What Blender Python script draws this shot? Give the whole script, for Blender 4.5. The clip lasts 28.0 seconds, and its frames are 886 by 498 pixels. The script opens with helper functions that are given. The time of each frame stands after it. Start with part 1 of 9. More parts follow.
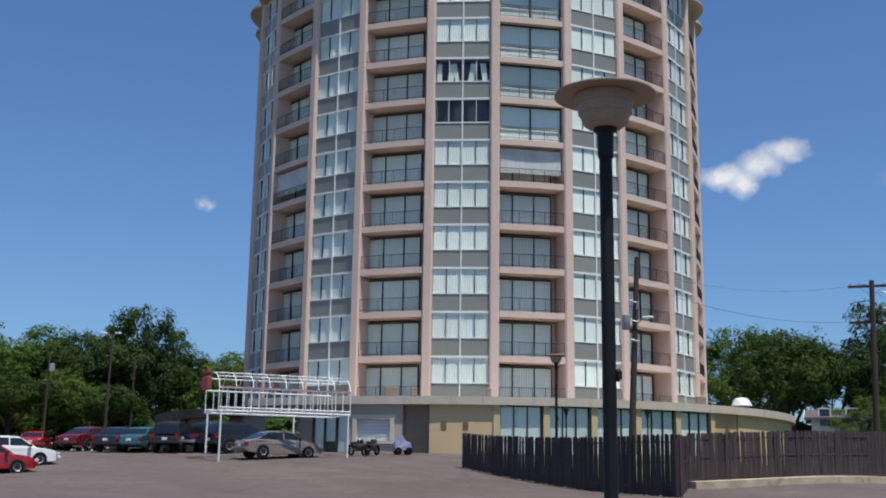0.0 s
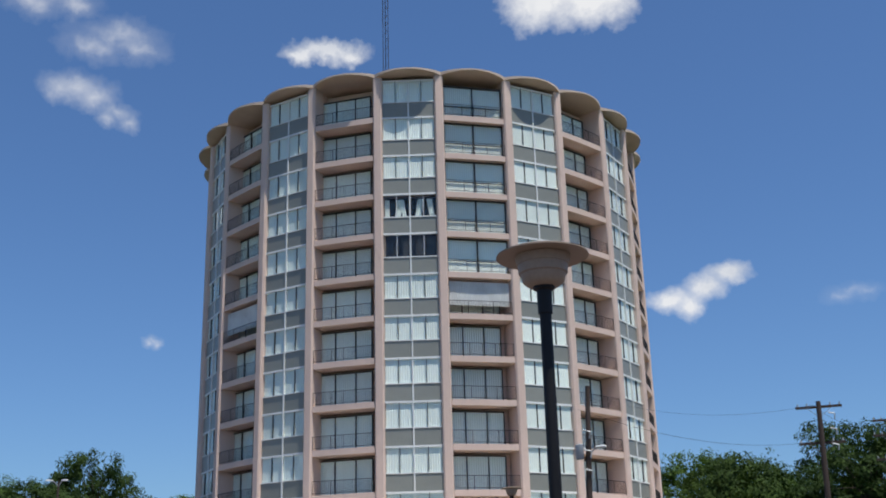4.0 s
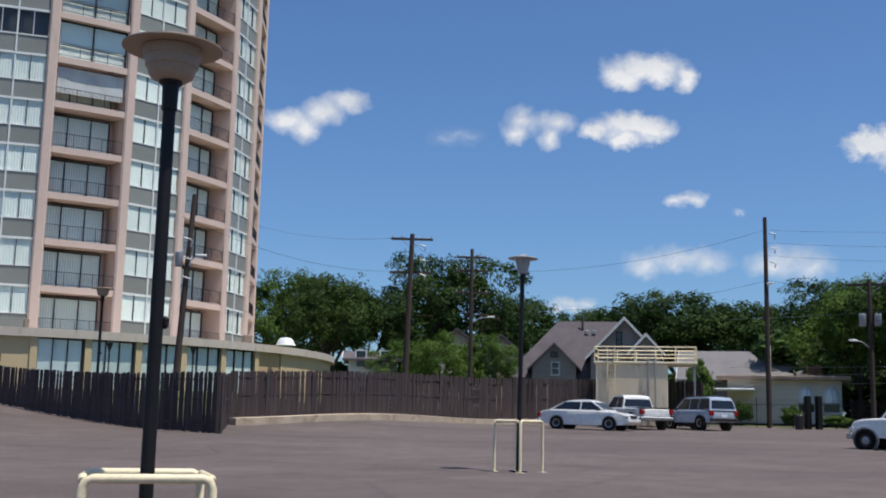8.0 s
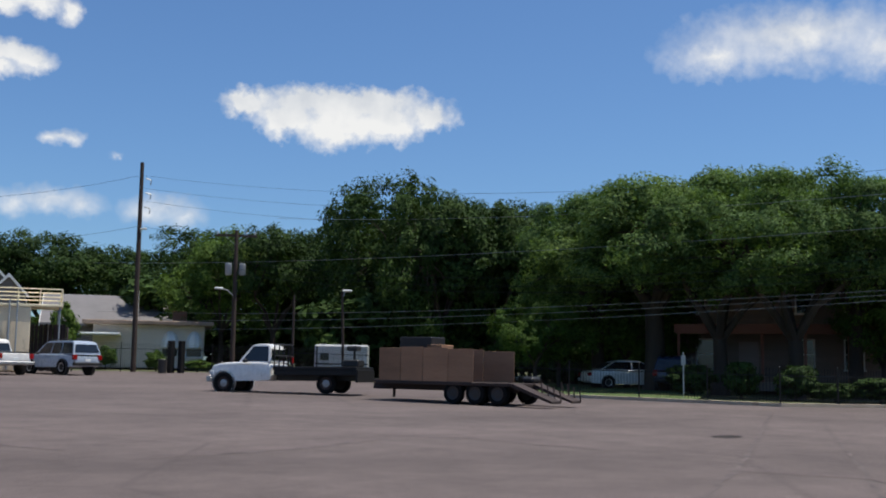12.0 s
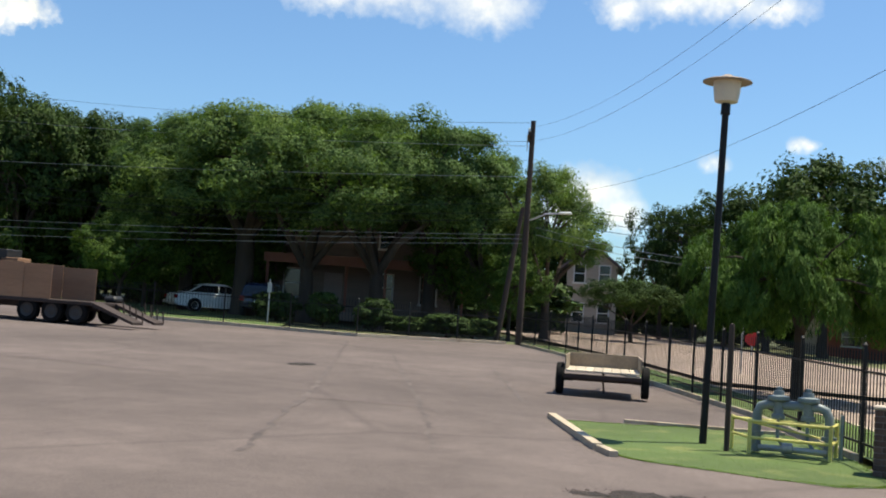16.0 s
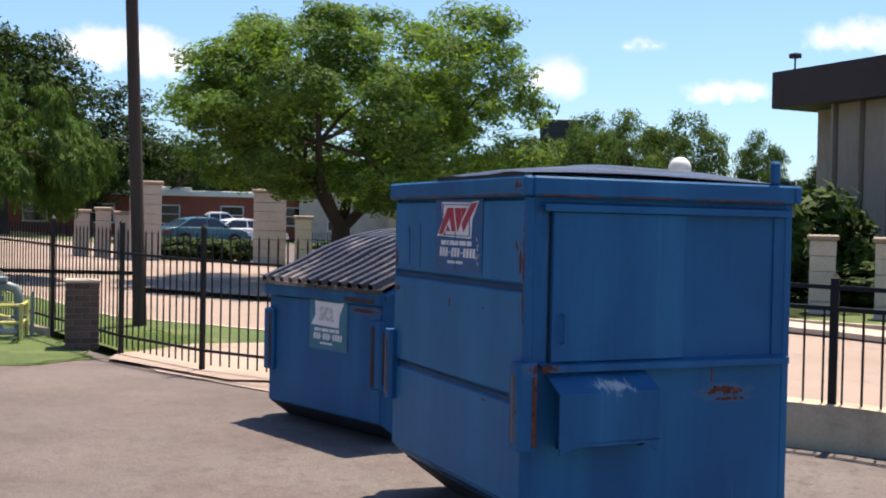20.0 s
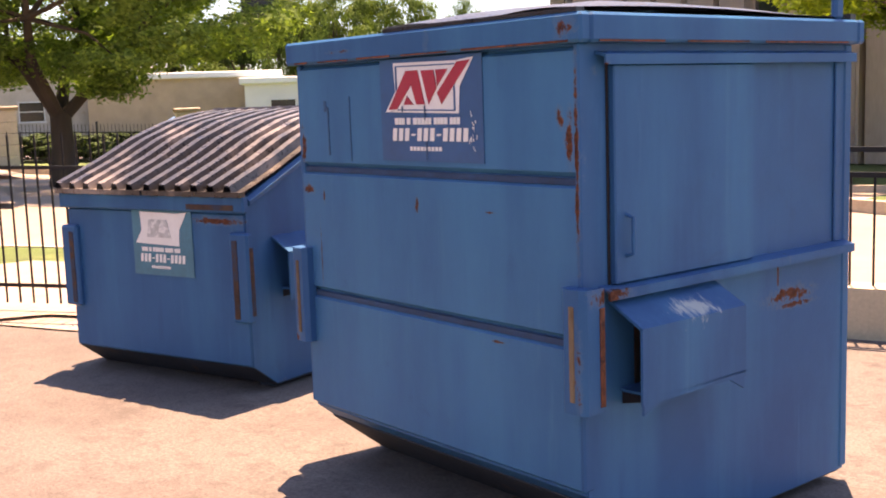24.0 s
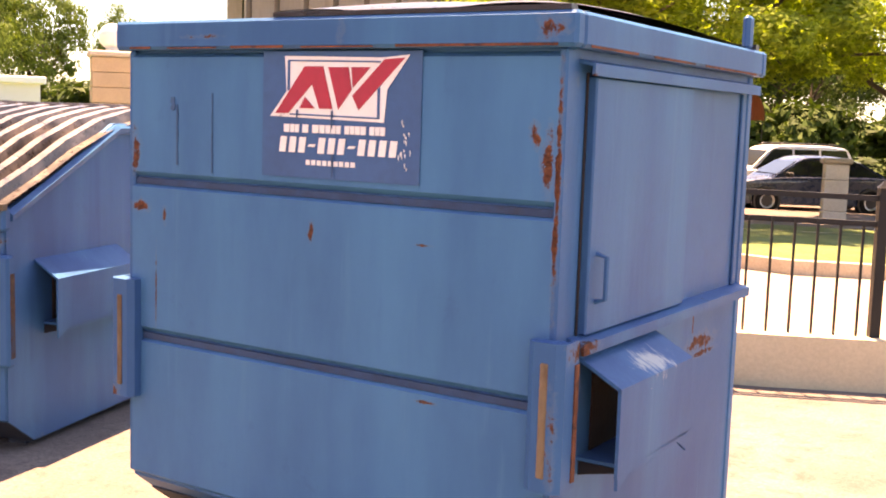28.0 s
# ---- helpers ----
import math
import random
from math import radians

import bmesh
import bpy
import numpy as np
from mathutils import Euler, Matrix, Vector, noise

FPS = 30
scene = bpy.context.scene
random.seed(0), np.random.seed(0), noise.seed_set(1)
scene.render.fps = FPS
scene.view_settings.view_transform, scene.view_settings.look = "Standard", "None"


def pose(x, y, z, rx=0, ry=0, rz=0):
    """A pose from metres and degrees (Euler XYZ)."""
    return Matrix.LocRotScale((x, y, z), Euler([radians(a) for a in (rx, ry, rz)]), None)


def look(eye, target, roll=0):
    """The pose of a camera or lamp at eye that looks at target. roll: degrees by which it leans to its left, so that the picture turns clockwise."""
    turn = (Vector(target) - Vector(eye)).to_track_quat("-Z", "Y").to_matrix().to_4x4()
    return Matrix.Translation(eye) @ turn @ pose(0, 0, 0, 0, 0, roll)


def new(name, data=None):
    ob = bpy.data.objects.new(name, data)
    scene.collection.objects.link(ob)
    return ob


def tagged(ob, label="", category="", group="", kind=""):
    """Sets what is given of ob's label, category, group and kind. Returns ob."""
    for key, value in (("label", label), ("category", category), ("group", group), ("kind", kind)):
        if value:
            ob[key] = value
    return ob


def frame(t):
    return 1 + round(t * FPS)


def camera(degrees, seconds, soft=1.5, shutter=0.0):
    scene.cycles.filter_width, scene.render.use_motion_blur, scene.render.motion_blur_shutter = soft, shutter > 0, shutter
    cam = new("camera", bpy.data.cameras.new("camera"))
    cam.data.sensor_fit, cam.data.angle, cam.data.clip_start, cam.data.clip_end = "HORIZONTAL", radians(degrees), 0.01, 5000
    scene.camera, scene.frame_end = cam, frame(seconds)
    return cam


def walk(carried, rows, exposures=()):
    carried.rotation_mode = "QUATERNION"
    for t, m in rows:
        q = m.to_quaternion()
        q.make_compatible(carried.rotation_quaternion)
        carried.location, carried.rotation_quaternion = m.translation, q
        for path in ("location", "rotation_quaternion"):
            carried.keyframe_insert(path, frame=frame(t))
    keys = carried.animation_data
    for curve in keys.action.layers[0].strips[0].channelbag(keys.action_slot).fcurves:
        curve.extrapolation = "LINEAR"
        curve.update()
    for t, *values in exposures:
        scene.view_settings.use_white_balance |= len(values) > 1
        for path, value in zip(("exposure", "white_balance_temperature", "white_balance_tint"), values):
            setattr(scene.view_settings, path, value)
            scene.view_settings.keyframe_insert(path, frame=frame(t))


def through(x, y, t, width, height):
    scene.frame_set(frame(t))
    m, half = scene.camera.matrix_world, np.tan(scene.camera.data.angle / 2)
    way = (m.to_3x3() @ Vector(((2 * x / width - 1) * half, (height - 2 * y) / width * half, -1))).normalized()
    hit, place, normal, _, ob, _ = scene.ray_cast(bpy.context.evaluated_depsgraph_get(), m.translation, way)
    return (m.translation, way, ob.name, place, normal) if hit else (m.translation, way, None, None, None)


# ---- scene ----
# camera and its walk
cam = camera(43.54, 28.0, soft=1.9)
PATH = [
    (0, (-0.027, 0.279, 1.515), (-0.013, 2.238, 1.919), 0.81),
    (0.5, (-0.092, 0.248, 1.589), (0.058, 2.188, 2.050), 0.66),
    (1, (-0.007, 0.245, 1.622), (0.135, 2.168, 2.154), -0.19),
    (1.5, (-0.044, 0.154, 1.590), (0.068, 2.083, 2.107), 0.48),
    (2, (-0.021, 0.070, 1.650), (0.138, 1.973, 2.244), -0.93),
    (2.5, (-0.002, 0.072, 1.614), (0.182, 1.947, 2.283), -0.97),
    (4.5, (-0.056, -0.412, 1.564), (0.032, 1.502, 2.140), -1.64),
    (5, (-0.008, -0.250, 1.561), (0.108, 1.694, 2.016), -1.58),
    (5.5, (0.044, -0.230, 1.598), (0.217, 1.722, 2.001), -1.00),
    (6, (-0.060, -0.345, 1.519), (0.222, 1.603, 1.870), -0.20),
    (6.5, (-0.105, -0.190, 1.575), (0.288, 1.743, 1.905), 0.14),
    (7, (-0.102, -0.101, 1.580), (0.416, 1.805, 1.897), 0.06),
    (7.5, (-0.078, -0.061, 1.569), (0.566, 1.807, 1.877), 0.42),
    (8, (-0.083, -0.097, 1.575), (0.702, 1.717, 1.881), 1.21),
    (8.5, (-0.013, -0.051, 1.563), (0.907, 1.699, 1.868), 1.71),
    (9, (0.030, -0.018, 1.568), (1.036, 1.684, 1.864), 1.90),
    (9.5, (0.069, -0.046, 1.574), (1.153, 1.609, 1.865), 1.54),
    (10, (0.114, -0.021, 1.576), (1.266, 1.589, 1.858), 1.52),
    (10.5, (0.168, -0.059, 1.572), (1.404, 1.491, 1.840), 0.44),
    (11, (0.203, -0.042, 1.568), (1.556, 1.410, 1.815), 0.72),
    (11.5, (0.186, 0.066, 1.556), (1.658, 1.399, 1.792), 0.47),
    (12, (0.054, 0.125, 1.560), (1.687, 1.257, 1.788), 0.81),
    (12.5, (-0.038, 0.216, 1.570), (1.683, 1.211, 1.794), 1.18),
    (14.5, (-0.098, -0.086, 1.614), (1.736, 0.700, 1.756), 2.12),
    (15, (-0.201, -0.149, 1.644), (1.660, 0.572, 1.776), 2.49),
    (15.5, (-0.251, -0.150, 1.650), (1.664, 0.411, 1.775), 3.38),
    (16, (-0.207, -0.120, 1.635), (1.731, 0.360, 1.755), 3.66),
    (16.5, (-0.123, -0.150, 1.671), (1.845, 0.186, 1.789), 3.18),
    (17, (-0.086, -0.099, 1.662), (1.903, 0.062, 1.788), 2.33),
    (17.5, (-0.065, -0.064, 1.661), (1.931, -0.095, 1.782), 2.38),
    (18, (-0.029, -0.062, 1.666), (1.958, -0.275, 1.750), 2.68),
    (18.5, (-0.010, -0.096, 1.669), (1.958, -0.451, 1.729), 2.01),
    (19, (-0.003, -0.166, 1.647), (1.951, -0.592, 1.669), 2.63),
    (19.5, (0.072, -0.188, 1.643), (1.983, -0.776, 1.609), 2.59),
    (20, (0.192, -0.073, 1.641), (1.975, -0.977, 1.596), 1.18),
    (20.5, (0.310, 0.012, 1.631), (2.023, -1.016, 1.540), 0.89),
    (21, (0.474, -0.021, 1.592), (2.193, -1.028, 1.412), 1.33),
    (21.5, (0.697, -0.094, 1.594), (2.413, -1.104, 1.411), 1.57),
    (22, (0.956, -0.073, 1.579), (2.624, -1.155, 1.371), 3.38),
    (22.5, (1.291, -0.011, 1.593), (2.911, -1.157, 1.340), 1.54),
    (24.5, (2.596, -0.081, 1.624), (4.014, -1.466, 1.358), -0.68),
    (25, (2.802, -0.062, 1.564), (4.152, -1.521, 1.339), 2.21),
    (25.5, (3.010, -0.020, 1.597), (4.171, -1.629, 1.346), 1.45),
    (26, (3.134, -0.038, 1.567), (4.234, -1.691, 1.328), 3.25),
    (26.5, (3.229, -0.135, 1.574), (4.324, -1.792, 1.338), 2.33),
    (27, (3.356, -0.118, 1.577), (4.387, -1.816, 1.347), 2.33),
    (27.5, (3.467, -0.068, 1.572), (4.448, -1.797, 1.350), 2.72),
    (28, (3.484, -0.050, 1.581), (4.462, -1.780, 1.350), 1.90),
]
EXPOSURES = [(0.0, 0.0, 6500, 10), (9.0, 0.0, 6500, 10), (12.5, 0.10, 6750, 8), (14.5, 0.6, 7300, 5), (17.0, 0.58, 7500, 4), (19.0, 0.65, 7500, 8), (20.0, 0.85, 7600, 14), (21.0, 1.2, 7600, 19),
             (22.0, 1.55, 8300, 25), (22.5, 1.58, 8800, 27), (24.5, 2.08, 13000, 34), (26.0, 2.45, 15500, 36), (28.0, 2.70, 17600, 38)]
walk(cam, [(t, look(eye, target, roll)) for t, eye, target, roll in PATH], EXPOSURES)

# world, sun
SUN_EL, SUN_AZ = radians(70.5), radians(144)      # azimuth from +y, clockwise
world = bpy.data.worlds.new("sky")
scene.world = world
world.use_nodes = True
wn, wl = world.node_tree.nodes, world.node_tree.links
wn.clear()
w_out, w_bg, w_sky = wn.new("ShaderNodeOutputWorld"), wn.new("ShaderNodeBackground"), wn.new("ShaderNodeTexSky")
w_sky.sky_type, w_sky.sun_disc = "NISHITA", False
w_sky.sun_elevation, w_sky.sun_rotation = SUN_EL, SUN_AZ
w_sky.air_density, w_sky.dust_density, w_sky.ozone_density = 1.0, 0.8, 4.0
w_bg.inputs["Strength"].default_value = 0.10
w_tint = wn.new("ShaderNodeMix")
w_tint.data_type, w_tint.blend_type = "RGBA", "MULTIPLY"
w_tint.inputs[0].default_value, w_tint.inputs[7].default_value = 1.0, (0.72, 0.945, 1.19, 1)
wl.new(w_sky.outputs["Color"], w_tint.inputs[6])
wl.new(w_tint.outputs[2], w_bg.inputs["Color"])
wl.new(w_bg.outputs["Background"], w_out.inputs["Surface"])
sun_data = bpy.data.lights.new("sun", "SUN")
sun_data.energy, sun_data.angle, sun_data.color = 4.8, radians(0.53), (1.0, 0.95, 0.88)
sun = new("sun", sun_data)
sun.matrix_world = look((0, 0, 0), (-math.sin(SUN_AZ) * math.cos(SUN_EL), -math.cos(SUN_AZ) * math.cos(SUN_EL), -math.sin(SUN_EL)))

# ---- materials ----
def node_mat(name):
    m = bpy.data.materials.new(name)
    m.use_nodes = True
    nt = m.node_tree
    nt.nodes.clear()
    out = nt.nodes.new("ShaderNodeOutputMaterial")
    return m, nt.nodes, nt.links, out


def noise_of(n, l, coord, scale, detail=4, rough=0.6, dist=0.0):
    t = n.new("ShaderNodeTexNoise")
    t.inputs["Scale"].default_value, t.inputs["Detail"].default_value = scale, detail
    t.inputs["Roughness"].default_value, t.inputs["Distortion"].default_value = rough, dist
    l.new(coord, t.inputs["Vector"])
    return t.outputs["Fac"]


def ramp_of(n, l, fac, stops):
    r = n.new("ShaderNodeValToRGB")
    els = r.color_ramp.elements
    while len(els) < len(stops):
        els.new(0.5)
    for e, (p, c) in zip(els, stops):
        e.position, e.color = p, (*c, 1) if len(c) == 3 else c
    l.new(fac, r.inputs["Fac"])
    return r.outputs["Color"]


def mix_of(n, l, fac, a, b, kind="MIX"):
    x = n.new("ShaderNodeMix")
    x.data_type, x.blend_type = "RGBA", kind
    for sock, v in ((x.inputs[0], fac), (x.inputs[6], a), (x.inputs[7], b)):
        if isinstance(v, (int, float)):
            sock.default_value = v
        elif isinstance(v, tuple):
            sock.default_value = (*v, 1)
        else:
            l.new(v, sock)
    return x.outputs[2]


def coord_of(n, l, kind="Object", stretch=(1, 1, 1)):
    c = n.new("ShaderNodeTexCoord")
    if stretch == (1, 1, 1):
        return c.outputs[kind]
    mp = n.new("ShaderNodeMapping")
    mp.inputs["Scale"].default_value = stretch
    l.new(c.outputs[kind], mp.inputs["Vector"])
    return mp.outputs["Vector"]


def surface(name, col, rough=0.7, metal=0.0, var=0.18, big=0.7, fine=30.0, bump=0.15, stain=None, stain_at=(0.55, 0.72),
            stain_scale=1.3, stretch=(1, 1, 1), spread=0.0, spec=0.4, coat=0.0):
    """A surface with colour drift at two scales, stains with a shape of their own, and fine relief."""
    m, n, l, out = node_mat(name)
    p = n.new("ShaderNodeBsdfPrincipled")
    v = coord_of(n, l, "Object", stretch)
    lo, hi = tuple(c * (1 - var) for c in col), tuple(min(1, c * (1 + var)) for c in col)
    c = ramp_of(n, l, noise_of(n, l, v, big, 5), [(0.3, lo), (0.7, hi)])
    grain = noise_of(n, l, v, fine, 3)
    c = mix_of(n, l, 1.0, c, ramp_of(n, l, grain, [(0.25, (1 - var,) * 3), (0.75, (1 + var * 0.6,) * 3)]), "MULTIPLY")
    if stain:
        s = ramp_of(n, l, noise_of(n, l, v, stain_scale, 8, 0.65, 0.4), [(stain_at[0], (0, 0, 0)), (stain_at[1], (1, 1, 1))])
        c = mix_of(n, l, s, c, stain)
    if spread:
        info = n.new("ShaderNodeObjectInfo")
        c = mix_of(n, l, 1.0, c, ramp_of(n, l, info.outputs["Random"], [(0, (1 - spread,) * 3), (1, (1 + spread,) * 3)]), "MULTIPLY")
    l.new(c, p.inputs["Base Color"])
    p.inputs["Metallic"].default_value = metal
    p.inputs["Specular IOR Level"].default_value = spec
    p.inputs["Coat Weight"].default_value = coat
    l.new(ramp_of(n, l, grain, [(0.2, (max(0.02, rough - 0.12),) * 3), (0.8, (min(1, rough + 0.12),) * 3)]), p.inputs["Roughness"])
    if bump:
        b = n.new("ShaderNodeBump")
        b.inputs["Strength"].default_value, b.inputs["Distance"].default_value = bump, 0.02
        l.new(grain, b.inputs["Height"])
        l.new(b.outputs["Normal"], p.inputs["Normal"])
    l.new(p.outputs["BSDF"], out.inputs["Surface"])
    return m


def leaf_mat(name, dark, light, through=0.35):
    m, n, l, out = node_mat(name)
    geo, info = n.new("ShaderNodeNewGeometry"), n.new("ShaderNodeObjectInfo")
    c = ramp_of(n, l, geo.outputs["Random Per Island"], [(0.0, dark), (0.8, light), (1.0, tuple(x * 1.12 for x in light))])
    c = mix_of(n, l, 1.0, c, ramp_of(n, l, noise_of(n, l, coord_of(n, l), 3.2, 2), [(0.3, (0.72, 0.78, 0.80)), (0.7, (1.22, 1.16, 1.0))]), "MULTIPLY")
    c = mix_of(n, l, 1.0, c, ramp_of(n, l, info.outputs["Random"], [(0, (0.82, 0.86, 0.86)), (1, (1.15, 1.1, 1.0))]), "MULTIPLY")
    d, t, s = n.new("ShaderNodeBsdfPrincipled"), n.new("ShaderNodeBsdfTranslucent"), n.new("ShaderNodeMixShader")
    d.inputs["Roughness"].default_value, d.inputs["Specular IOR Level"].default_value = 0.7, 0.12
    l.new(c, d.inputs["Base Color"])
    l.new(mix_of(n, l, 1.0, c, (1.25, 1.35, 0.65), "MULTIPLY"), t.inputs["Color"])
    s.inputs[0].default_value = through
    l.new(d.outputs[0], s.inputs[1]), l.new(t.outputs[0], s.inputs[2])
    l.new(s.outputs[0], out.inputs["Surface"])
    return m


def glass_mat(name, tint=(0.95, 0.98, 0.97), gloss=0.03, rough=0.03):
    m, n, l, out = node_mat(name)
    tr, gl, s, fr = n.new("ShaderNodeBsdfTransparent"), n.new("ShaderNodeBsdfGlossy"), n.new("ShaderNodeMixShader"), n.new("ShaderNodeLayerWeight")
    tr.inputs["Color"].default_value = (*tint, 1)
    gl.inputs["Roughness"].default_value = rough
    fr.inputs["Blend"].default_value = 0.5
    pw, ad = n.new("ShaderNodeMath"), n.new("ShaderNodeMath")
    pw.operation, pw.inputs[1].default_value = "POWER", 4.0
    ad.operation, ad.use_clamp = "MULTIPLY_ADD", True
    ad.inputs[1].default_value, ad.inputs[2].default_value = 0.6, gloss
    l.new(fr.outputs["Facing"], pw.inputs[0]), l.new(pw.outputs[0], ad.inputs[0])
    l.new(ad.outputs[0], s.inputs[0]), l.new(tr.outputs[0], s.inputs[1]), l.new(gl.outputs[0], s.inputs[2])
    l.new(s.outputs[0], out.inputs["Surface"])
    return m


def asphalt_mat(name, col, seal=0.35):
    m, n, l, out = node_mat(name)
    p = n.new("ShaderNodeBsdfPrincipled")
    v = coord_of(n, l)
    c = ramp_of(n, l, noise_of(n, l, v, 0.12, 6, 0.6, 0.5), [(0.3, tuple(x * 0.82 for x in col)), (0.7, tuple(x * 1.15 for x in col))])
    c = mix_of(n, l, 1.0, c, ramp_of(n, l, noise_of(n, l, v, 1.1, 8, 0.75), [(0.32, (0.78,) * 3), (0.68, (1.15,) * 3)]), "MULTIPLY")
    st = coord_of(n, l, "Object", (0.07, 0.5, 1))
    c = mix_of(n, l, 1.0, c, ramp_of(n, l, noise_of(n, l, st, 1.0, 4, 0.6, 0.6), [(0.35, (0.94,) * 3), (0.65, (1.04,) * 3)]), "MULTIPLY")
    # wide soft bands left by tyres
    tk = n.new("ShaderNodeTexWave")
    tk.wave_type, tk.bands_direction = "BANDS", "DIAGONAL"
    tk.inputs["Scale"].default_value, tk.inputs["Distortion"].default_value, tk.inputs["Detail"].default_value, tk.inputs["Detail Scale"].default_value = 0.035, 9.0, 2.0, 0.6
    l.new(v, tk.inputs["Vector"])
    c = mix_of(n, l, 1.0, c, ramp_of(n, l, tk.outputs["Fac"], [(0.0, (0.88,) * 3), (0.12, (1, 1, 1)), (0.9, (1, 1, 1)), (1.0, (1.08,) * 3)]), "MULTIPLY")
    grit = noise_of(n, l, v, 60, 3, 0.8)
    c = mix_of(n, l, 1.0, c, ramp_of(n, l, grit, [(0.28, (0.62,) * 3), (0.72, (1.36,) * 3)]), "MULTIPLY")
    # sealed cracks: the rims of large uneven cells
    w = n.new("ShaderNodeMix")
    w.data_type = "VECTOR"
    w.inputs[0].default_value = 0.06
    nz = n.new("ShaderNodeTexNoise")
    nz.inputs["Scale"].default_value = 0.5
    l.new(v, nz.inputs["Vector"]), l.new(v, w.inputs[4]), l.new(nz.outputs["Color"], w.inputs[5])
    vo = n.new("ShaderNodeTexVoronoi")
    vo.feature = "DISTANCE_TO_EDGE"
    vo.inputs["Scale"].default_value = 0.14
    l.new(w.outputs[1], vo.inputs["Vector"])
    crack = ramp_of(n, l, vo.outputs["Distance"], [(0.0, (1, 1, 1)), (0.012, (0, 0, 0))])
    c = mix_of(n, l, mix_of(n, l, 1.0, crack, (seal,) * 3, "MULTIPLY"), c, tuple(x * 0.45 for x in col))
    oil = ramp_of(n, l, noise_of(n, l, v, 0.45, 3, 0.5), [(0.66, (0, 0, 0)), (0.78, (0.5, 0.5, 0.5))])
    c = mix_of(n, l, oil, c, tuple(x * 0.5 for x in col))
    # washed-in sand and fine gravel round the dumpsters
    far = n.new("ShaderNodeVectorMath")
    far.operation = "DISTANCE"
    far.inputs[1].default_value = (5.2, -5.2, 0.0)
    l.new(v, far.inputs[0])
    sand = n.new("ShaderNodeMath")
    sand.operation, sand.use_clamp = "MULTIPLY_ADD", True
    sand.inputs[1].default_value, sand.inputs[2].default_value = -0.16, 1.25
    l.new(far.outputs["Value"], sand.inputs[0])
    patch = mix_of(n, l, 1.0, ramp_of(n, l, noise_of(n, l, v, 1.3, 7, 0.7, 0.4), [(0.38, (0.05,) * 3), (0.60, (1, 1, 1))]), sand.outputs[0], "MULTIPLY")
    c = mix_of(n, l, patch, c, mix_of(n, l, ramp_of(n, l, grit, [(0.3, (0, 0, 0)), (0.7, (1, 1, 1))]), (0.088, 0.077, 0.072), (0.205, 0.178, 0.163)))
    # dark worn-out pits where the binder shows
    pits = ramp_of(n, l, noise_of(n, l, v, 5.5, 9, 0.78, 0.3), [(0.50, (0, 0, 0)), (0.64, (0.85, 0.85, 0.85))])
    c = mix_of(n, l, mix_of(n, l, 1.0, pits, sand.outputs[0], "MULTIPLY"), c, (0.070, 0.058, 0.054))
    l.new(c, p.inputs["Base Color"])
    p.inputs["Roughness"].default_value, p.inputs["Specular IOR Level"].default_value = 0.85, 0.25
    b = n.new("ShaderNodeBump")
    b.inputs["Strength"].default_value, b.inputs["Distance"].default_value = 0.5, 0.01
    l.new(grit, b.inputs["Height"]), l.new(b.outputs["Normal"], p.inputs["Normal"])
    l.new(p.outputs[0], out.inputs["Surface"])
    return m


ASPHALT = asphalt_mat("asphalt", (0.131, 0.104, 0.0965))
STREET = surface("street_concrete", (0.300, 0.228, 0.186), 0.9, var=0.12, big=0.25, fine=25, stain=(0.22, 0.17, 0.15))
CONCRETE = surface("concrete", (0.44, 0.38, 0.32), 0.9, var=0.14, big=0.8, fine=35, stain=(0.20, 0.16, 0.13))
KERB = surface("kerb_concrete", (0.46, 0.38, 0.28), 0.9, var=0.2, big=1.2, fine=35, stain=(0.22, 0.15, 0.10))
GRASS = surface("grass", (0.074, 0.116, 0.030), 0.9, var=0.24, big=0.6, fine=30, bump=0.6, stain=(0.19, 0.20, 0.065), stain_at=(0.52, 0.78))
EARTH = surface("earth", (0.10, 0.11, 0.045), 0.95, var=0.3, big=0.05, fine=2, bump=0.3)
BEIGE = surface("rendered_concrete", (0.64, 0.495, 0.42), 0.85, var=0.07, big=0.35, fine=18, stain=(0.45, 0.32, 0.26), stain_at=(0.6, 0.85), stretch=(1, 1, 0.25))
PANEL = surface("spandrel_panel", (0.245, 0.255, 0.225), 0.32, var=0.08, big=0.4, fine=12, bump=0.03, spread=0.08)
FRAME_W = surface("white_metal", (0.72, 0.74, 0.72), 0.45, var=0.05, bump=0.02)
FRAME_D = surface("dark_metal", (0.03, 0.028, 0.028), 0.5, var=0.2, bump=0.05)
CURTAIN = surface("pale_curtain", (0.84, 0.87, 0.83), 0.9, var=0.06, big=0.5, fine=8, bump=0.05, spread=0.14)
# sheet behind glass: the unlit interior is painted as a near-black colour
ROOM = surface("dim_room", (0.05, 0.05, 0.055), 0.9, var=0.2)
GLASS = glass_mat("window_glass")
CREAM = surface("cream_wall", (0.56, 0.44, 0.25), 0.8, var=0.06, big=0.3, fine=14, stain=(0.42, 0.33, 0.2), stain_at=(0.62, 0.9))
DARKWALL = surface("brown_wall", (0.30, 0.25, 0.19), 0.8, var=0.12)
FENCE_W = surface("weathered_boards", (0.056, 0.041, 0.042), 0.85, var=0.3, big=1.0, fine=20, stretch=(4, 4, 0.5), stain=(0.115, 0.095, 0.092), stain_at=(0.62, 0.85), spread=0.28)
BLACK = surface("black_paint", (0.012, 0.012, 0.013), 0.5, var=0.2, bump=0.05, spec=0.25)
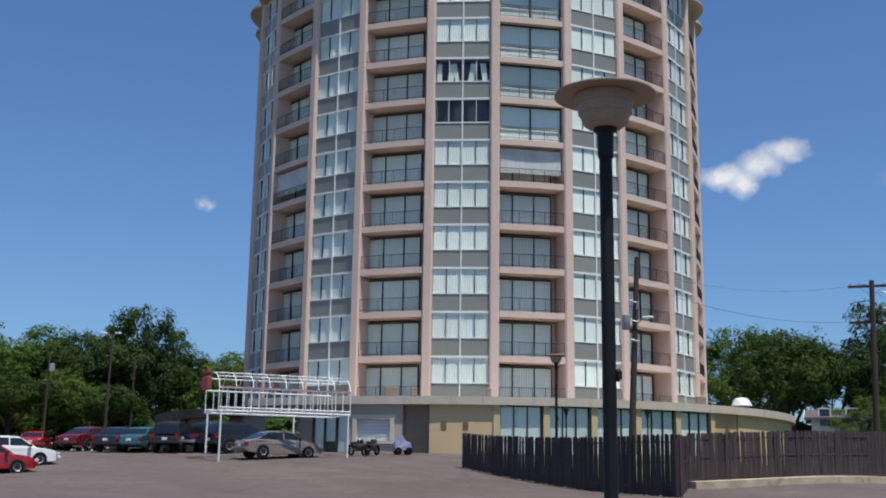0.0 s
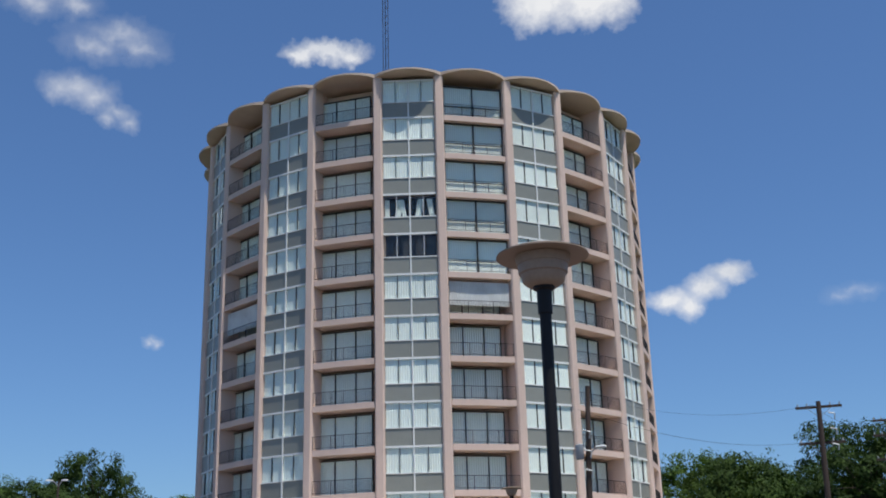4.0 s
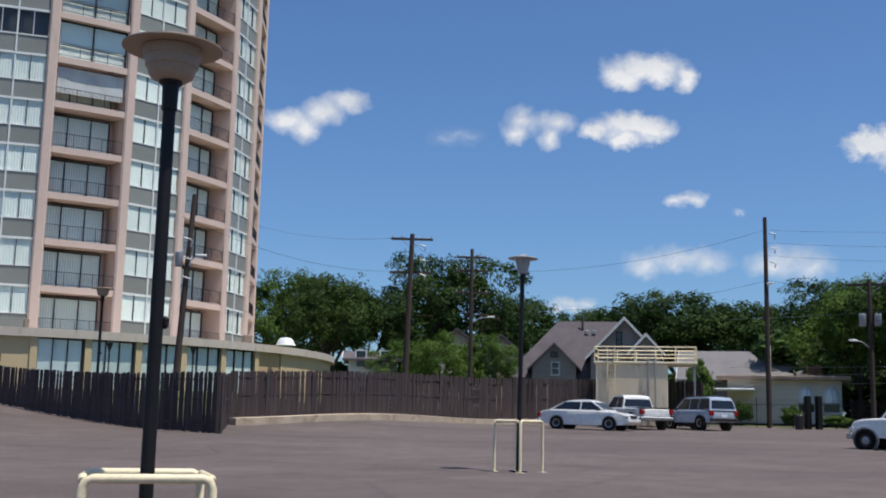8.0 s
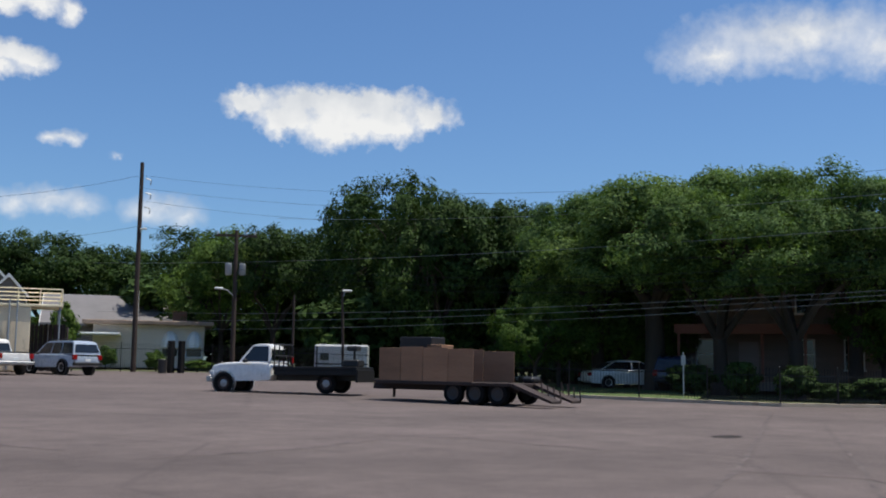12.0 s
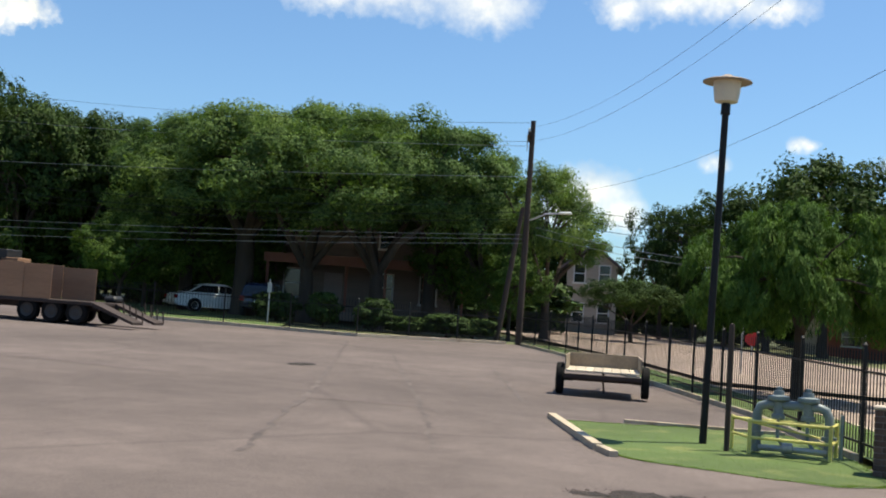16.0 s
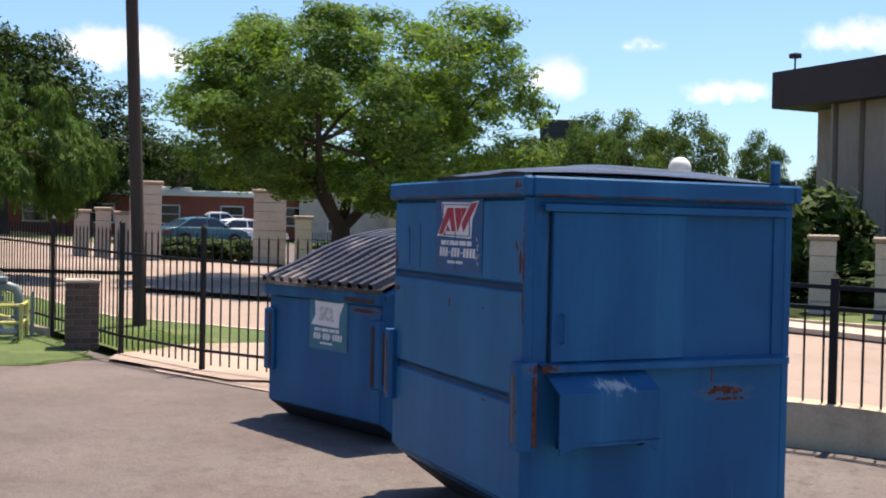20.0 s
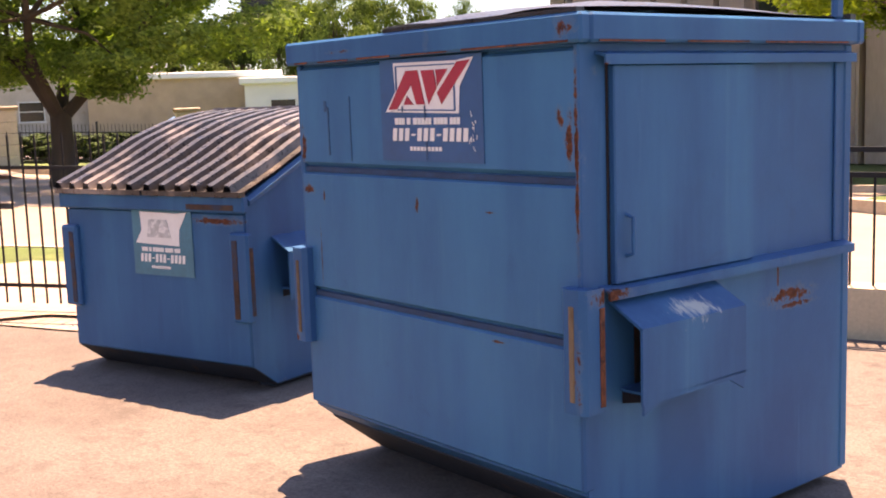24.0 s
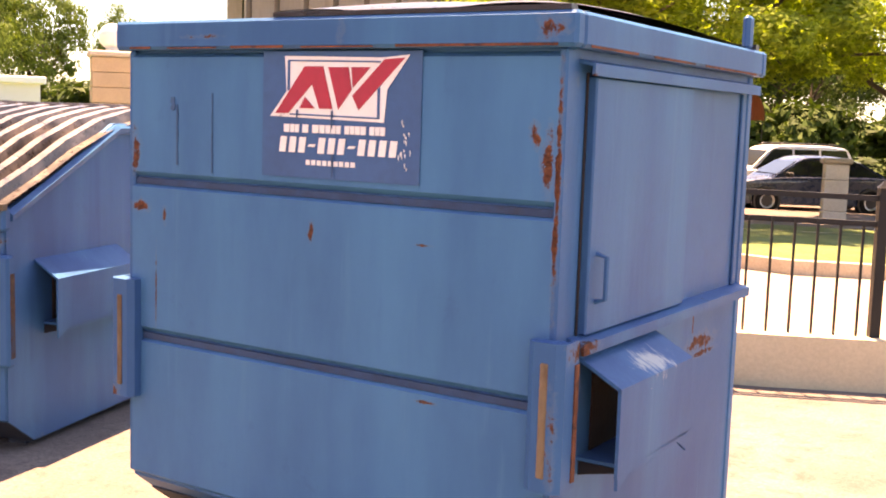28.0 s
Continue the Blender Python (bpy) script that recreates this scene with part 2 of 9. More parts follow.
YELLOWED = surface("cream_pipe_paint", (0.80, 0.69, 0.46), 0.5, var=0.1, big=4, stain=(0.35, 0.22, 0.1), stain_at=(0.68, 0.8), stain_scale=6)
LAMPGLASS = surface("lamp_bowl_cream", (0.66, 0.58, 0.45), 0.4, var=0.05, bump=0.02)
LAMPTOP = surface("lamp_disc_brown", (0.30, 0.23, 0.17), 0.5, var=0.12)
LAMPBOWL = surface("lamp_bowl_weathered", (0.33, 0.26, 0.20), 0.5, var=0.12)
WOODPOLE = surface("pole_wood", (0.060, 0.042, 0.034), 0.9, var=0.25, big=1, fine=12, stretch=(4, 4, 0.3))
GREYMETAL = surface("grey_metal", (0.34, 0.36, 0.37), 0.45, 0.3, var=0.12)
BARK = surface("bark", (0.062, 0.046, 0.034), 0.95, var=0.35, big=2, fine=10, bump=0.8, stretch=(3, 3, 0.6))
LEAF_OAK = leaf_mat("oak_leaves", (0.040, 0.080, 0.026), (0.145, 0.222, 0.075), 0.32)
LEAF_FAR = leaf_mat("woodland_leaves", (0.016, 0.036, 0.010), (0.048, 0.086, 0.022), 0.14)
LEAF_LIGHT = leaf_mat("sunny_leaves", (0.040, 0.080, 0.019), (0.105, 0.170, 0.040), 0.26)
LEAF_STREET = leaf_mat("street_oak_leaves", (0.075, 0.140, 0.040), (0.175, 0.270, 0.080), 0.5)
LEAF_YELLOW = leaf_mat("yellow_green_leaves", (0.105, 0.165, 0.034), (0.230, 0.310, 0.070), 0.55)
LEAF_WILLOW = leaf_mat("willow_leaves", (0.046, 0.096, 0.020), (0.118, 0.205, 0.046), 0.25)

# ---- geometry helpers ----
class Shape:
    """Collects corners and faces for one mesh."""

    def __init__(self):
        self.v, self.f, self.mi = [], [], []
        self.slot = 0

    def add(self, verts, faces):
        o = len(self.v)
        self.v.extend(tuple(p) for p in verts)
        for f in faces:
            self.f.append(tuple(i + o for i in f))
            self.mi.append(self.slot)
        return self

    def box(self, x0, x1, y0, y1, z0, z1, m=None):
        vs = [Vector((x, y, z)) for z in (z0, z1) for y in (y0, y1) for x in (x0, x1)]
        if m is not None:
            vs = [m @ p for p in vs]
        return self.add(vs, [(0, 2, 3, 1), (4, 5, 7, 6), (0, 1, 5, 4), (2, 6, 7, 3), (0, 4, 6, 2), (1, 3, 7, 5)])

    def soft_box(self, x0, x1, y0, y1, z0, z1, c=0.02, m=None):
        """A box with chamfered edges."""
        pts, idx = [], {}
        for sx, X in ((0, x0), (1, x1)):
            for sy, Y in ((0, y0), (1, y1)):
                for sz, Z in ((0, z0), (1, z1)):
                    dx, dy, dz = (c if sx == 0 else -c), (c if sy == 0 else -c), (c if sz == 0 else -c)
                    for k, p in enumerate(((X, Y + dy, Z + dz), (X + dx, Y, Z + dz), (X + dx, Y + dy, Z))):
                        idx[sx, sy, sz, k] = len(pts)
                        pts.append(Vector(p))
        I = lambda a, b, d, k: idx[a, b, d, k]  # noqa: E731
        fs = []
        for s in (0, 1):
            fs += [(I(s, 0, 0, 0), I(s, 1, 0, 0), I(s, 1, 1, 0), I(s, 0, 1, 0)), (I(0, s, 0, 1), I(1, s, 0, 1), I(1, s, 1, 1), I(0, s, 1, 1)),
                   (I(0, 0, s, 2), I(1, 0, s, 2), I(1, 1, s, 2), I(0, 1, s, 2))]
            for r in (0, 1):
                fs += [(I(s, r, 0, 0), I(s, r, 1, 0), I(s, r, 1, 1), I(s, r, 0, 1)), (I(s, 0, r, 0), I(s, 1, r, 0), I(s, 1, r, 2), I(s, 0, r, 2)),
                       (I(0, s, r, 1), I(1, s, r, 1), I(1, s, r, 2), I(0, s, r, 2))]
                for q in (0, 1):
                    fs.append((I(s, r, q, 0), I(s, r, q, 1), I(s, r, q, 2)))
        if m is not None:
            pts = [m @ p for p in pts]
        return self.add(pts, fs)

    def tube(self, path, radii, n=8, caps=True):
        """A round bar along a path; radii one number or one for each point."""
        path = [Vector(p) for p in path]
        if isinstance(radii, (int, float)):
            radii = [radii] * len(path)
        vs, fs = [], []
        side = None
        for i, p in enumerate(path):
            d = (path[min(i + 1, len(path) - 1)] - path[max(i - 1, 0)]).normalized()
            if side is None:
                side = d.orthogonal().normalized()
            side = (side - d * side.dot(d)).normalized()
            up = d.cross(side)
            for k in range(n):
                a = 2 * math.pi * k / n
                vs.append(p + (side * math.cos(a) + up * math.sin(a)) * radii[i])
        for i in range(len(path) - 1):
            for k in range(n):
                a, b = i * n + k, i * n + (k + 1) % n
                fs.append((a, b, b + n, a + n))
        if caps:
            fs += [tuple(range(n))[::-1], tuple(range((len(path) - 1) * n, len(path) * n))]
        return self.add(vs, fs)

    def lathe(self, profile, n=24, m=None):
        vs, fs = [], []
        for r, z in profile:
            for k in range(n):
                a = 2 * math.pi * k / n
                p = Vector((r * math.cos(a), r * math.sin(a), z))
                vs.append(m @ p if m is not None else p)
        for i in range(len(profile) - 1):
            for k in range(n):
                a, b = i * n + k, i * n + (k + 1) % n
                fs.append((a, b, b + n, a + n))
        return self.add(vs, fs)

    def prism(self, outline, lo, hi, m=None, place=lambda u, v, w: (u, v, w)):
        """An outline (u, v) drawn out from w=lo to w=hi."""
        k = len(outline)
        vs = [Vector(place(u, v, w)) for w in (lo, hi) for u, v in outline]
        if m is not None:
            vs = [m @ p for p in vs]
        fs = [(i, (i + 1) % k, (i + 1) % k + k, i + k) for i in range(k)]
        return self.add(vs, fs + [tuple(range(k))[::-1], tuple(range(k, 2 * k))])

    def mesh(self, name, mats, smooth=False):
        me = bpy.data.meshes.new(name)
        me.from_pydata(self.v, [], self.f)
        for m in mats if isinstance(mats, (list, tuple)) else [mats]:
            me.materials.append(m)
        if len(me.materials) > 1:
            me.polygons.foreach_set("material_index", self.mi)
        bm = bmesh.new()
        bm.from_mesh(me)
        bmesh.ops.recalc_face_normals(bm, faces=bm.faces)
        bm.to_mesh(me)
        bm.free()
        if smooth:
            me.shade_smooth()
            me.set_sharp_from_angle(angle=radians(40))
        return me


def link(name, mesh, parent=None, m=None, label=""):
    ob = new(name, mesh)
    if parent is not None:
        ob.parent = parent
    if m is not None:
        ob.matrix_basis = m
    if label:
        ob["label"] = label
    return ob


def part(name, shape, mat, parent, label="", smooth=False, m=None):
    return link(name, shape.mesh(name, mat, smooth), parent, m, label)


def thing(name, label, category, m=None, group="", kind=""):
    """An Empty at the thing's base."""
    ob = new(name)
    ob.empty_display_size = 0.2
    if m is not None:
        ob.matrix_basis = m
    return tagged(ob, label, category, group, kind)


def solid(name, shape, mat, label, category="", group="", kind="", smooth=False, m=None):
    return tagged(link(name, shape.mesh(name, mat, smooth), None, m), label, category, group, kind)


def ease(t):
    t = min(1.0, max(0.0, t))
    return t * t * (3 - 2 * t)


def gz(x, y):
    """Height of the ground."""
    cx, cy = min(95.0, max(-90.0, x)), min(92.0, max(-70.0, y))
    return 0.0101 * cx + 0.0203 * cy + 1.65 * ease((y - 42) / 31) * ease((28 - x) / 13)


def at(x, y, turn=0.0, up=0.0, tilt=True):
    """A pose on the ground."""
    return pose(x, y, gz(x, y) + up, 0, 0, turn)


def sheet(outline, up, step=2.0):
    """A flat sheet that follows the ground, cut from a grid inside a convex or concave outline."""
    bm = bmesh.new()
    f = bm.faces.new([bm.verts.new((x, y, 0)) for x, y in outline])
    xs, ys = [p[0] for p in outline], [p[1] for p in outline]
    for lo, hi, axis in ((min(xs), max(xs), 0), (min(ys), max(ys), 1)):
        k = math.ceil((lo + 1e-6) / step) * step
        while k < hi:
            co, no = [0, 0, 0], [0, 0, 0]
            co[axis], no[axis] = k, 1
            bmesh.ops.bisect_plane(bm, geom=bm.verts[:] + bm.edges[:] + bm.faces[:], plane_co=co, plane_no=no)
            k += step
    for v in bm.verts:
        v.co.z = gz(v.co.x, v.co.y) + up
    bmesh.ops.triangulate(bm, faces=bm.faces)
    me = bpy.data.meshes.new("sheet")
    bm.to_mesh(me)
    bm.free()
    return me


def strip(points, w0, w1, up, z_down=0.0, step=1.5):
    """A band beside a line on the ground, from w0 to w1 to its right, with sides down to z_down."""
    pts = []
    for (ax, ay), (bx, by) in zip(points, points[1:]):
        k = max(1, round(math.hypot(bx - ax, by - ay) / step))
        pts += [(ax + (bx - ax) * i / k, ay + (by - ay) * i / k) for i in range(k)]
    pts.append(points[-1])
    s = Shape()
    rows = []
    for i, (x, y) in enumerate(pts):
        (ax, ay), (bx, by) = pts[max(0, i - 1)], pts[min(len(pts) - 1, i + 1)]
        d = math.hypot(bx - ax, by - ay)
        nx, ny = (by - ay) / d, -(bx - ax) / d
        p, q = (x + nx * w0, y + ny * w0), (x + nx * w1, y + ny * w1)
        rows += [(*p, gz(*p) + z_down), (*p, gz(*p) + up), (*q, gz(*q) + up), (*q, gz(*q) + z_down)]
    fs = []
    for i in range(len(pts) - 1):
        a = 4 * i
        fs += [(a + 1, a + 2, a + 6, a + 5)]
        if z_down < up:
            fs += [(a, a + 1, a + 5, a + 4), (a + 2, a + 3, a + 7, a + 6)]
    if z_down < up:
        fs += [(0, 1, 2, 3), tuple(len(rows) - 4 + k for k in (3, 2, 1, 0))]
    return s.add(rows, fs)

# ---- ground, lot, street ----
def axis_lines(lo, hi, step):
    far = [-2600, -1300, -700, -400, -240, -160]
    return far + [lo + step * i for i in range(int((hi - lo) / step) + 1)] + [-v for v in far[::-1]]


g = Shape()
gx, gy = axis_lines(-120, 120, 4.0), axis_lines(-120, 120, 4.0)
g.add([(x, y, gz(x, y) - 0.07) for y in gy for x in gx],
      [(j * len(gx) + i, j * len(gx) + i + 1, (j + 1) * len(gx) + i + 1, (j + 1) * len(gx) + i) for j in range(len(gy) - 1) for i in range(len(gx) - 1)])
solid("ground", g, EARTH, "grass and earth that reach the horizon", "ground", kind="structure", smooth=True)

# the line of the iron fence, from the far corner of the lot to the wall by the dumpsters
FENCE_LINE = [(45.98, 7.69), (39.23, 4.94), (26.22, 0.85), (20.61, -0.9), (15.11, -2.04), (12.92, -2.49), (11.49, -3.04), (9.12, -4.75), (6.37, -6.98), (1.42, -9.69), (-7.6, -14.72), (-28.5, -25.65)]
LOT = [(-28.5, -25.46), (-7.6, -14.54), (1.42, -9.5), (6.27, -6.84), (9.03, -4.66), (11.4, -2.94), (12.82, -2.38), (15.01, -1.9), (20.61, -0.76), (26.22, 1.04), (39.23, 5.13), (45.79, 7.89),
       (39.33, 12.73), (38.85, 18.05), (38.19, 22.8), (45.1, 35.2), (48.18, 44), (51.26, 52.8), (44, 57.2), (31.9, 58.85), (18.92, 53.9), (10.34, 48.4), (7.15, 55), (5.5, 69.85), (-11, 72.6),
       (-33, 88), (-88, 92.4), (-80, -30)]
me = sheet(LOT, 0.0, 2.0)
me.materials.append(ASPHALT)
tagged(link("road", me), "worn grey asphalt of a large parking lot with sealed cracks", "parking lot", kind="structure")


def offset(line, d):
    out = []
    for i, (x, y) in enumerate(line):
        (ax, ay), (bx, by) = line[max(0, i - 1)], line[min(len(line) - 1, i + 1)]
        k = math.hypot(bx - ax, by - ay)
        out.append((x - (by - ay) / k * d, y + (bx - ax) / k * d))
    return out


# the line runs from the far corner towards the dumpsters: its left side is the street side
solid("pavement", strip(FENCE_LINE[7:], -3.6, -0.1, 0.03), STREET, "pale concrete apron beyond the low wall", "pavement", kind="structure")
VERGE = offset(FENCE_LINE, 1.65)[:4] + [(17.2, -3.2), (15.4, -4.75)] + offset(FENCE_LINE, 3.6)[6:8]
me = sheet(offset(FENCE_LINE, 0.1)[:8] + VERGE[::-1], 0.03, 1.0)
me.materials.append(GRASS)
tagged(link("pavement", me), "mown grass verge along the iron fence", "grass", kind="structure")
solid("road", strip(FENCE_LINE, -13.0, -0.6, -0.03), STREET, "pale reddish concrete street beyond the fence", "street", kind="structure")
solid("kerb", strip(VERGE, -0.10, 0.0, 0.045, -0.06), KERB, "pale concrete kerb along the street", "kerb", kind="structure")
solid("kerb", strip(FENCE_LINE, -13.2, -13.0, 0.10, -0.06), KERB, "pale concrete kerb across the street", "kerb", kind="structure")
solid("pavement", strip(FENCE_LINE, -60.0, -13.2, 0.06, step=6.0), GRASS, "mown lawn across the street", "lawn", kind="structure")
me = sheet([(29, -10.6), (42.2, -12.7), (47.9, -11.3), (66.8, -1.9), (150, 13), (150, 23), (72, 15.5), (46.6, 5.2), (39.6, 2.6), (30, -0.2)], 0.075, 4.0)
me.materials.append(STREET)
tagged(link("road", me), "reddish concrete street running on past the lot corner", "street", kind="structure")
solid("kerb", strip(FENCE_LINE[:5], 0.0, 0.09, 0.08, -0.05), KERB, "weathered concrete edging below the iron fence", "kerb", kind="structure")
BANK = [(10.5, -15.6), (6.6, -14.8), (0.0, -18.4), (-8.0, -22.8), (-8.0, -29.5), (0.0, -25.2), (8.4, -22.6), (11.0, -20.5)]
me = sheet(BANK, 0.10, 1.0)
me.materials.append(GRASS)
tagged(link("pavement", me), "sunlit grass bank beyond the street", "grass", kind="structure")
solid("kerb", strip(BANK[:4], -0.02, 0.16, 0.16, -0.08), KERB, "brownish kerb of the grass bank", "kerb", kind="structure")
# grassed island by the lamp, with its kerbs
ISLAND = [(16.34, 2.09), (12.92, 0.95), (12.6, 0.52), (12.25, -1.45), (12.75, -2.2), (15.01, -1.95), (17.48, -1.33), (17.29, 0), (16.72, 1.04)]
me = sheet(ISLAND, 0.006, 0.5)
me.materials.append(GRASS)
tagged(link("pavement", me), "bright mown grass island with a kerb", "grass", kind="structure")
solid("kerb", strip([(16.5, 2.12), (13.25, 1.1)], 0.0, 0.12, 0.08, -0.05), KERB, "chipped yellowish concrete kerb", "kerb", kind="structure")
solid("kerb", strip([(13.22, 1.09), (12.75, 0.88)], -0.01, 0.10, 0.07, -0.05), KERB, "broken end of the concrete kerb", "kerb", kind="structure")
solid("kerb", strip([(17, 1.14), (17.39, -0.38), (17.57, -1.23)], 0.0, 0.09, 0.05, -0.05), KERB, "pale concrete kerb behind the grass", "kerb", kind="structure")
# concrete apron below the fence, low wall beside the dumpsters
me = sheet([(12.82, -2.49), (11.59, -2.61), (9.69, -3.52), (8.17, -5.32), (9.12, -4.8), (11.49, -3.09)], 0.012, 0.5)
me.materials.append(surface("pink_concrete", (0.35, 0.265, 0.215), 0.9, var=0.14, big=0.8, fine=30, stain=(0.22, 0.17, 0.13)))
tagged(link("pavement", me), "pale pinkish concrete apron along the fence", "pavement", kind="structure")
me = sheet([(12.5, -2.28), (12.95, -2.46), (13.2, -2.9), (13.75, -3.5), (13.8, -4.6), (12.2, -5.6), (10.2, -5.0), (9.6, -4.1), (10.65, -3.45), (10.75, -3.12)], 0.036, 0.5)
me.materials.append(surface("pink_concrete", (0.37, 0.28, 0.225), 0.9, var=0.12, big=0.8, fine=30, stain=(0.28, 0.21, 0.16)))
tagged(link("pavement", me), "pinkish concrete pad under the iron fence", "pavement", kind="structure")
WALL_LINE = [(9.88, -4.32), (7.98, -5.56), (6.37, -6.84), (5.13, -7.36), (1.42, -9.31), (-7.6, -14.34), (-26.6, -24.51)]
solid("wall_low", strip(WALL_LINE, -0.28, 0.0, 0.35, -0.1, 1.0), surface("cream_concrete", (0.50, 0.41, 0.29), 0.9, var=0.12, big=0.8, fine=35, stain=(0.26, 0.20, 0.14)), "low pale concrete wall carrying the iron fence", "wall", kind="structure")
solid("kerb", strip([(10.7, 47.6), (18.6, 52.0), (30.0, 57.9), (33.6, 58.2)], 0.06, 0.5, 0.30, -0.1), KERB, "long stained concrete kerb wall below the board fence", "wall", kind="structure")
solid("kerb", strip([(38.19, 22.8), (38.85, 18.05), (39.33, 12.73), (45.22, 8.17)], -0.3, -0.02, 0.12, -0.06), KERB, "pale concrete kerb at the far side of the lot", "kerb", kind="structure")

# ---- round apartment tower on its low podium ----
TX, TY, TR = 3.32, 93.8, 18.9
BASE, FIRST, STOREY, FLOORS = 2.9, 6.5, 3.05, 11
BAY = radians(15)
tower = thing("apartment_tower", "round pinkish concrete apartment tower with window and balcony bays", "apartment building", pose(TX, TY, 0))
# toward the camera the axis of bay 0 points at about -y
TURN0 = radians(-94.8)
TOP = FIRST + FLOORS * STOREY
WIN_A, BAL_A = radians(6.95), radians(8.05)          # half angles of window and balcony bays


def bay_frame(i, r, z):
    """Pose of a bay: x along the facade, y outwards, z up, at distance r from the axis."""
    a = TURN0 + i * BAY
    return Matrix.Translation((r * math.cos(a), r * math.sin(a), z)) @ Matrix.Rotation(a - math.pi / 2, 4, "Z")


core = Shape()
core.prism([((TR - 1.6) * math.cos(TURN0 + (k + 0.5) * BAY), (TR - 1.6) * math.sin(TURN0 + (k + 0.5) * BAY)) for k in range(24)], BASE, TOP + 0.1)
part("wall", core, BEIGE, tower)
# piers
pier = Shape()
pier.prism([(-0.30, -1.95), (0.30, -1.95), (0.34, 0.12), (0.24, 0.24), (-0.24, 0.24), (-0.34, 0.12)], BASE, TOP + 0.25)
pier_mesh = pier.mesh("pier", BEIGE)
for i in range(24):
    a = TURN0 + (i // 2 * 2) * BAY + (WIN_A if i % 2 else -WIN_A)
    link("pier", pier_mesh, tower, Matrix.Translation((TR * math.cos(a), TR * math.sin(a), 0)) @ Matrix.Rotation(a - math.pi / 2, 4, "Z"))
# scalloped roof edge, one lobe a bay
roof = Shape()
ring = []
for i in range(24):
    for k in range(10):
        u = k / 10
        a = TURN0 + (i - 0.5 + u) * BAY
        ring.append((TR + 0.25 + 0.8 * math.sin(math.pi * u) ** 0.8, a))
lo = [(r * math.cos(a), r * math.sin(a), TOP + 0.18 + 0.22 * (r - TR)) for r, a in ring]
hi = [(r * math.cos(a), r * math.sin(a), TOP + 0.52) for r, a in ring]
nn = len(ring)
roof.add(lo + hi + [(0, 0, TOP + 0.18), (0, 0, TOP + 0.8)],
         [(i, (i + 1) % nn, (i + 1) % nn + nn, i + nn) for i in range(nn)] + [(i, 2 * nn, (i + 1) % nn) for i in range(nn)] + [(i + nn, (i + 1) % nn + nn, 2 * nn + 1) for i in range(nn)])
part("roof", roof, surface("roof_edge", (0.55, 0.44, 0.35), 0.85, var=0.08), tower, "scalloped pale roof edge")
mast = Shape()
for dx, dy in ((0, 0), (0.45, 0), (0.22, 0.4)):
    mast.tube([(dx - 3.4, dy - 8, TOP), (dx - 3.4, dy - 8, TOP + 16)], 0.035, 5)
for k in range(20):
    z = TOP + 0.5 + k * 0.78
    mast.tube([(-3.4, -8, z), (-2.95, -8, z + 0.39)], 0.02, 4).tube([(-2.95, -8, z + 0.39), (-3.18, -7.6, z + 0.78)], 0.02, 4)
part("antenna_mast", mast, FRAME_D, tower)

W2, W2B = TR * math.sin(WIN_A) - 0.34, TR * math.sin(BAL_A) - 0.34      # half widths between the piers


def folded(x0, x1, z0, z1, y, wave=0.035, pitch=0.16):
    s = Shape()
    k = max(2, int((x1 - x0) / pitch) * 2)
    vs = [(x0 + (x1 - x0) * j / k, y + wave * (1 if j % 2 else -1), z) for j in range(k + 1) for z in (z0, z1)]
    return s.add(vs, [(2 * j, 2 * j + 2, 2 * j + 3, 2 * j + 1) for j in range(k)])


# one window bay of one floor: spandrel below, two lights of two panes
def window_meshes():
    zs, zt = 1.28, STOREY - 0.04
    spandrel = Shape()
    for s in (-1, 1):
        spandrel.box(*sorted((s * 0.05, s * W2)), -0.10, 0.0, 0.06, zs - 0.05)
    frame_ = Shape()
    frame_.box(-0.05, 0.05, -0.12, 0.07, 0, STOREY)
    frame_.box(-W2, W2, -0.1, 0.05, zs - 0.05, zs + 0.03).box(-W2, W2, -0.1, 0.04, zt - 0.05, STOREY + 0.06)
    thin = [Shape().box(s * W2 * 0.5 - 0.02, s * W2 * 0.5 + 0.02, -0.1, 0.03, zs + 0.03, zt - 0.05) for s in (-1, 1)]
    panes = []
    for a, b in ((-W2 + 0.05, -W2 / 2 - 0.02), (-W2 / 2 + 0.02, -0.05), (0.05, W2 / 2 - 0.02), (W2 / 2 + 0.02, W2 - 0.05)):
        panes.append(Shape().box(a, b, -0.045, -0.03, zs + 0.03, zt - 0.05))
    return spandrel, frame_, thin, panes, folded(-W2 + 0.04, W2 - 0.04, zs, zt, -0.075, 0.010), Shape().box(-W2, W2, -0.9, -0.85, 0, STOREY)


sp_, fr_, th_, pn_, cu_, rm_ = window_meshes()
sp_m, fr_m, th_m, cu_m = sp_.mesh("spandrel", PANEL), fr_.mesh("window_frame", FRAME_W), [q.mesh("mullion", FRAME_D) for q in th_], cu_.mesh("curtain", CURTAIN)
th_w = [q.mesh("mullion", FRAME_W) for q in th_]
pn_m = [p.mesh("pane", GLASS) for p in pn_]
rm_m = rm_.mesh("room_back", ROOM)
half_cu = Shape()
half_cu.v, half_cu.f, half_cu.mi = [], [], []
for x0, x1, lean in ((-W2 + 0.1, -W2 + 0.5, 0.25), (-0.75, -0.3, -0.25), (0.2, 0.5, 0.25), (0.75, 1.2, -0.3), (W2 - 0.45, W2 - 0.1, 0.0)):
    s = folded(x0, x1, 1.0, 2.7, -0.22, 0.04, 0.1)
    half_cu.add([(x + (lean * (z - 1.0) / 1.7 if z > 2 else 0), y, z) for x, y, z in s.v], s.f)
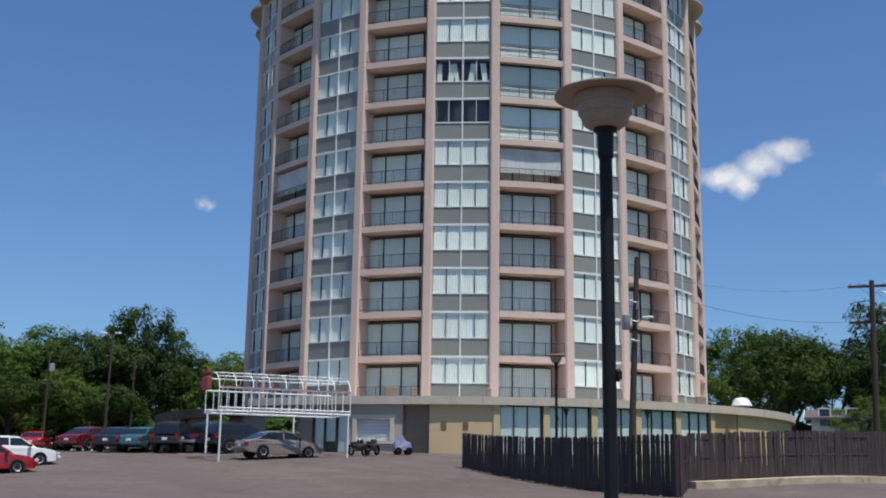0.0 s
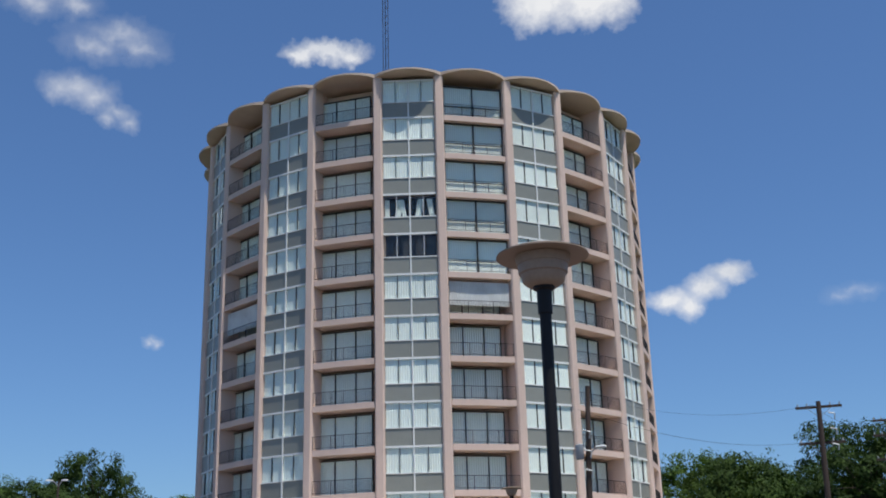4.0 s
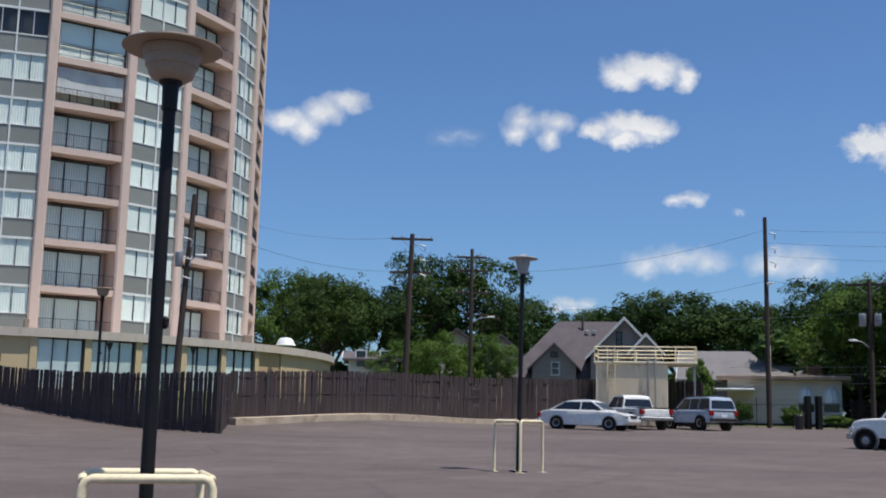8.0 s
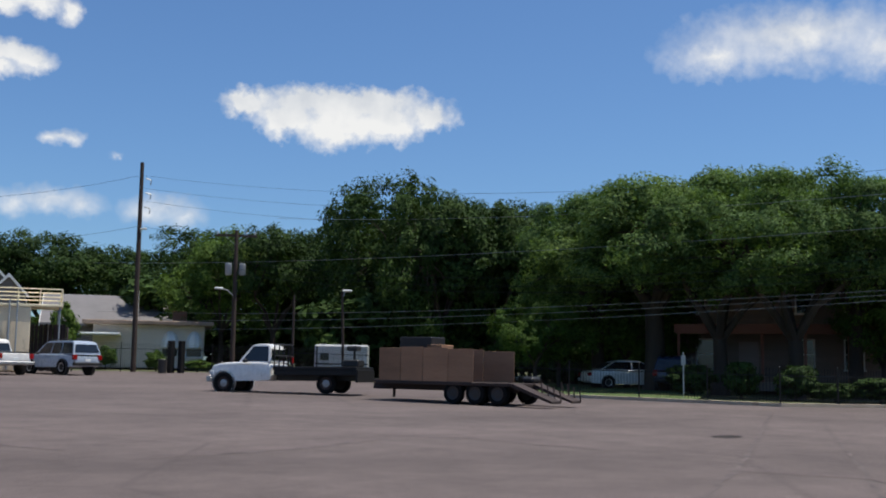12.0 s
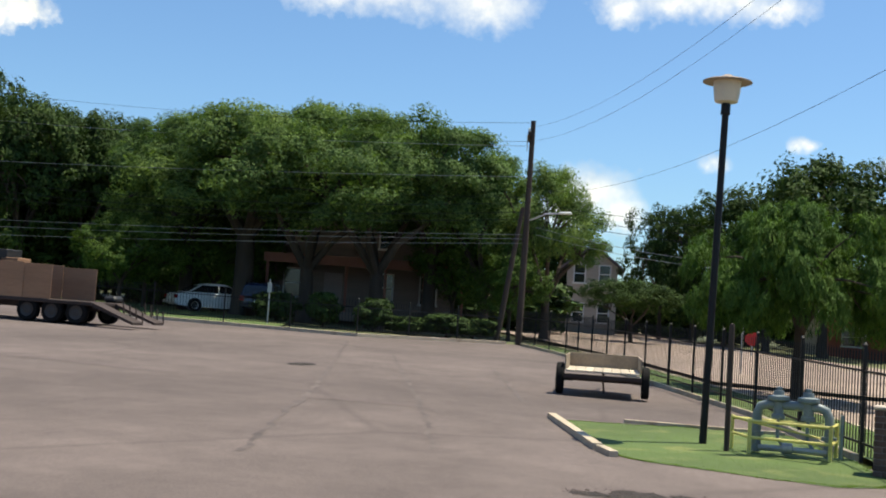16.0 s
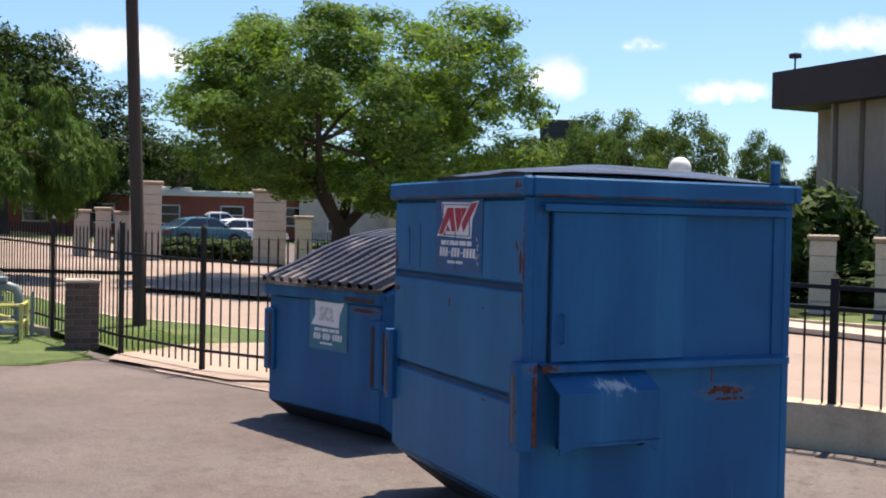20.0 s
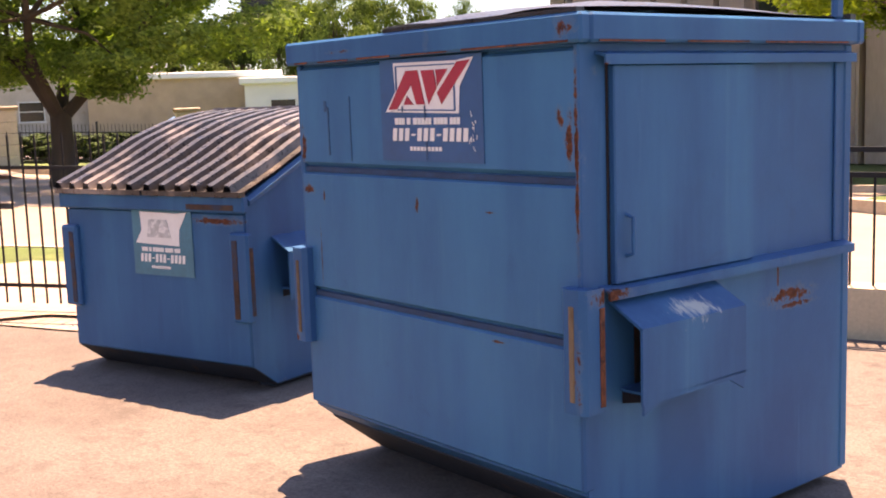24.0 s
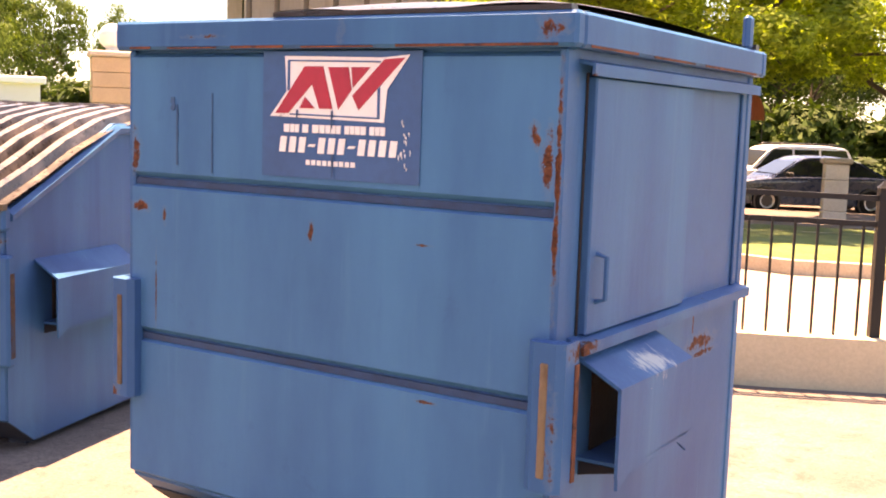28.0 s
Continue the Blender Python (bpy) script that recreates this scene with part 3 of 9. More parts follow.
half_m = half_cu.mesh("curtain", CURTAIN)


# one balcony of one floor
def balcony_meshes():
    out = 0.05
    edge = [(-W2B, 0.16), (-W2B, -1.5), (W2B, -1.5), (W2B, 0.16)] + [(W2B * (1 - 2 * k / 10), 0.16 + out * math.sin(math.pi * k / 10)) for k in range(1, 10)]
    slab = Shape().prism(edge, -0.34, 0.08)
    rail = Shape()
    arc = [(W2B * (1 - 2 * k / 10) * 0.995, 0.10 + out * math.sin(math.pi * k / 10)) for k in range(11)]
    for z in (0.2, 1.02):
        rail.tube([(x, y, z) for x, y in arc], 0.022, 4)
    for k in (0, 3, 5, 7, 10):
        rail.tube([(*arc[k], 0.06), (*arc[k], 1.02)], 0.02, 4)
    bars = Shape()
    for j in range(1, 34):
        u = 10 * j / 34
        k = min(9, int(u))
        x = arc[k][0] + (arc[k + 1][0] - arc[k][0]) * (u - k)
        y = arc[k][1] + (arc[k + 1][1] - arc[k][1]) * (u - k)
        bars.box(x - 0.007, x + 0.007, y - 0.007, y + 0.007, 0.2, 1.02)
    zt = 2.45
    door = Shape()
    xs = [-W2B + 0.62, -W2B + 1.85, W2B - 1.22, W2B - 0.03]
    for x in xs:
        door.box(x - 0.03, x + 0.03, -1.12, -1.0, 0.06, zt)
    door.box(xs[0], xs[-1], -1.12, -1.0, zt, zt + 0.07)
    glass = [Shape().box(a + 0.03, b - 0.03, -1.08, -1.065, 0.08, zt) for a, b in zip(xs, xs[1:])]
    return slab, rail, bars, door, glass, folded(xs[0], xs[-1], 0.08, zt, -1.11, 0.012)


sl_, ra_, ba_, do_, gl_, dc_ = balcony_meshes()
sl_m, ra_m, ba_m, do_m, dc_m = sl_.mesh("slab", BEIGE), ra_.mesh("railing", FRAME_D), ba_.mesh("railing_mesh", FRAME_D), do_.mesh("door_frame", FRAME_D), dc_.mesh("curtain", CURTAIN)
gl_m = [s.mesh("pane", GLASS) for s in gl_]
screen_m = folded(-W2B + 0.1, W2B - 0.1, 0.75, 2.5, -0.15, 0.02, 0.09).mesh("roll_down_screen", surface("screen_fabric", (0.66, 0.68, 0.66), 0.9))
# glazed enclosure of some upper balconies
en_, eg_ = Shape(), []
for x in (-W2B + 0.06, 0.0, W2B - 0.06):
    en_.box(x - 0.05, x + 0.05, -0.30, -0.20, 0.08, STOREY - 0.36)
en_.box(-W2B, W2B, -0.30, -0.20, STOREY - 0.46, STOREY - 0.36).box(-W2B, W2B, -0.28, -0.22, 1.0, 1.05).box(-W2B, W2B, -0.30, -0.20, 0.08, 0.15)
en_m = en_.mesh("enclosure_frame", FRAME_D)
eg_m = [Shape().box(a_, b_, -0.26, -0.25, 0.12, STOREY - 0.4).mesh("pane", GLASS) for a_, b_ in ((-W2B + 0.1, -0.05), (0.05, W2B - 0.1))]
ec_m = folded(-W2B + 0.06, W2B - 0.06, 0.1, STOREY - 0.38, -0.33, 0.012).mesh("curtain", CURTAIN)
for i in range(-12, 12):
    seen = -6 <= i <= 6
    for k in range(FLOORS):
        m = bay_frame(i, TR * math.cos(WIN_A if i % 2 == 0 else BAL_A), FIRST + k * STOREY)
        if i % 2 == 0:
            win = link("window", fr_m, tower, m)
            link("spandrel", sp_m, win), link("mullion", (th_w if i == 0 and k in (6, 7) else th_m)[0], win), link("mullion", (th_w if i == 0 and k in (6, 7) else th_m)[1], win)
            if seen:
                for p in pn_m:
                    link("pane", p, win).visible_shadow = False
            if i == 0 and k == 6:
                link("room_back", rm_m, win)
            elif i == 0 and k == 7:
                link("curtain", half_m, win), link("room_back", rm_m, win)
            else:
                link("curtain", cu_m, win)
        else:
            bal = link("balcony", sl_m, tower, m)
            link("railing", ra_m, bal), link("door_frame", do_m, bal), link("curtain", dc_m, bal)
            if seen:
                link("railing_mesh", ba_m, bal)
                for p in gl_m:
                    link("pane", p, bal).visible_shadow = False
            if i == 1 and k >= 6:
                e = link("enclosure_frame", en_m, bal)
                link("curtain", ec_m, e)
                if seen:
                    for p in eg_m:
                        link("pane", p, e).visible_shadow = False
            if (i, k) in ((1, 5), (-3, 5)):
                link("roll_down_screen", screen_m, bal)

# podium: round low storey
podium = thing("podium_building", "round low cream podium building with pale flat roof edge", "building", pose(TX, TY, 0))
PR = 25.4


def arc_wall(a0, a1, r, th, z0, z1, n=8):
    """Piece of a round wall; angles in degrees from the camera side."""
    s, vs = Shape(), []
    for k in range(n + 1):
        a = TURN0 + radians(a0 + (a1 - a0) * k / n)
        for rr in (r - th, r):
            for z in (z0, z1):
                vs.append((rr * math.cos(a), rr * math.sin(a), z))
    fs = [(0, 1, 3, 2), (4 * n, 4 * n + 2, 4 * n + 3, 4 * n + 1)]
    for k in range(n):
        o = 4 * k
        fs += [(o + 2, o + 6, o + 7, o + 3), (o, o + 1, o + 5, o + 4), (o + 1, o + 3, o + 7, o + 5), (o, o + 4, o + 6, o + 2)]
    return s.add(vs, fs)


part("roof", arc_wall(-180, -32, PR + 0.3, PR + 0.1, 5.3, 5.9, 40), surface("dark_roof_edge", (0.10, 0.075, 0.06), 0.8), podium, "dark brown low roof edge")
part("roof", arc_wall(-32, 180, PR + 0.3, PR + 0.1, 5.9, 6.4, 64), surface("podium_fascia", (0.52, 0.46, 0.38), 0.85, var=0.08, stain=(0.36, 0.3, 0.24), stretch=(1, 1, 0.3)), podium, "pale stained flat roof edge")
PF = BASE - 0.25
GARAGE = surface("garage_brown", (0.27, 0.21, 0.155), 0.7, var=0.1)
FRAMETAN = surface("pale_tan_trim", (0.60, 0.53, 0.44), 0.8, var=0.06)
GREYTAN = surface("greyish_tan_wall", (0.42, 0.37, 0.31), 0.85, var=0.08)
# angles run from the camera side, anticlockwise seen from above: towards the garage and canopy they are negative
part("wall", arc_wall(-3.2, 5.6, PR, 0.4, PF, 5.9, 6), CREAM, podium, "plain cream wall")
part("wall", arc_wall(-15.0, -13.9, PR, 0.4, PF, 5.9, 2), GREYTAN, podium)
part("wall", arc_wall(-8.4, -7.0, PR, 0.4, PF, 5.9, 2), GREYTAN, podium)
part("wall", arc_wall(-13.9, -8.4, PR, 0.4, PF + 2.35, 5.9, 4), GREYTAN, podium)
part("wall", arc_wall(-180, -52, PR, 0.4, PF, 5.3, 30), DARKWALL, podium)
part("wall", arc_wall(-52, -34, PR - 0.6, 0.4, PF, 5.3, 8), DARKWALL, podium)
part("wall", arc_wall(47, 180, PR, 0.4, PF, 5.9, 30), CREAM, podium)
part("wall_band", arc_wall(-34, -15.0, PR + 0.02, 0.42, 5.25, 5.9, 8), DARKWALL, podium)
part("garage_door", arc_wall(-7.0, -3.2, PR - 0.45, 0.15, PF, 5.9, 4), GARAGE, podium, "brown garage door, closed")
for k in range(7):
    part("garage_slat", arc_wall(-7.0, -3.2, PR - 0.42, 0.05, PF + 0.3 + k * 0.42, PF + 0.33 + k * 0.42, 4), GARAGE, podium)
part("wall", arc_wall(-13.9, -8.4, PR, 0.4, PF, PF + 1.0, 4), GREYTAN, podium)
part("shutter", arc_wall(-13.9, -8.4, PR - 0.12, 0.1, PF + 1.0, PF + 2.35, 4), FRAME_W, podium, "white roller shutter")
for k in range(6):
    part("shutter_slat", arc_wall(-13.6, -8.7, PR - 0.10, 0.03, PF + 1.1 + k * 0.2, PF + 1.115 + k * 0.2, 4), GREYMETAL, podium)
for a0, a1, z0_, z1_ in ((-14.2, -13.6, 0.85, 2.5), (-8.7, -8.1, 0.85, 2.5), (-14.4, -7.9, 2.35, 2.62), (-14.3, -8.0, 0.86, 1.02)):
    part("shutter_frame", arc_wall(a0, a1, PR + 0.10, 0.2, PF + z0_, PF + z1_, 4), FRAMETAN, podium, "pale tan surround")
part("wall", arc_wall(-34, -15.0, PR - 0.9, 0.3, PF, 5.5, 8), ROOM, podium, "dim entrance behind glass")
for a0, a1 in ((-34, -26.5), (-26.5, -20.6)):
    part("wall", arc_wall(a0, a1, PR - 0.1, 0.3, PF, 5.3, 4), DARKWALL, podium)
for k in range(3):
    a0 = -20.6 + k * 1.87
    e = part("entrance_door", arc_wall(a0, a0 + 0.28, PR, 0.12, PF, 5.25, 1), FRAME_D, podium)
    part("pane", arc_wall(a0 + 0.28, a0 + 1.87, PR - 0.05, 0.02, PF, 5.2, 1), GLASS, e)
    part("blind", arc_wall(a0 + 0.28, a0 + 1.87, PR - 0.16, 0.02, PF + (1.0 if k == 1 else 0.05), 5.2, 1), CURTAIN, e, "pale blind behind the glass")
for a in (-1.6, 1.4):
    v = part("wall_vent", arc_wall(a, a + 0.75, PR + 0.03, 0.06, PF + 1.75, PF + 2.2, 1), surface("vent_brown", (0.16, 0.11, 0.06), 0.7), podium)
# curtained windows between cream piers on the sunny side
DRAPE_T = surface("tan_drape", (0.50, 0.36, 0.20), 0.9, var=0.08, stretch=(6, 6, 0.3))
a = 5.6
while a < 46:
    part("window_pier", arc_wall(a, a + 0.9, PR + 0.12, 0.5, PF, 5.9, 1), CREAM, podium)
    if a > 38:
        part("wall", arc_wall(a + 0.9, a + 6.6, PR - 0.05, 0.3, PF, 5.9, 4), DRAPE_T, podium, "tan panelled wall")
        a += 6.9
        continue
    w = part("window", arc_wall(a + 0.9, a + 6.6, PR - 0.02, 0.1, PF, PF + 0.35, 3), CREAM, podium)
    part("curtain", arc_wall(a + 0.9, a + 6.6, PR - 0.12, 0.05, PF + 0.3, 5.8, 5), CURTAIN, w)
    for k in range(4):
        b = a + 0.9 + k * 1.9
        part("mullion", arc_wall(b - 0.07, b + 0.07, PR, 0.12, PF + 0.3, 5.9, 1), FRAME_D, w)
    for k in range(3):
        part("pane", arc_wall(a + 0.97 + k * 1.9, a + 0.83 + (k + 1) * 1.9, PR - 0.08, 0.02, PF + 0.3, 5.85, 1), GLASS, w)
    a += 6.9
dome = Shape().lathe([(0.0, 0.55), (0.35, 0.5), (0.55, 0.3), (0.6, 0.12), (0.7, 0.0)], 20)
solid("roof_vent", dome, FRAME_W, "white domed ventilator on the podium roof", "vent", smooth=True, m=pose(20.2, 73.3, 6.4))
for x, y, sx in ((-2.6, 69.3, 0.9), (-1.2, 69.2, 0.4), (17.5, 73.2, 0.6), (3.4, 69.0, 0.3)):
    s = Shape().soft_box(-sx / 2, sx / 2, -0.3, 0.3, 0, 0.55, 0.03)
    s.box(-sx / 2 + 0.05, sx / 2 - 0.05, -0.32, -0.3, 0.08, 0.46)
    solid("air_conditioner", s, LAMPTOP, "small brown air conditioner on the podium roof", "air conditioner", m=pose(x, y, 6.4))

def polar_xy(az, d):
    return d * math.sin(radians(az)), d * math.cos(radians(az))


# ---- board fences ----
def board_fence(name, line, height, label, seed):
    f = thing(name, label, "fence", pose(0, 0, 0))
    r = random.Random(seed)
    boards = []

    def low(x, y):
        return 1 - 0.22 * max(0.0, min(1.0, (y - 43) / 13)) if x < 10.65 else 1.0 + 0.17 * max(0.0, min(1.0, (x - 18) / 14))

    for w in (0.138, 0.15):
        s = Shape()
        s.prism([(-w / 2, 0), (w / 2, 0), (w / 2, height - 0.05), (w / 2 - 0.03, height), (-w / 2 + 0.03, height), (-w / 2, height - 0.05)], -0.011, 0.011, place=lambda u, v, q: (u, q, v))
        boards.append(s.mesh("board", FENCE_W))
    post_m = Shape().box(-0.045, 0.045, 0.03, 0.12, 0, height - 0.1).mesh("post", FENCE_W)
    for (ax, ay), (bx, by) in zip(line, line[1:]):
        d = math.hypot(bx - ax, by - ay)
        turn = math.degrees(math.atan2(by - ay, bx - ax))
        k = max(1, int(d / 0.152))
        for i in range(k):
            u = (i + 0.5) / k
            x, y = ax + (bx - ax) * u, ay + (by - ay) * u
            link("board", r.choice(boards), f, pose(x, y, gz(x, y) + 0.02 + r.uniform(-0.03, 0.03), r.uniform(-1.2, 1.2), r.uniform(-1.2, 1.2), turn + r.uniform(-2, 2)) @ Matrix.Diagonal((1, 1, low(x, y), 1)))
        n = max(1, round(d / 2.4))
        for i in range(n + 1):
            x, y = ax + (bx - ax) * i / n, ay + (by - ay) * i / n
            link("post", post_m, f, pose(x, y, gz(x, y), 0, 0, turn) @ Matrix.Diagonal((1, 1, low(x, y), 1)))
        for z in (0.35, height * 0.55, height - 0.25):
            for i in range(n):
                p = [(ax + (bx - ax) * (i + j) / n, ay + (by - ay) * (i + j) / n) for j in (0, 1)]
                part("rail", Shape().tube([(*q, gz(*q) + z * low(*q)) for q in p], 0.035, 4), FENCE_W, f)
    return f


board_fence("board_fence", [(1.5, 57.6), (3.8, 52.0), (6.25, 46.2), (9.0, 41.5), (10.6, 47.2)], 2.25, "tall dark weathered board fence standing on the asphalt", 3)
board_fence("board_fence", [(10.7, 47.6), (18.6, 52.0), (30.0, 57.9), (33.6, 58.2), polar_xy(31.7, 68.4)], 2.28, "long dark weathered board fence on a concrete kerb wall", 4)


# ---- lamp posts ----
def lamp_post(x, y, height, style, label, size=1.0):
    t = thing("lamp_post", label, "lamp post", at(x, y) @ pose(0, 0, 0, 1.1 if style == "cream" else 0, 0.8 if style == "grey" else 0) @ Matrix.Scale(size, 4), "lamp posts of the lot")
    pole = Shape().tube([(0, 0, 0), (0, 0, height - 0.5)], [0.05, 0.046], 14)
    part("pole", pole, BLACK, t, smooth=True)
    if style != "cream":
        part("base_plate", Shape().soft_box(-0.14, 0.14, -0.14, 0.14, 0, 0.025, 0.006), BLACK, t)
    z = height
    if style == "old":
        part("disc", Shape().lathe([(0.0, z), (0.1, z - 0.015), (0.30, z - 0.03), (0.36, z - 0.055), (0.36, z - 0.065), (0.2, z - 0.06), (0.15, z - 0.06)], 32), LAMPTOP, t, "weathered brown disc", True)
        part("bowl", Shape().lathe([(0.215, z - 0.065), (0.205, z - 0.13), (0.195, z - 0.135), (0.19, z - 0.2), (0.175, z - 0.21), (0.16, z - 0.27), (0.12, z - 0.30), (0.07, z - 0.31), (0.0, z - 0.31)], 28), LAMPBOWL, t, "ribbed brown bowl", True)
        part("collar", Shape().lathe([(0.085, z - 0.305), (0.085, z - 0.325), (0.06, z - 0.34), (0.056, z - 0.52), (0.05, z - 0.525)], 16), BLACK, t, smooth=True)
        part("box", Shape().soft_box(0.035, 0.085, -0.035, 0.035, 2.0, 2.09, 0.02), BLACK, t)
    else:
        part("disc", Shape().lathe([(0.0, z), (0.05, z - 0.005), (0.12, z - 0.045), (0.30, z - 0.085), (0.33, z - 0.10), (0.33, z - 0.11), (0.14, z - 0.10)], 32), LAMPTOP if style == "cream" else GREYMETAL, t, "", True)
        part("bowl", Shape().lathe([(0.185, z - 0.10), (0.18, z - 0.2), (0.165, z - 0.33), (0.15, z - 0.38), (0.06, z - 0.40), (0, z - 0.40)] if style == "cream" else
                                   [(0.165, z - 0.10), (0.15, z - 0.2), (0.105, z - 0.42), (0.05, z - 0.45), (0, z - 0.45)], 28), LAMPGLASS if style == "cream" else GREYMETAL, t, "translucent bowl", True)
        part("collar", Shape().lathe([(0.06, z - 0.39), (0.065, z - 0.55), (0.055, z - 0.56)], 16), BLACK, t, smooth=True)
        part("photocell", Shape().tube([(0.05, 0, z - 0.45), (0.13, 0, z - 0.43), (0.13, 0, z - 0.38)], 0.018, 6), BLACK, t)
    return t


lamp_post(1.17, 7.83, 4.10, "old", "black lamp post with a wide brown disc and ribbed bowl")
lamp_post(10.94, 21.13, 4.66, "grey", "black lamp post with a grey conical shade")
lamp_post(15.16, -0.05, 5.0, "cream", "tall black lamp post with a cream bowl on the grass island")

lamp_post(*polar_xy(6.25, 52.0), 4.25, "old", "black lamp post with a flat brown disc before the podium", 1.35)


def torch_post(x, y):
    t = thing("torch_lamp", "black post with an inverted cone lamp head", "lamp post", at(x, y) @ Matrix.Scale(0.85, 4), "torch lamps before the podium")
    part("pole", Shape().tube([(0, 0, 0), (0, 0, 2.9)], 0.05, 8), BLACK, t)
    part("shade", Shape().lathe([(0.05, 2.85), (0.08, 3.0), (0.20, 3.38), (0.20, 3.42), (0.0, 3.42)], 16), FRAME_D, t, "inverted cone shade")
    return t


torch_post(*polar_xy(6.75, 61.0))
torch_post(*polar_xy(10.8, 60.0))


def pipe_guard(x, y, turn, gap):
    """Inverted U bars of painted pipe round a post."""
    t = thing("pipe_guard", "cream-painted steel pipe guard round the lamp post", "guard rail", at(x, y, turn), "guards of the lamp posts")
    a, h, b = (0.41, 0.99, 0.06) if gap == 3 else (0.36, 1.06, 0.06)
    for k in range(4):
        q = Matrix.Rotation(k * math.pi / 2, 4, "Z")
        span = (-a, a) if k != gap else (0.12, a)
        pts = [(span[0], -a, 0), (span[0], -a, h - b), (span[0] + 0.02, -a, h - 0.015), (span[0] + b, -a, h), (span[1] - b, -a, h), (span[1] - 0.02, -a, h - 0.015), (span[1], -a, h - b), (span[1], -a, 0)]
        if k % 2:
            pts = [(p[0] * 0.93, p[1], p[2] - 0.005) for p in pts]
            pts = pts[2:-2]
        part("pipe_bar", Shape().tube([q @ Vector(p) for p in pts], 0.032, 10), YELLOWED, t, smooth=True)
    for sx in (-1, 1):
        for sy in (-1, 1):
            part("weld_plate", Shape().soft_box(sx * a - 0.07, sx * a + 0.07, sy * a - 0.07, sy * a + 0.07, 0, 0.012, 0.003), YELLOWED, t)
    return t


pipe_guard(1.16, 7.83, -6, 3)
pipe_guard(10.94, 21.13, 22, 9)


# ---- iron fence ----
def along(line, step):
    out = []
    for (ax, ay), (bx, by) in zip(line, line[1:]):
        d = math.hypot(bx - ax, by - ay)
        k = max(1, round(d / step))
        out += [(ax + (bx - ax) * i / k, ay + (by - ay) * i / k, math.degrees(math.atan2(by - ay, bx - ax))) for i in range(k)]
    return out


def iron_fence(line, height, base, label, near, rails=(0.16, 0.80)):
    f = thing("iron_fence", label, "fence")
    pk = Shape().box(-0.0065, 0.0065, -0.0065, 0.0065, 0.09, height - 0.06)
    pk.add([(-0.0075, -0.0075, height - 0.06), (0.0075, -0.0075, height - 0.06), (0.0075, 0.0075, height - 0.06), (-0.0075, 0.0075, height - 0.06), (0, 0, height)], [(0, 1, 4), (1, 2, 4), (2, 3, 4), (3, 0, 4)])
    pk_m = pk.mesh("picket", BLACK)
    rest = Shape()
    for x, y, a in along(line, 0.118):
        if near(x, y):
            link("picket", pk_m, f, pose(x, y, gz(x, y) + base, 0, 0, a))
        else:
            rest.box(-0.0055, 0.0055, -0.0055, 0.0055, 0.09, height, pose(x, y, gz(x, y) + base, 0, 0, a))
    if rest.v:
        tagged(part("picket_run", rest, BLACK, f), kind="stuff")
    posts = along(line, 2.3)
    ps = Shape().box(-0.022, 0.022, -0.022, 0.022, -0.02, height + 0.05)
    ps.add([(-0.03, -0.03, height + 0.05), (0.03, -0.03, height + 0.05), (0.03, 0.03, height + 0.05), (-0.03, 0.03, height + 0.05), (0, 0, height + 0.09)], [(0, 1, 4), (1, 2, 4), (2, 3, 4), (3, 0, 4)])
    ps_m = ps.mesh("post", BLACK)
    for x, y, a in posts:
        link("post", ps_m, f, pose(x, y, gz(x, y) + base, 0, 0, a))
    for p, q in zip(posts, posts[1:] + [(*line[-1], 0)]):
        for z in rails:
            d = Vector((q[0] - p[0], q[1] - p[1], gz(q[0], q[1]) - gz(p[0], p[1])))
            m = Matrix.Translation((p[0], p[1], gz(p[0], p[1]) + base + z * height)) @ d.to_track_quat("X", "Z").to_matrix().to_4x4()
            part("rail", Shape().box(0, d.length, -0.012, 0.012, -0.014, 0.014), BLACK, f, m=m)
    return f


iron_fence(FENCE_LINE[:8], 1.45, 0.0, "black iron picket fence along the lot and street", lambda x, y: x < 21)


def wall_fence(line, base):
    """Sparse pickets below two top rails, on a low wall."""
    f = thing("iron_fence", "black iron fence with sparse pickets on a low wall", "fence")
    pk = Shape().box(-0.008, 0.008, -0.008, 0.008, 0.0, 0.77).mesh("picket", BLACK)
    ps = Shape().box(-0.032, 0.032, -0.032, 0.032, 0.0, 1.0).add([(-0.04, -0.04, 1.0), (0.04, -0.04, 1.0), (0.04, 0.04, 1.0), (-0.04, 0.04, 1.0), (0, 0, 1.05)], [(0, 1, 4), (1, 2, 4), (2, 3, 4), (3, 0, 4), (3, 2, 1, 0)]).mesh("post", BLACK)
    rest = Shape()
    for x, y, a in along(line, 0.15):
        if x > -4:
            link("picket", pk, f, pose(x, y, gz(x, y) + base, 0, 0, a))
        else:
            rest.box(-0.008, 0.008, -0.008, 0.008, 0.0, 0.77, pose(x, y, gz(x, y) + base, 0, 0, a))
    tagged(part("picket_run", rest, BLACK, f), kind="stuff")
    posts = [line[0] + (0,), (6.617, -6.821, -142), (4.563, -7.816, -152)] + along([(2.35, -8.98)] + list(line[3:]), 2.45)
    for x, y, a in posts:
        link("post", ps, f, pose(x, y, gz(x, y) + base, 0, 0, a))
    for p, q in zip(posts, posts[1:]):
        for z in (0.76, 0.93):
            d = Vector((q[0] - p[0], q[1] - p[1], gz(q[0], q[1]) - gz(p[0], p[1])))
            part("rail", Shape().box(0, d.length, -0.016, 0.016, -0.018, 0.018), BLACK, f, m=Matrix.Translation((p[0], p[1], gz(p[0], p[1]) + base + z)) @ d.to_track_quat("X", "Z").to_matrix().to_4x4())
    return f


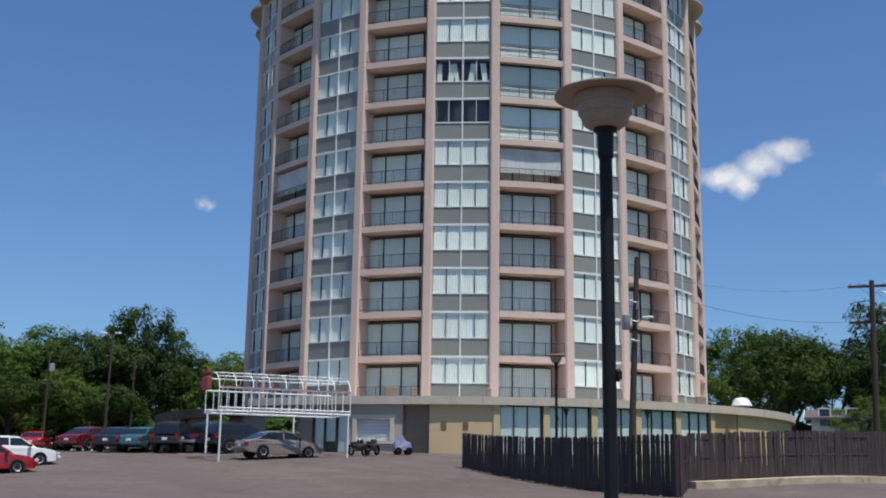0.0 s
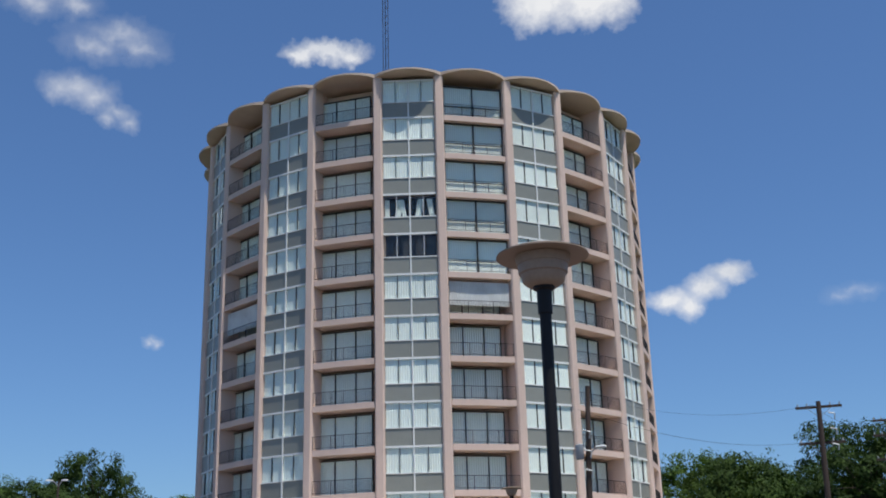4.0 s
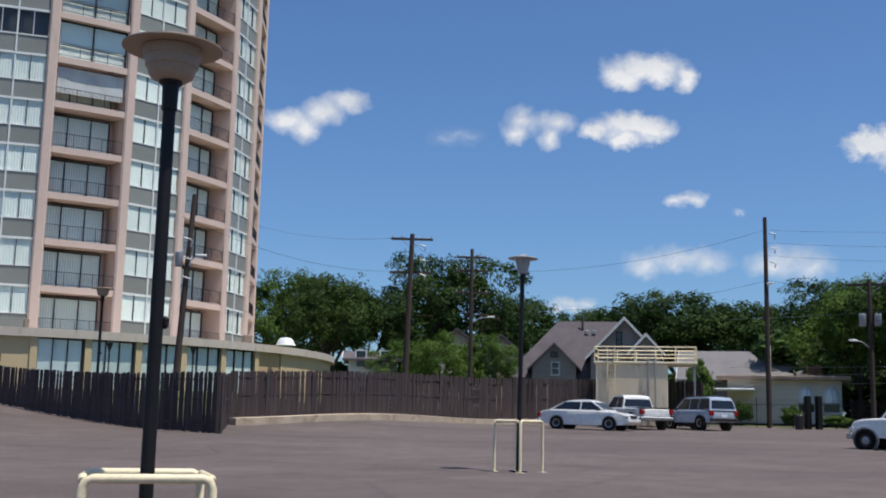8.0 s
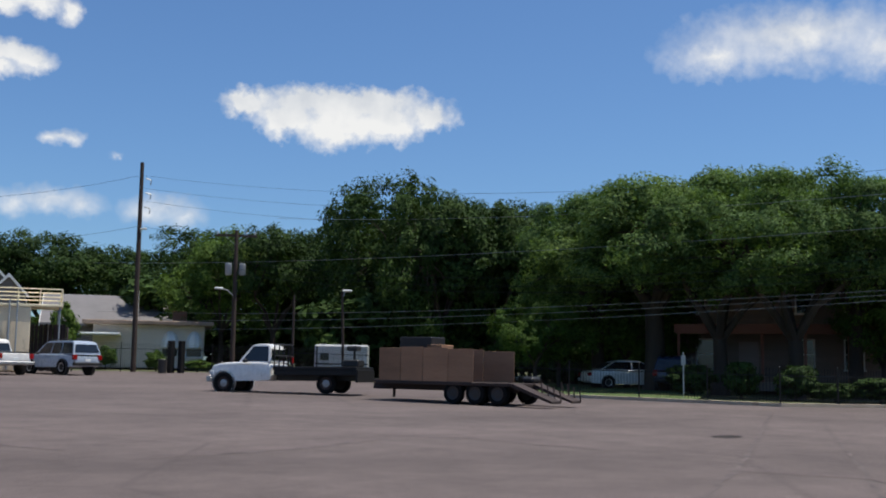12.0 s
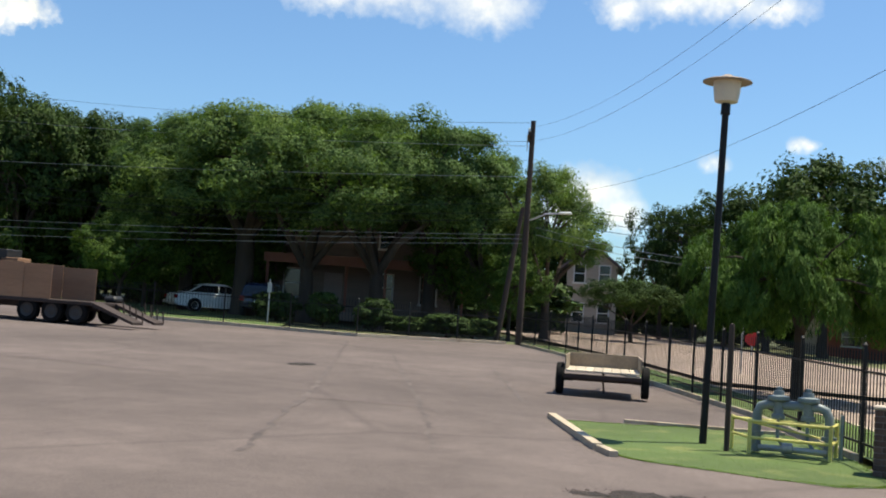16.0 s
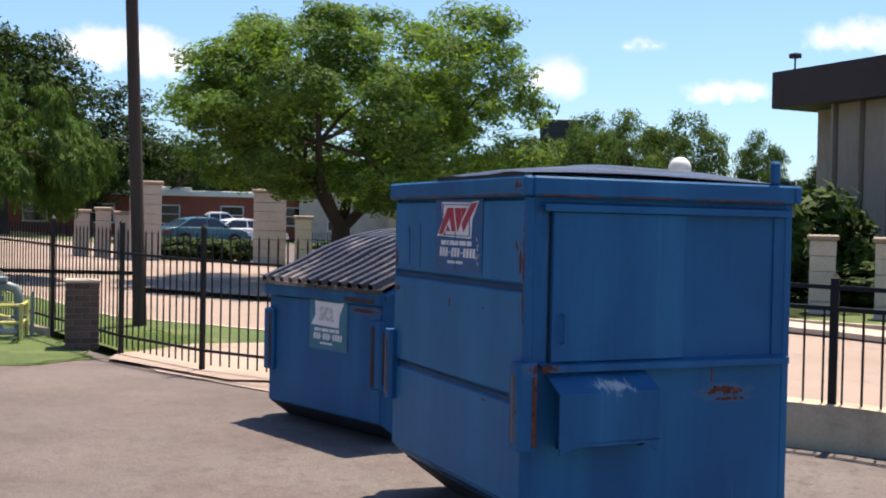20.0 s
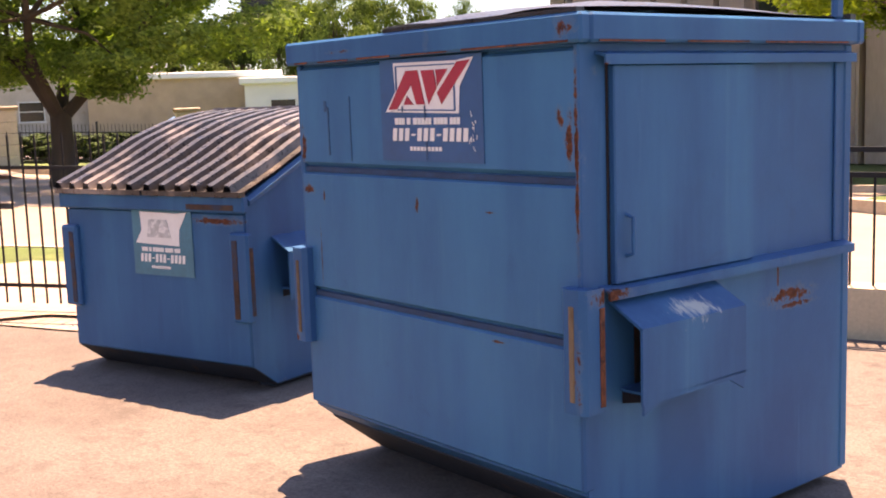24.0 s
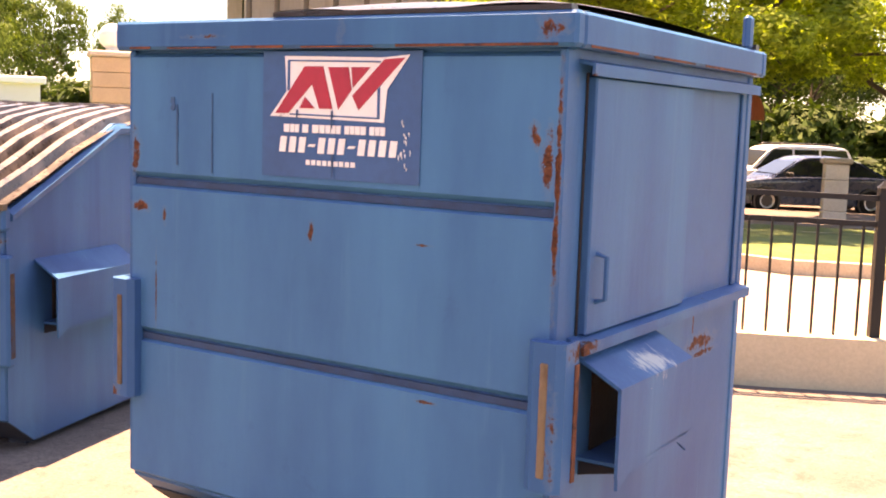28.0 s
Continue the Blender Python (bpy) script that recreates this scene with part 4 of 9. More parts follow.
wall_fence(offset(WALL_LINE, 0.14)[1:], 0.345)

# ---- dumpsters ----
WORN = [((-0.79, 0.81, 1.50), (0.018, 0.06, 0.085)), ((-0.75, 0.81, 1.56), (0.02, 0.05, 0.03)), ((-0.822, 0.80, 1.42), (0.009, 0.05, 0.30)), ((0.80, 0.81, 1.45), (0.02, 0.05, 0.08)), ((0.78, 0.81, 1.27), (0.05, 0.05, 0.02)),
        ((0.66, 0.81, 1.25), (0.010, 0.05, 0.03)), ((0.70, 0.81, 0.98), (0.004, 0.05, 0.13)), ((0.02, 0.81, 1.24), (0.010, 0.05, 0.03)), ((-0.40, 0.81, 1.236), (0.03, 0.05, 0.004)), ((-0.42, 0.81, 0.775), (0.035, 0.05, 0.005)), ((0.0, 0.84, 1.797), (0.75, 0.03, 0.004)),
        ((-0.85, -0.38, 0.83), (0.06, 0.15, 0.035)), ((-0.85, -0.42, 0.79), (0.06, 0.14, 0.012)), ((-0.85, -0.30, 0.93), (0.06, 0.006, 0.07)), ((-0.89, 0.70, 0.985), (0.03, 0.10, 0.03)), ((-0.86, 0.86, 0.75), (0.03, 0.02, 0.16)), ((-0.80, 0.86, 1.85), (0.05, 0.04, 0.04)), ((0.45, 0.85, 1.84), (0.10, 0.03, 0.008)),
        ((-0.10, 0.85, 1.86), (0.015, 0.03, 0.05)), ((0.86, 0.86, 0.60), (0.03, 0.04, 0.05)), ((-0.88, 0.72, 1.72), (0.05, 0.02, 0.02)), ((-0.55, 0.70, 0.98), (0.20, 0.03, 0.02)), ((-0.84, 0.78, 0.10), (0.03, 0.08, 0.12)), ((0.0, 0.45, 0.03), (0.9, 0.05, 0.02))]


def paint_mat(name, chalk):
    m, n, l, out = node_mat(name)
    p = n.new("ShaderNodeBsdfPrincipled")
    v = coord_of(n, l)
    vs = coord_of(n, l, "Object", (3.2, 3.2, 0.45))
    c = ramp_of(n, l, noise_of(n, l, v, 1.1, 5), [(0.3, (0.004, 0.078, 0.196)), (0.7, (0.006, 0.106, 0.246))])
    c = mix_of(n, l, ramp_of(n, l, noise_of(n, l, vs, 1.0, 5, 0.6), [(0.44, (0, 0, 0)), (0.76, (0.75, 0.75, 0.75))]), c, (0.010, 0.155, 0.305))
    c = mix_of(n, l, ramp_of(n, l, noise_of(n, l, vs, 2.3, 4, 0.6), [(0.60, (0, 0, 0)), (0.75, (0.6, 0.6, 0.6))]), c, (0.006, 0.07, 0.19))
    # paler film that paints the front sheets brighter, then runs and smeared dirt
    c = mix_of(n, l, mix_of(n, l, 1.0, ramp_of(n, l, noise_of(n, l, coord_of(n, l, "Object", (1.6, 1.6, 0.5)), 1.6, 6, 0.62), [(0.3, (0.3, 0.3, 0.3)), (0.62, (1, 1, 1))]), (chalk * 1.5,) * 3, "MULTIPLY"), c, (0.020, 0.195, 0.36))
    c = mix_of(n, l, ramp_of(n, l, noise_of(n, l, coord_of(n, l, "Object", (9, 9, 0.5)), 1.0, 6, 0.7, 0.4), [(0.60, (0, 0, 0)), (0.78, (0.55, 0.55, 0.55))]), c, (0.032, 0.190, 0.325))
    c = mix_of(n, l, ramp_of(n, l, noise_of(n, l, v, 3.6, 8, 0.72, 0.6), [(0.60, (0, 0, 0)), (0.74, (0.45, 0.45, 0.45))]), c, (0.012, 0.075, 0.17))
    # rust where the paint is worn through: soft places broken up by noise
    near = None
    for (cx, cy, cz), (rx, ry, rz) in WORN:
        mp = n.new("ShaderNodeMapping")
        mp.inputs["Location"].default_value = (-cx / rx, -cy / ry, -cz / rz)
        mp.inputs["Scale"].default_value = (1 / rx, 1 / ry, 1 / rz)
        l.new(v, mp.inputs["Vector"])
        ln = n.new("ShaderNodeVectorMath")
        ln.operation = "LENGTH"
        l.new(mp.outputs["Vector"], ln.inputs[0])
        if near is None:
            near = ln.outputs["Value"]
        else:
            mn = n.new("ShaderNodeMath")
            mn.operation = "MINIMUM"
            l.new(near, mn.inputs[0]), l.new(ln.outputs["Value"], mn.inputs[1])
            near = mn.outputs[0]
    sb = n.new("ShaderNodeMath")
    sb.operation = "MULTIPLY_ADD"
    sb.inputs[1].default_value = -0.30
    l.new(near, sb.inputs[0]), l.new(noise_of(n, l, v, 24, 7, 0.72, 0.3), sb.inputs[2])
    rust = ramp_of(n, l, sb.outputs[0], [(0.24, (0, 0, 0)), (0.30, (1, 1, 1))])
    halo = ramp_of(n, l, sb.outputs[0], [(0.08, (0, 0, 0)), (0.28, (0.5, 0.5, 0.5))])
    c = mix_of(n, l, halo, c, (0.10, 0.15, 0.20))
    tone = ramp_of(n, l, noise_of(n, l, v, 60, 4, 0.7), [(0.35, (0.05, 0.018, 0.012)), (0.6, (0.13, 0.044, 0.024)), (0.78, (0.28, 0.14, 0.075))])
    c = mix_of(n, l, rust, c, tone)
    # pale scrape across the pocket's slanted top
    mp = n.new("ShaderNodeMapping")
    mp.inputs["Location"].default_value = (0.94 / 0.06, -0.36 / 0.13, -0.90 / 0.06)
    mp.inputs["Scale"].default_value = (1 / 0.06, 1 / 0.13, 1 / 0.06)
    l.new(v, mp.inputs["Vector"])
    ln = n.new("ShaderNodeVectorMath")
    ln.operation = "LENGTH"
    l.new(mp.outputs["Vector"], ln.inputs[0])
    sc = n.new("ShaderNodeMath")
    sc.operation = "MULTIPLY_ADD"
    sc.inputs[1].default_value = -0.28
    l.new(ln.outputs["Value"], sc.inputs[0]), l.new(noise_of(n, l, coord_of(n, l, "Object", (14, 42, 14)), 1.0, 6, 0.7, 0.5), sc.inputs[2])
    c = mix_of(n, l, ramp_of(n, l, sc.outputs[0], [(0.26, (0, 0, 0)), (0.42, (0.85, 0.85, 0.85))]), c, (0.46, 0.47, 0.43))
    l.new(c, p.inputs["Base Color"])
    l.new(mix_of(n, l, rust, (0.50,) * 3, (0.9,) * 3), p.inputs["Roughness"])
    p.inputs["Specular IOR Level"].default_value = 0.2
    b = n.new("ShaderNodeBump")
    b.inputs["Strength"].default_value, b.inputs["Distance"].default_value = 0.25, 0.03
    dents = n.new("ShaderNodeMath")
    dents.operation = "ADD"
    l.new(noise_of(n, l, v, 2.2, 2), dents.inputs[0]), l.new(mix_of(n, l, 1.0, noise_of(n, l, v, 45, 2), (0.08,) * 3, "MULTIPLY"), dents.inputs[1])
    l.new(dents.outputs[0], b.inputs["Height"]), l.new(b.outputs["Normal"], p.inputs["Normal"])
    l.new(p.outputs[0], out.inputs["Surface"])
    return m


BLUE = paint_mat("worn_blue_paint", 0.0)
# lit copy of the same blue, for the brighter front
BLUE_LIT = paint_mat("lit_blue_paint", 0.35)
RUST = surface("rust", (0.20, 0.085, 0.035), 0.9, var=0.4, big=8, fine=50, stain=(0.28, 0.165, 0.085), stain_at=(0.45, 0.6), stain_scale=9)
LID = surface("black_lid_plastic", (0.016, 0.014, 0.018), 0.34, var=0.3, big=3, fine=30, stain=(0.07, 0.055, 0.055), stain_at=(0.58, 0.9))
# pale blotches paint highlights of the ribs into the black plastic
LID_GLINT = surface("sun_bleached_lid", (0.032, 0.026, 0.026), 0.32, var=0.3, big=3, fine=30, stain=(0.33, 0.26, 0.22), stain_at=(0.50, 0.70), spec=0.6)
STICKER_B = surface("sticker_blue", (0.006, 0.090, 0.225), 0.4, var=0.1, big=4, bump=0.02)
STICKER_T = surface("sticker_faded_teal", (0.025, 0.175, 0.25), 0.5, var=0.15, big=5, bump=0.02)
STICKER_W = surface("sticker_white", (0.72, 0.72, 0.70), 0.45, var=0.05, big=5, bump=0.02, stain=(0.35, 0.33, 0.33), stain_at=(0.66, 0.72), stain_scale=9)
STICKER_G = surface("sticker_grey_ghost", (0.45, 0.47, 0.47), 0.5, var=0.2, big=14, stain=(0.70, 0.70, 0.68), stain_at=(0.5, 0.6), stain_scale=20)
STICKER_R = surface("sticker_red", (0.42, 0.025, 0.05), 0.45, var=0.1, big=5, bump=0.02)
# near-black paints in the shade below the bins, with brown stains over it
UNDERSHADE = surface("grimy_underside", (0.018, 0.026, 0.040), 0.8, var=0.35, big=4, stain=(0.07, 0.045, 0.03), stain_at=(0.6, 0.75), stain_scale=5)
GAP_DARK = surface("dark_inside", (0.012, 0.012, 0.016), 0.8, var=0.3)

SEAM_SHADE = surface("grimy_seam", (0.008, 0.048, 0.115), 0.7, var=0.3, big=5)
DRIP = surface("dark_drip", (0.007, 0.066, 0.150), 0.6, var=0.2, big=9)
RUSTBROWN = surface("brown_rust", (0.070, 0.036, 0.024), 0.9, var=0.45, big=9, fine=50, stain=(0.030, 0.040, 0.065), stain_at=(0.48, 0.6), stain_scale=11)
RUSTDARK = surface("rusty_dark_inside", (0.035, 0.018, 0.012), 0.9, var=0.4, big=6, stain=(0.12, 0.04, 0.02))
BARE = surface("bare_worn_steel", (0.17, 0.115, 0.070), 0.7, var=0.3, big=9, fine=50, stretch=(1, 1, 0.25), stain=(0.07, 0.035, 0.02), stain_at=(0.45, 0.62), stain_scale=14)
REDRUST = surface("red_rust", (0.17, 0.055, 0.028), 0.92, var=0.4, big=9, fine=60, stain=(0.05, 0.02, 0.015), stain_at=(0.5, 0.62), stain_scale=16)


def flat_poly(pts, y, m=None):
    """A thin plate in the x-z plane, facing +y at y."""
    return Shape().prism(pts, y - 0.002, y, place=lambda u, v, w: (u, w, v))


def sticker(parent, cx, cz, w, h, y, back, faded):
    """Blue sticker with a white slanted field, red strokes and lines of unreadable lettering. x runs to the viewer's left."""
    s = part("sticker", flat_poly([(cx - w / 2, cz - h / 2), (cx + w / 2, cz - h / 2), (cx + w / 2, cz + h / 2), (cx - w / 2, cz + h / 2)], y), back, parent)
    X = lambda u: cx + w / 2 - u * w  # noqa: E731
    Z = lambda v: cz + h / 2 - v * h  # noqa: E731

    def plate(name, pts, mat, lift):
        return part(name, flat_poly([(X(u), Z(v)) for u, v in pts], y + lift), mat, s)

    plate("white_field", [(0.15, 0.035), (0.77, 0.05), (0.93, 0.027), (0.80, 0.29), (0.785, 0.54), (0.055, 0.515), (0.165, 0.315)], STICKER_W, 0.003)
    if not faded:
        for q in ([(0.095, 0.49), (0.18, 0.49), (0.335, 0.255), (0.405, 0.118), (0.285, 0.118)], [(0.405, 0.118), (0.335, 0.255), (0.385, 0.447), (0.468, 0.447)], [(0.29, 0.36), (0.355, 0.447), (0.255, 0.447)],
                  [(0.438, 0.123), (0.565, 0.123), (0.587, 0.296), (0.506, 0.449)], [(0.583, 0.123), (0.699, 0.123), (0.595, 0.279)], [(0.785, 0.063), (0.904, 0.052), (0.633, 0.449), (0.592, 0.342)]):
            plate("red_stroke", q, STICKER_R, 0.006)
        for q in ([(0.172, 0.066), (0.76, 0.076), (0.757, 0.088), (0.175, 0.078)], [(0.745, 0.29), (0.76, 0.27), (0.76, 0.515), (0.745, 0.515)], [(0.19, 0.49), (0.75, 0.503), (0.75, 0.515), (0.19, 0.502)], [(0.172, 0.078), (0.187, 0.078), (0.187, 0.30), (0.172, 0.31)]):
            plate("border_line", q, STICKER_B, 0.005)
    else:
        plate("grey_ghost", [(0.30, 0.15), (0.60, 0.15), (0.66, 0.42), (0.26, 0.42)], STICKER_G, 0.006)
    if not faded:
        rf = random.Random(4)
        for k in range(16):
            fu, fv, fw = rf.gauss(0.905, 0.02), rf.uniform(0.46, 0.97), rf.uniform(0.004, 0.009)
            plate("flaked_spot", [(fu, fv), (fu + fw, fv + 0.008), (fu + fw * 0.7, fv + rf.uniform(0.02, 0.05)), (fu + fw * 0.1, fv + 0.015)], STICKER_W, 0.003)
        for fu, f0, f1 in ((0.462, 0.46, 0.60), (0.47, 0.80, 0.98), (0.235, 0.46, 0.52)):
            plate("drip_line", [(fu, f0), (fu + 0.012, f0), (fu + 0.008, f1), (fu + 0.002, f1)], DRIP, 0.008)
    # lines of lettering as plain bars
    u = 0.15
    for wd in (0.05, 0.036, 0.036, 0.022, 0.05, 0.025, 0.055, 0.045, 0.04, 0.04, 0.036, 0.025, 0.04, 0.036, 0.04, 0.042, 0.022, 0.04, 0.036, 0.036):
        if wd > 0.03:
            plate("letter_bar", [(u, 0.575), (u + wd * 0.78, 0.575), (u + wd * 0.72, 0.64), (u, 0.64)], STICKER_W, 0.003)
        u += wd * 0.86
    u = 0.120
    for k in range(12):
        v0, v1 = (0.675, 0.80) if k not in (3, 7) else (0.73, 0.75)
        plate("number_bar", [(u + 0.010, v0), (u + 0.052, v0), (u + 0.042, v1), (u, v1)], STICKER_W, 0.003)
        u += 0.0635
    for k in range(9):
        plate("letter_bar", [(0.30 + k * 0.036, 0.855), (0.326 + k * 0.036, 0.855), (0.326 + k * 0.036, 0.895), (0.30 + k * 0.036, 0.895)], STICKER_W, 0.003)
    return s


def pocket(parent, side, x, y0, y1, z0, z1, deep):
    """Fork pocket: a steel channel with a slanted top on one side (-1 or 1), open at its front end."""
    t = 0.010
    xo = x + side * deep
    zo = z1 - 0.085

    def plate(a, b, y0_, y1_):
        (ax, az_), (bx, bz_) = a, b
        nx, nz = -(bz_ - az_), (bx - ax)
        k = math.hypot(nx, nz)
        nx, nz = nx / k * t, nz / k * t
        p = [(ax, az_), (bx, bz_), (bx + nx, bz_ + nz), (ax + nx, az_ + nz)]
        return Shape().prism(p, y0_, y1_, place=lambda u, v, w: (u, w, v))

    p = part("fork_pocket", plate((xo, zo), (xo, z0), y0, y1), BLUE, parent)
    part("top_plate", plate((x, z1), (xo, zo), y0, y1), BLUE, p)
    part("bottom_plate", plate((xo, z0 + 0.012), (x, z0 + 0.012), y0, y1 - 0.06), BLUE, p)
    # tongues below both ends
    for yy, ln in ((y1 - 0.085, 0.035), (y0 + 0.01, 0.045)):
        e_ = 0.08 if ln < 0.04 else 0.0
        part("tongue", Shape().add([(xo, yy, z0), (xo, yy + 0.08, z0), (xo, yy + e_, z0 - ln), (xo - side * t, yy, z0), (xo - side * t, yy + 0.08, z0), (xo - side * t, yy + e_, z0 - ln)],
                                   [(0, 1, 2), (3, 5, 4), (0, 3, 4, 1), (1, 4, 5, 2), (0, 2, 5, 3)]), BLUE, p)
        # gusset in near-black, which paints in the dark of the slot
        part("gusset", Shape().add([(x, yy, z0 + 0.01), (xo, yy, z0), (x, yy, z0 - ln), (x, yy + 0.012, z0 + 0.01), (xo, yy + 0.012, z0), (x, yy + 0.012, z0 - ln)], [(0, 1, 2), (3, 5, 4), (0, 3, 4, 1), (1, 4, 5, 2), (0, 2, 5, 3)]), GAP_DARK, p)
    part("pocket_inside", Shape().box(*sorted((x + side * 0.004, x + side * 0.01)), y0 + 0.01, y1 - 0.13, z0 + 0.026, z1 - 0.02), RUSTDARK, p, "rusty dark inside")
    return p


def tall_bin():
    w, d, h = 0.83, 0.775, 1.86
    t = thing("dumpster", "tall worn blue steel dumpster with rust and a red-white sticker", "dumpster", pose(5.46, -3.615, gz(5.5, -3.6), 0, 0, -3.0), "dumpsters")
    # body: upright front, sloped underside at the front
    prof = [(d, 0.30), (d, h), (-d, h), (-d, 0.03), (d - 0.34, 0.03)]
    part("body", Shape().prism(prof, -w, w, place=lambda u, v, q: (q, u, v)), BLUE, t)
    # underside and skids carry painted shade
    part("underside", Shape().prism([(d - 0.075, 0.232), (d - 0.345, 0.022), (-d + 0.02, 0.022), (-d + 0.02, 0.027), (d - 0.342, 0.028), (d - 0.079, 0.240)], -w + 0.006, w - 0.006, place=lambda u, v, q: (q, u, v)), UNDERSHADE, t, "underside with its shade put into a near-black colour")
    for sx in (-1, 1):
        part("skid", Shape().soft_box(*sorted((sx * (w - 0.18), sx * (w - 0.06))), -d + 0.04, d - 0.36, -0.01, 0.024, 0.006), UNDERSHADE, t)
    # recessed bay behind the sliding door
    for by in (-d + 0.085, -0.06):
        part("bay_post", Shape().soft_box(-w - 0.011, -w, by - 0.018, by + 0.018, 1.01, h - 0.13, 0.004), BLUE, t)
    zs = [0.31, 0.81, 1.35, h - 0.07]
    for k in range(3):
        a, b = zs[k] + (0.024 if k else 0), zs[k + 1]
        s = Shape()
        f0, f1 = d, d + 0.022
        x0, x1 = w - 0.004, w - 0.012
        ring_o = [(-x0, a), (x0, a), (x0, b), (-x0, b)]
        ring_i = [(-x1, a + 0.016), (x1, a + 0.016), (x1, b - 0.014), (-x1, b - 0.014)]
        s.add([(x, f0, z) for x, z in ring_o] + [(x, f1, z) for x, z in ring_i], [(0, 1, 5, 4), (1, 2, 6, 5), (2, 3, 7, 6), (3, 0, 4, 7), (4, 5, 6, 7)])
        # the front's extra brightness is painted with the lighter blue
        part("front_panel", s, BLUE_LIT, t, "front sheet, its brightness painted as a lighter blue")
    # dark strips paint the shadow line where one sheet overlaps the next
    for z in (zs[1], zs[2]):
        part("seam", Shape().box(-w + 0.02, w - 0.02, d, d + 0.012, z - 0.004, z + 0.018), SEAM_SHADE, t)
    # rim flange of four bars
    for name, bx in (("front", (-w - 0.045, w + 0.045, d, d + 0.05)), ("back", (-w - 0.045, w + 0.045, -d - 0.05, -d)), ("a", (-w - 0.045, -w, -d, d)), ("b", (w, w + 0.045, -d, d))):
        part("rim_bar", Shape().soft_box(*bx, h - 0.06, h + 0.035, 0.01), BLUE, t)
    # rust along the lower edge of the rim
    for k, (u0, u1) in enumerate(((-0.82, -0.30), (-0.22, 0.05), (0.12, 0.34), (0.40, 0.62), (0.70, 0.80))):
        part("rust_strip", Shape().box(u0, u1, d + 0.0495, d + 0.0515, h - 0.058, h - 0.050 - 0.003 * (k % 2)), REDRUST, t)
    for u0, u1 in ((-0.70, -0.15), (-0.05, 0.30), (0.42, 0.74)):
        part("rust_strip", Shape().box(-w - 0.0465, -w - 0.0445, u0, u1, h - 0.058, h - 0.051), REDRUST, t)
    # corner stiffeners
    for sx in (-1, 1):
        for sy in (-1, 1):
            part("corner_bar", Shape().soft_box(*sorted((sx * (w + 0.006), sx * (w - 0.02))), *sorted((sy * (d + 0.021), sy * (d - 0.03))), 0.32 if sy > 0 else 0.04, h - 0.06, 0.006), BLUE, t)
    # lids
    for x0, x1 in ((-w - 0.02, 0.17),):
        s = Shape()
        nx, ny = 22, 22
        vs = []
        for j in range(ny + 1):
            for i in range(nx + 1):
                u, q = i / nx, j / ny
                z = h + 0.050 + 0.085 * math.sin(math.pi * min(1.0, q * 1.02)) ** 0.7 * (0.04 + 0.96 * math.sin(math.pi * u) ** 0.9) - 0.035 * math.exp(-((u - 0.35) ** 2 + (q - 0.55) ** 2) * 50) - 0.022 * math.exp(-((u - 0.7) ** 2 * 30 + (q - 0.3) ** 2 * 160)) + 0.008 * math.sin(9 * u + 5 * q)
                vs.append((x0 + (x1 - x0) * u, d + 0.04 - (2 * d + 0.06) * q, z))
        top = [(j * (nx + 1) + i, j * (nx + 1) + i + 1, (j + 1) * (nx + 1) + i + 1, (j + 1) * (nx + 1) + i) for j in range(ny) for i in range(nx)]
        s.add(vs, top).add([(x, y, z - 0.012) for x, y, z in vs], [f[::-1] for f in top])
        s.box(x0, x1, d + 0.005, d + 0.042, h + 0.036, h + 0.05).box(x0, x1, -d - 0.02, -d + 0.02, h + 0.036, h + 0.06)
        part("lid", s, LID, t, smooth=True)
    part("lid", Shape().soft_box(0.19, w - 0.01, -d + 0.01, d - 0.01, h + 0.002, h + 0.022, 0.006), LID, t, "flat dropped lid")
    part("hinge_lug", Shape().soft_box(-w - 0.03, -w + 0.0, -d + 0.08, -d + 0.14, h + 0.035, h + 0.16, 0.012), BLUE, t)
    # sliding door on the -x side
    door = part("sliding_door", Shape().soft_box(-w - 0.030, -w, -0.10, d - 0.118, 1.01, h - 0.13, 0.005), BLUE, t)
    part("handle", Shape().tube([(-w - 0.022, d - 0.17, 1.10), (-w - 0.06, d - 0.17, 1.11), (-w - 0.06, d - 0.17, 1.23), (-w - 0.022, d - 0.17, 1.24)], 0.008, 6), BLUE, door)
    for z0, z1, out_ in ((h - 0.13, h - 0.085, 0.05), (0.965, 1.01, 0.055)):
        s = Shape().prism([(0, z1), (-out_, z1 - 0.012), (-out_, z0), (-out_ + 0.01, z0), (-out_ + 0.01, z1 - 0.02), (0, z1 - 0.012)], -d + 0.02, d - 0.06, place=lambda u, v, q: (-w + u, q, v))
        part("door_rail", s, BLUE, t)
    # thin near-black strip paints the shade of the gap beside the door
    part("door_stop", Shape().soft_box(-w - 0.006, -w, d - 0.117, d - 0.106, 1.0, h - 0.12, 0.002), GAP_DARK, t)
    for side in (-1, 1):
        pocket(t, side, side * w, 0.12, d - 0.10, 0.625, 0.965, 0.155)
        # upright guard at the mouth of the pocket, bent round the corner
        xo, xi = side * (w + 0.055), side * (w - 0.055)
        prof_ = [(xi, d + 0.012), (xi, d + 0.05), (xi + side * 0.02, d + 0.068), (xo - side * 0.022, d + 0.068), (xo, d + 0.05), (xo, d - 0.03), (xo - side * 0.010, d - 0.03), (xo - side * 0.012, d + 0.012)]
        if side < 0:
            prof_ = prof_[::-1]
        gd = part("pocket_guard", Shape().prism(prof_, 0.60, 1.015), BLUE, t)
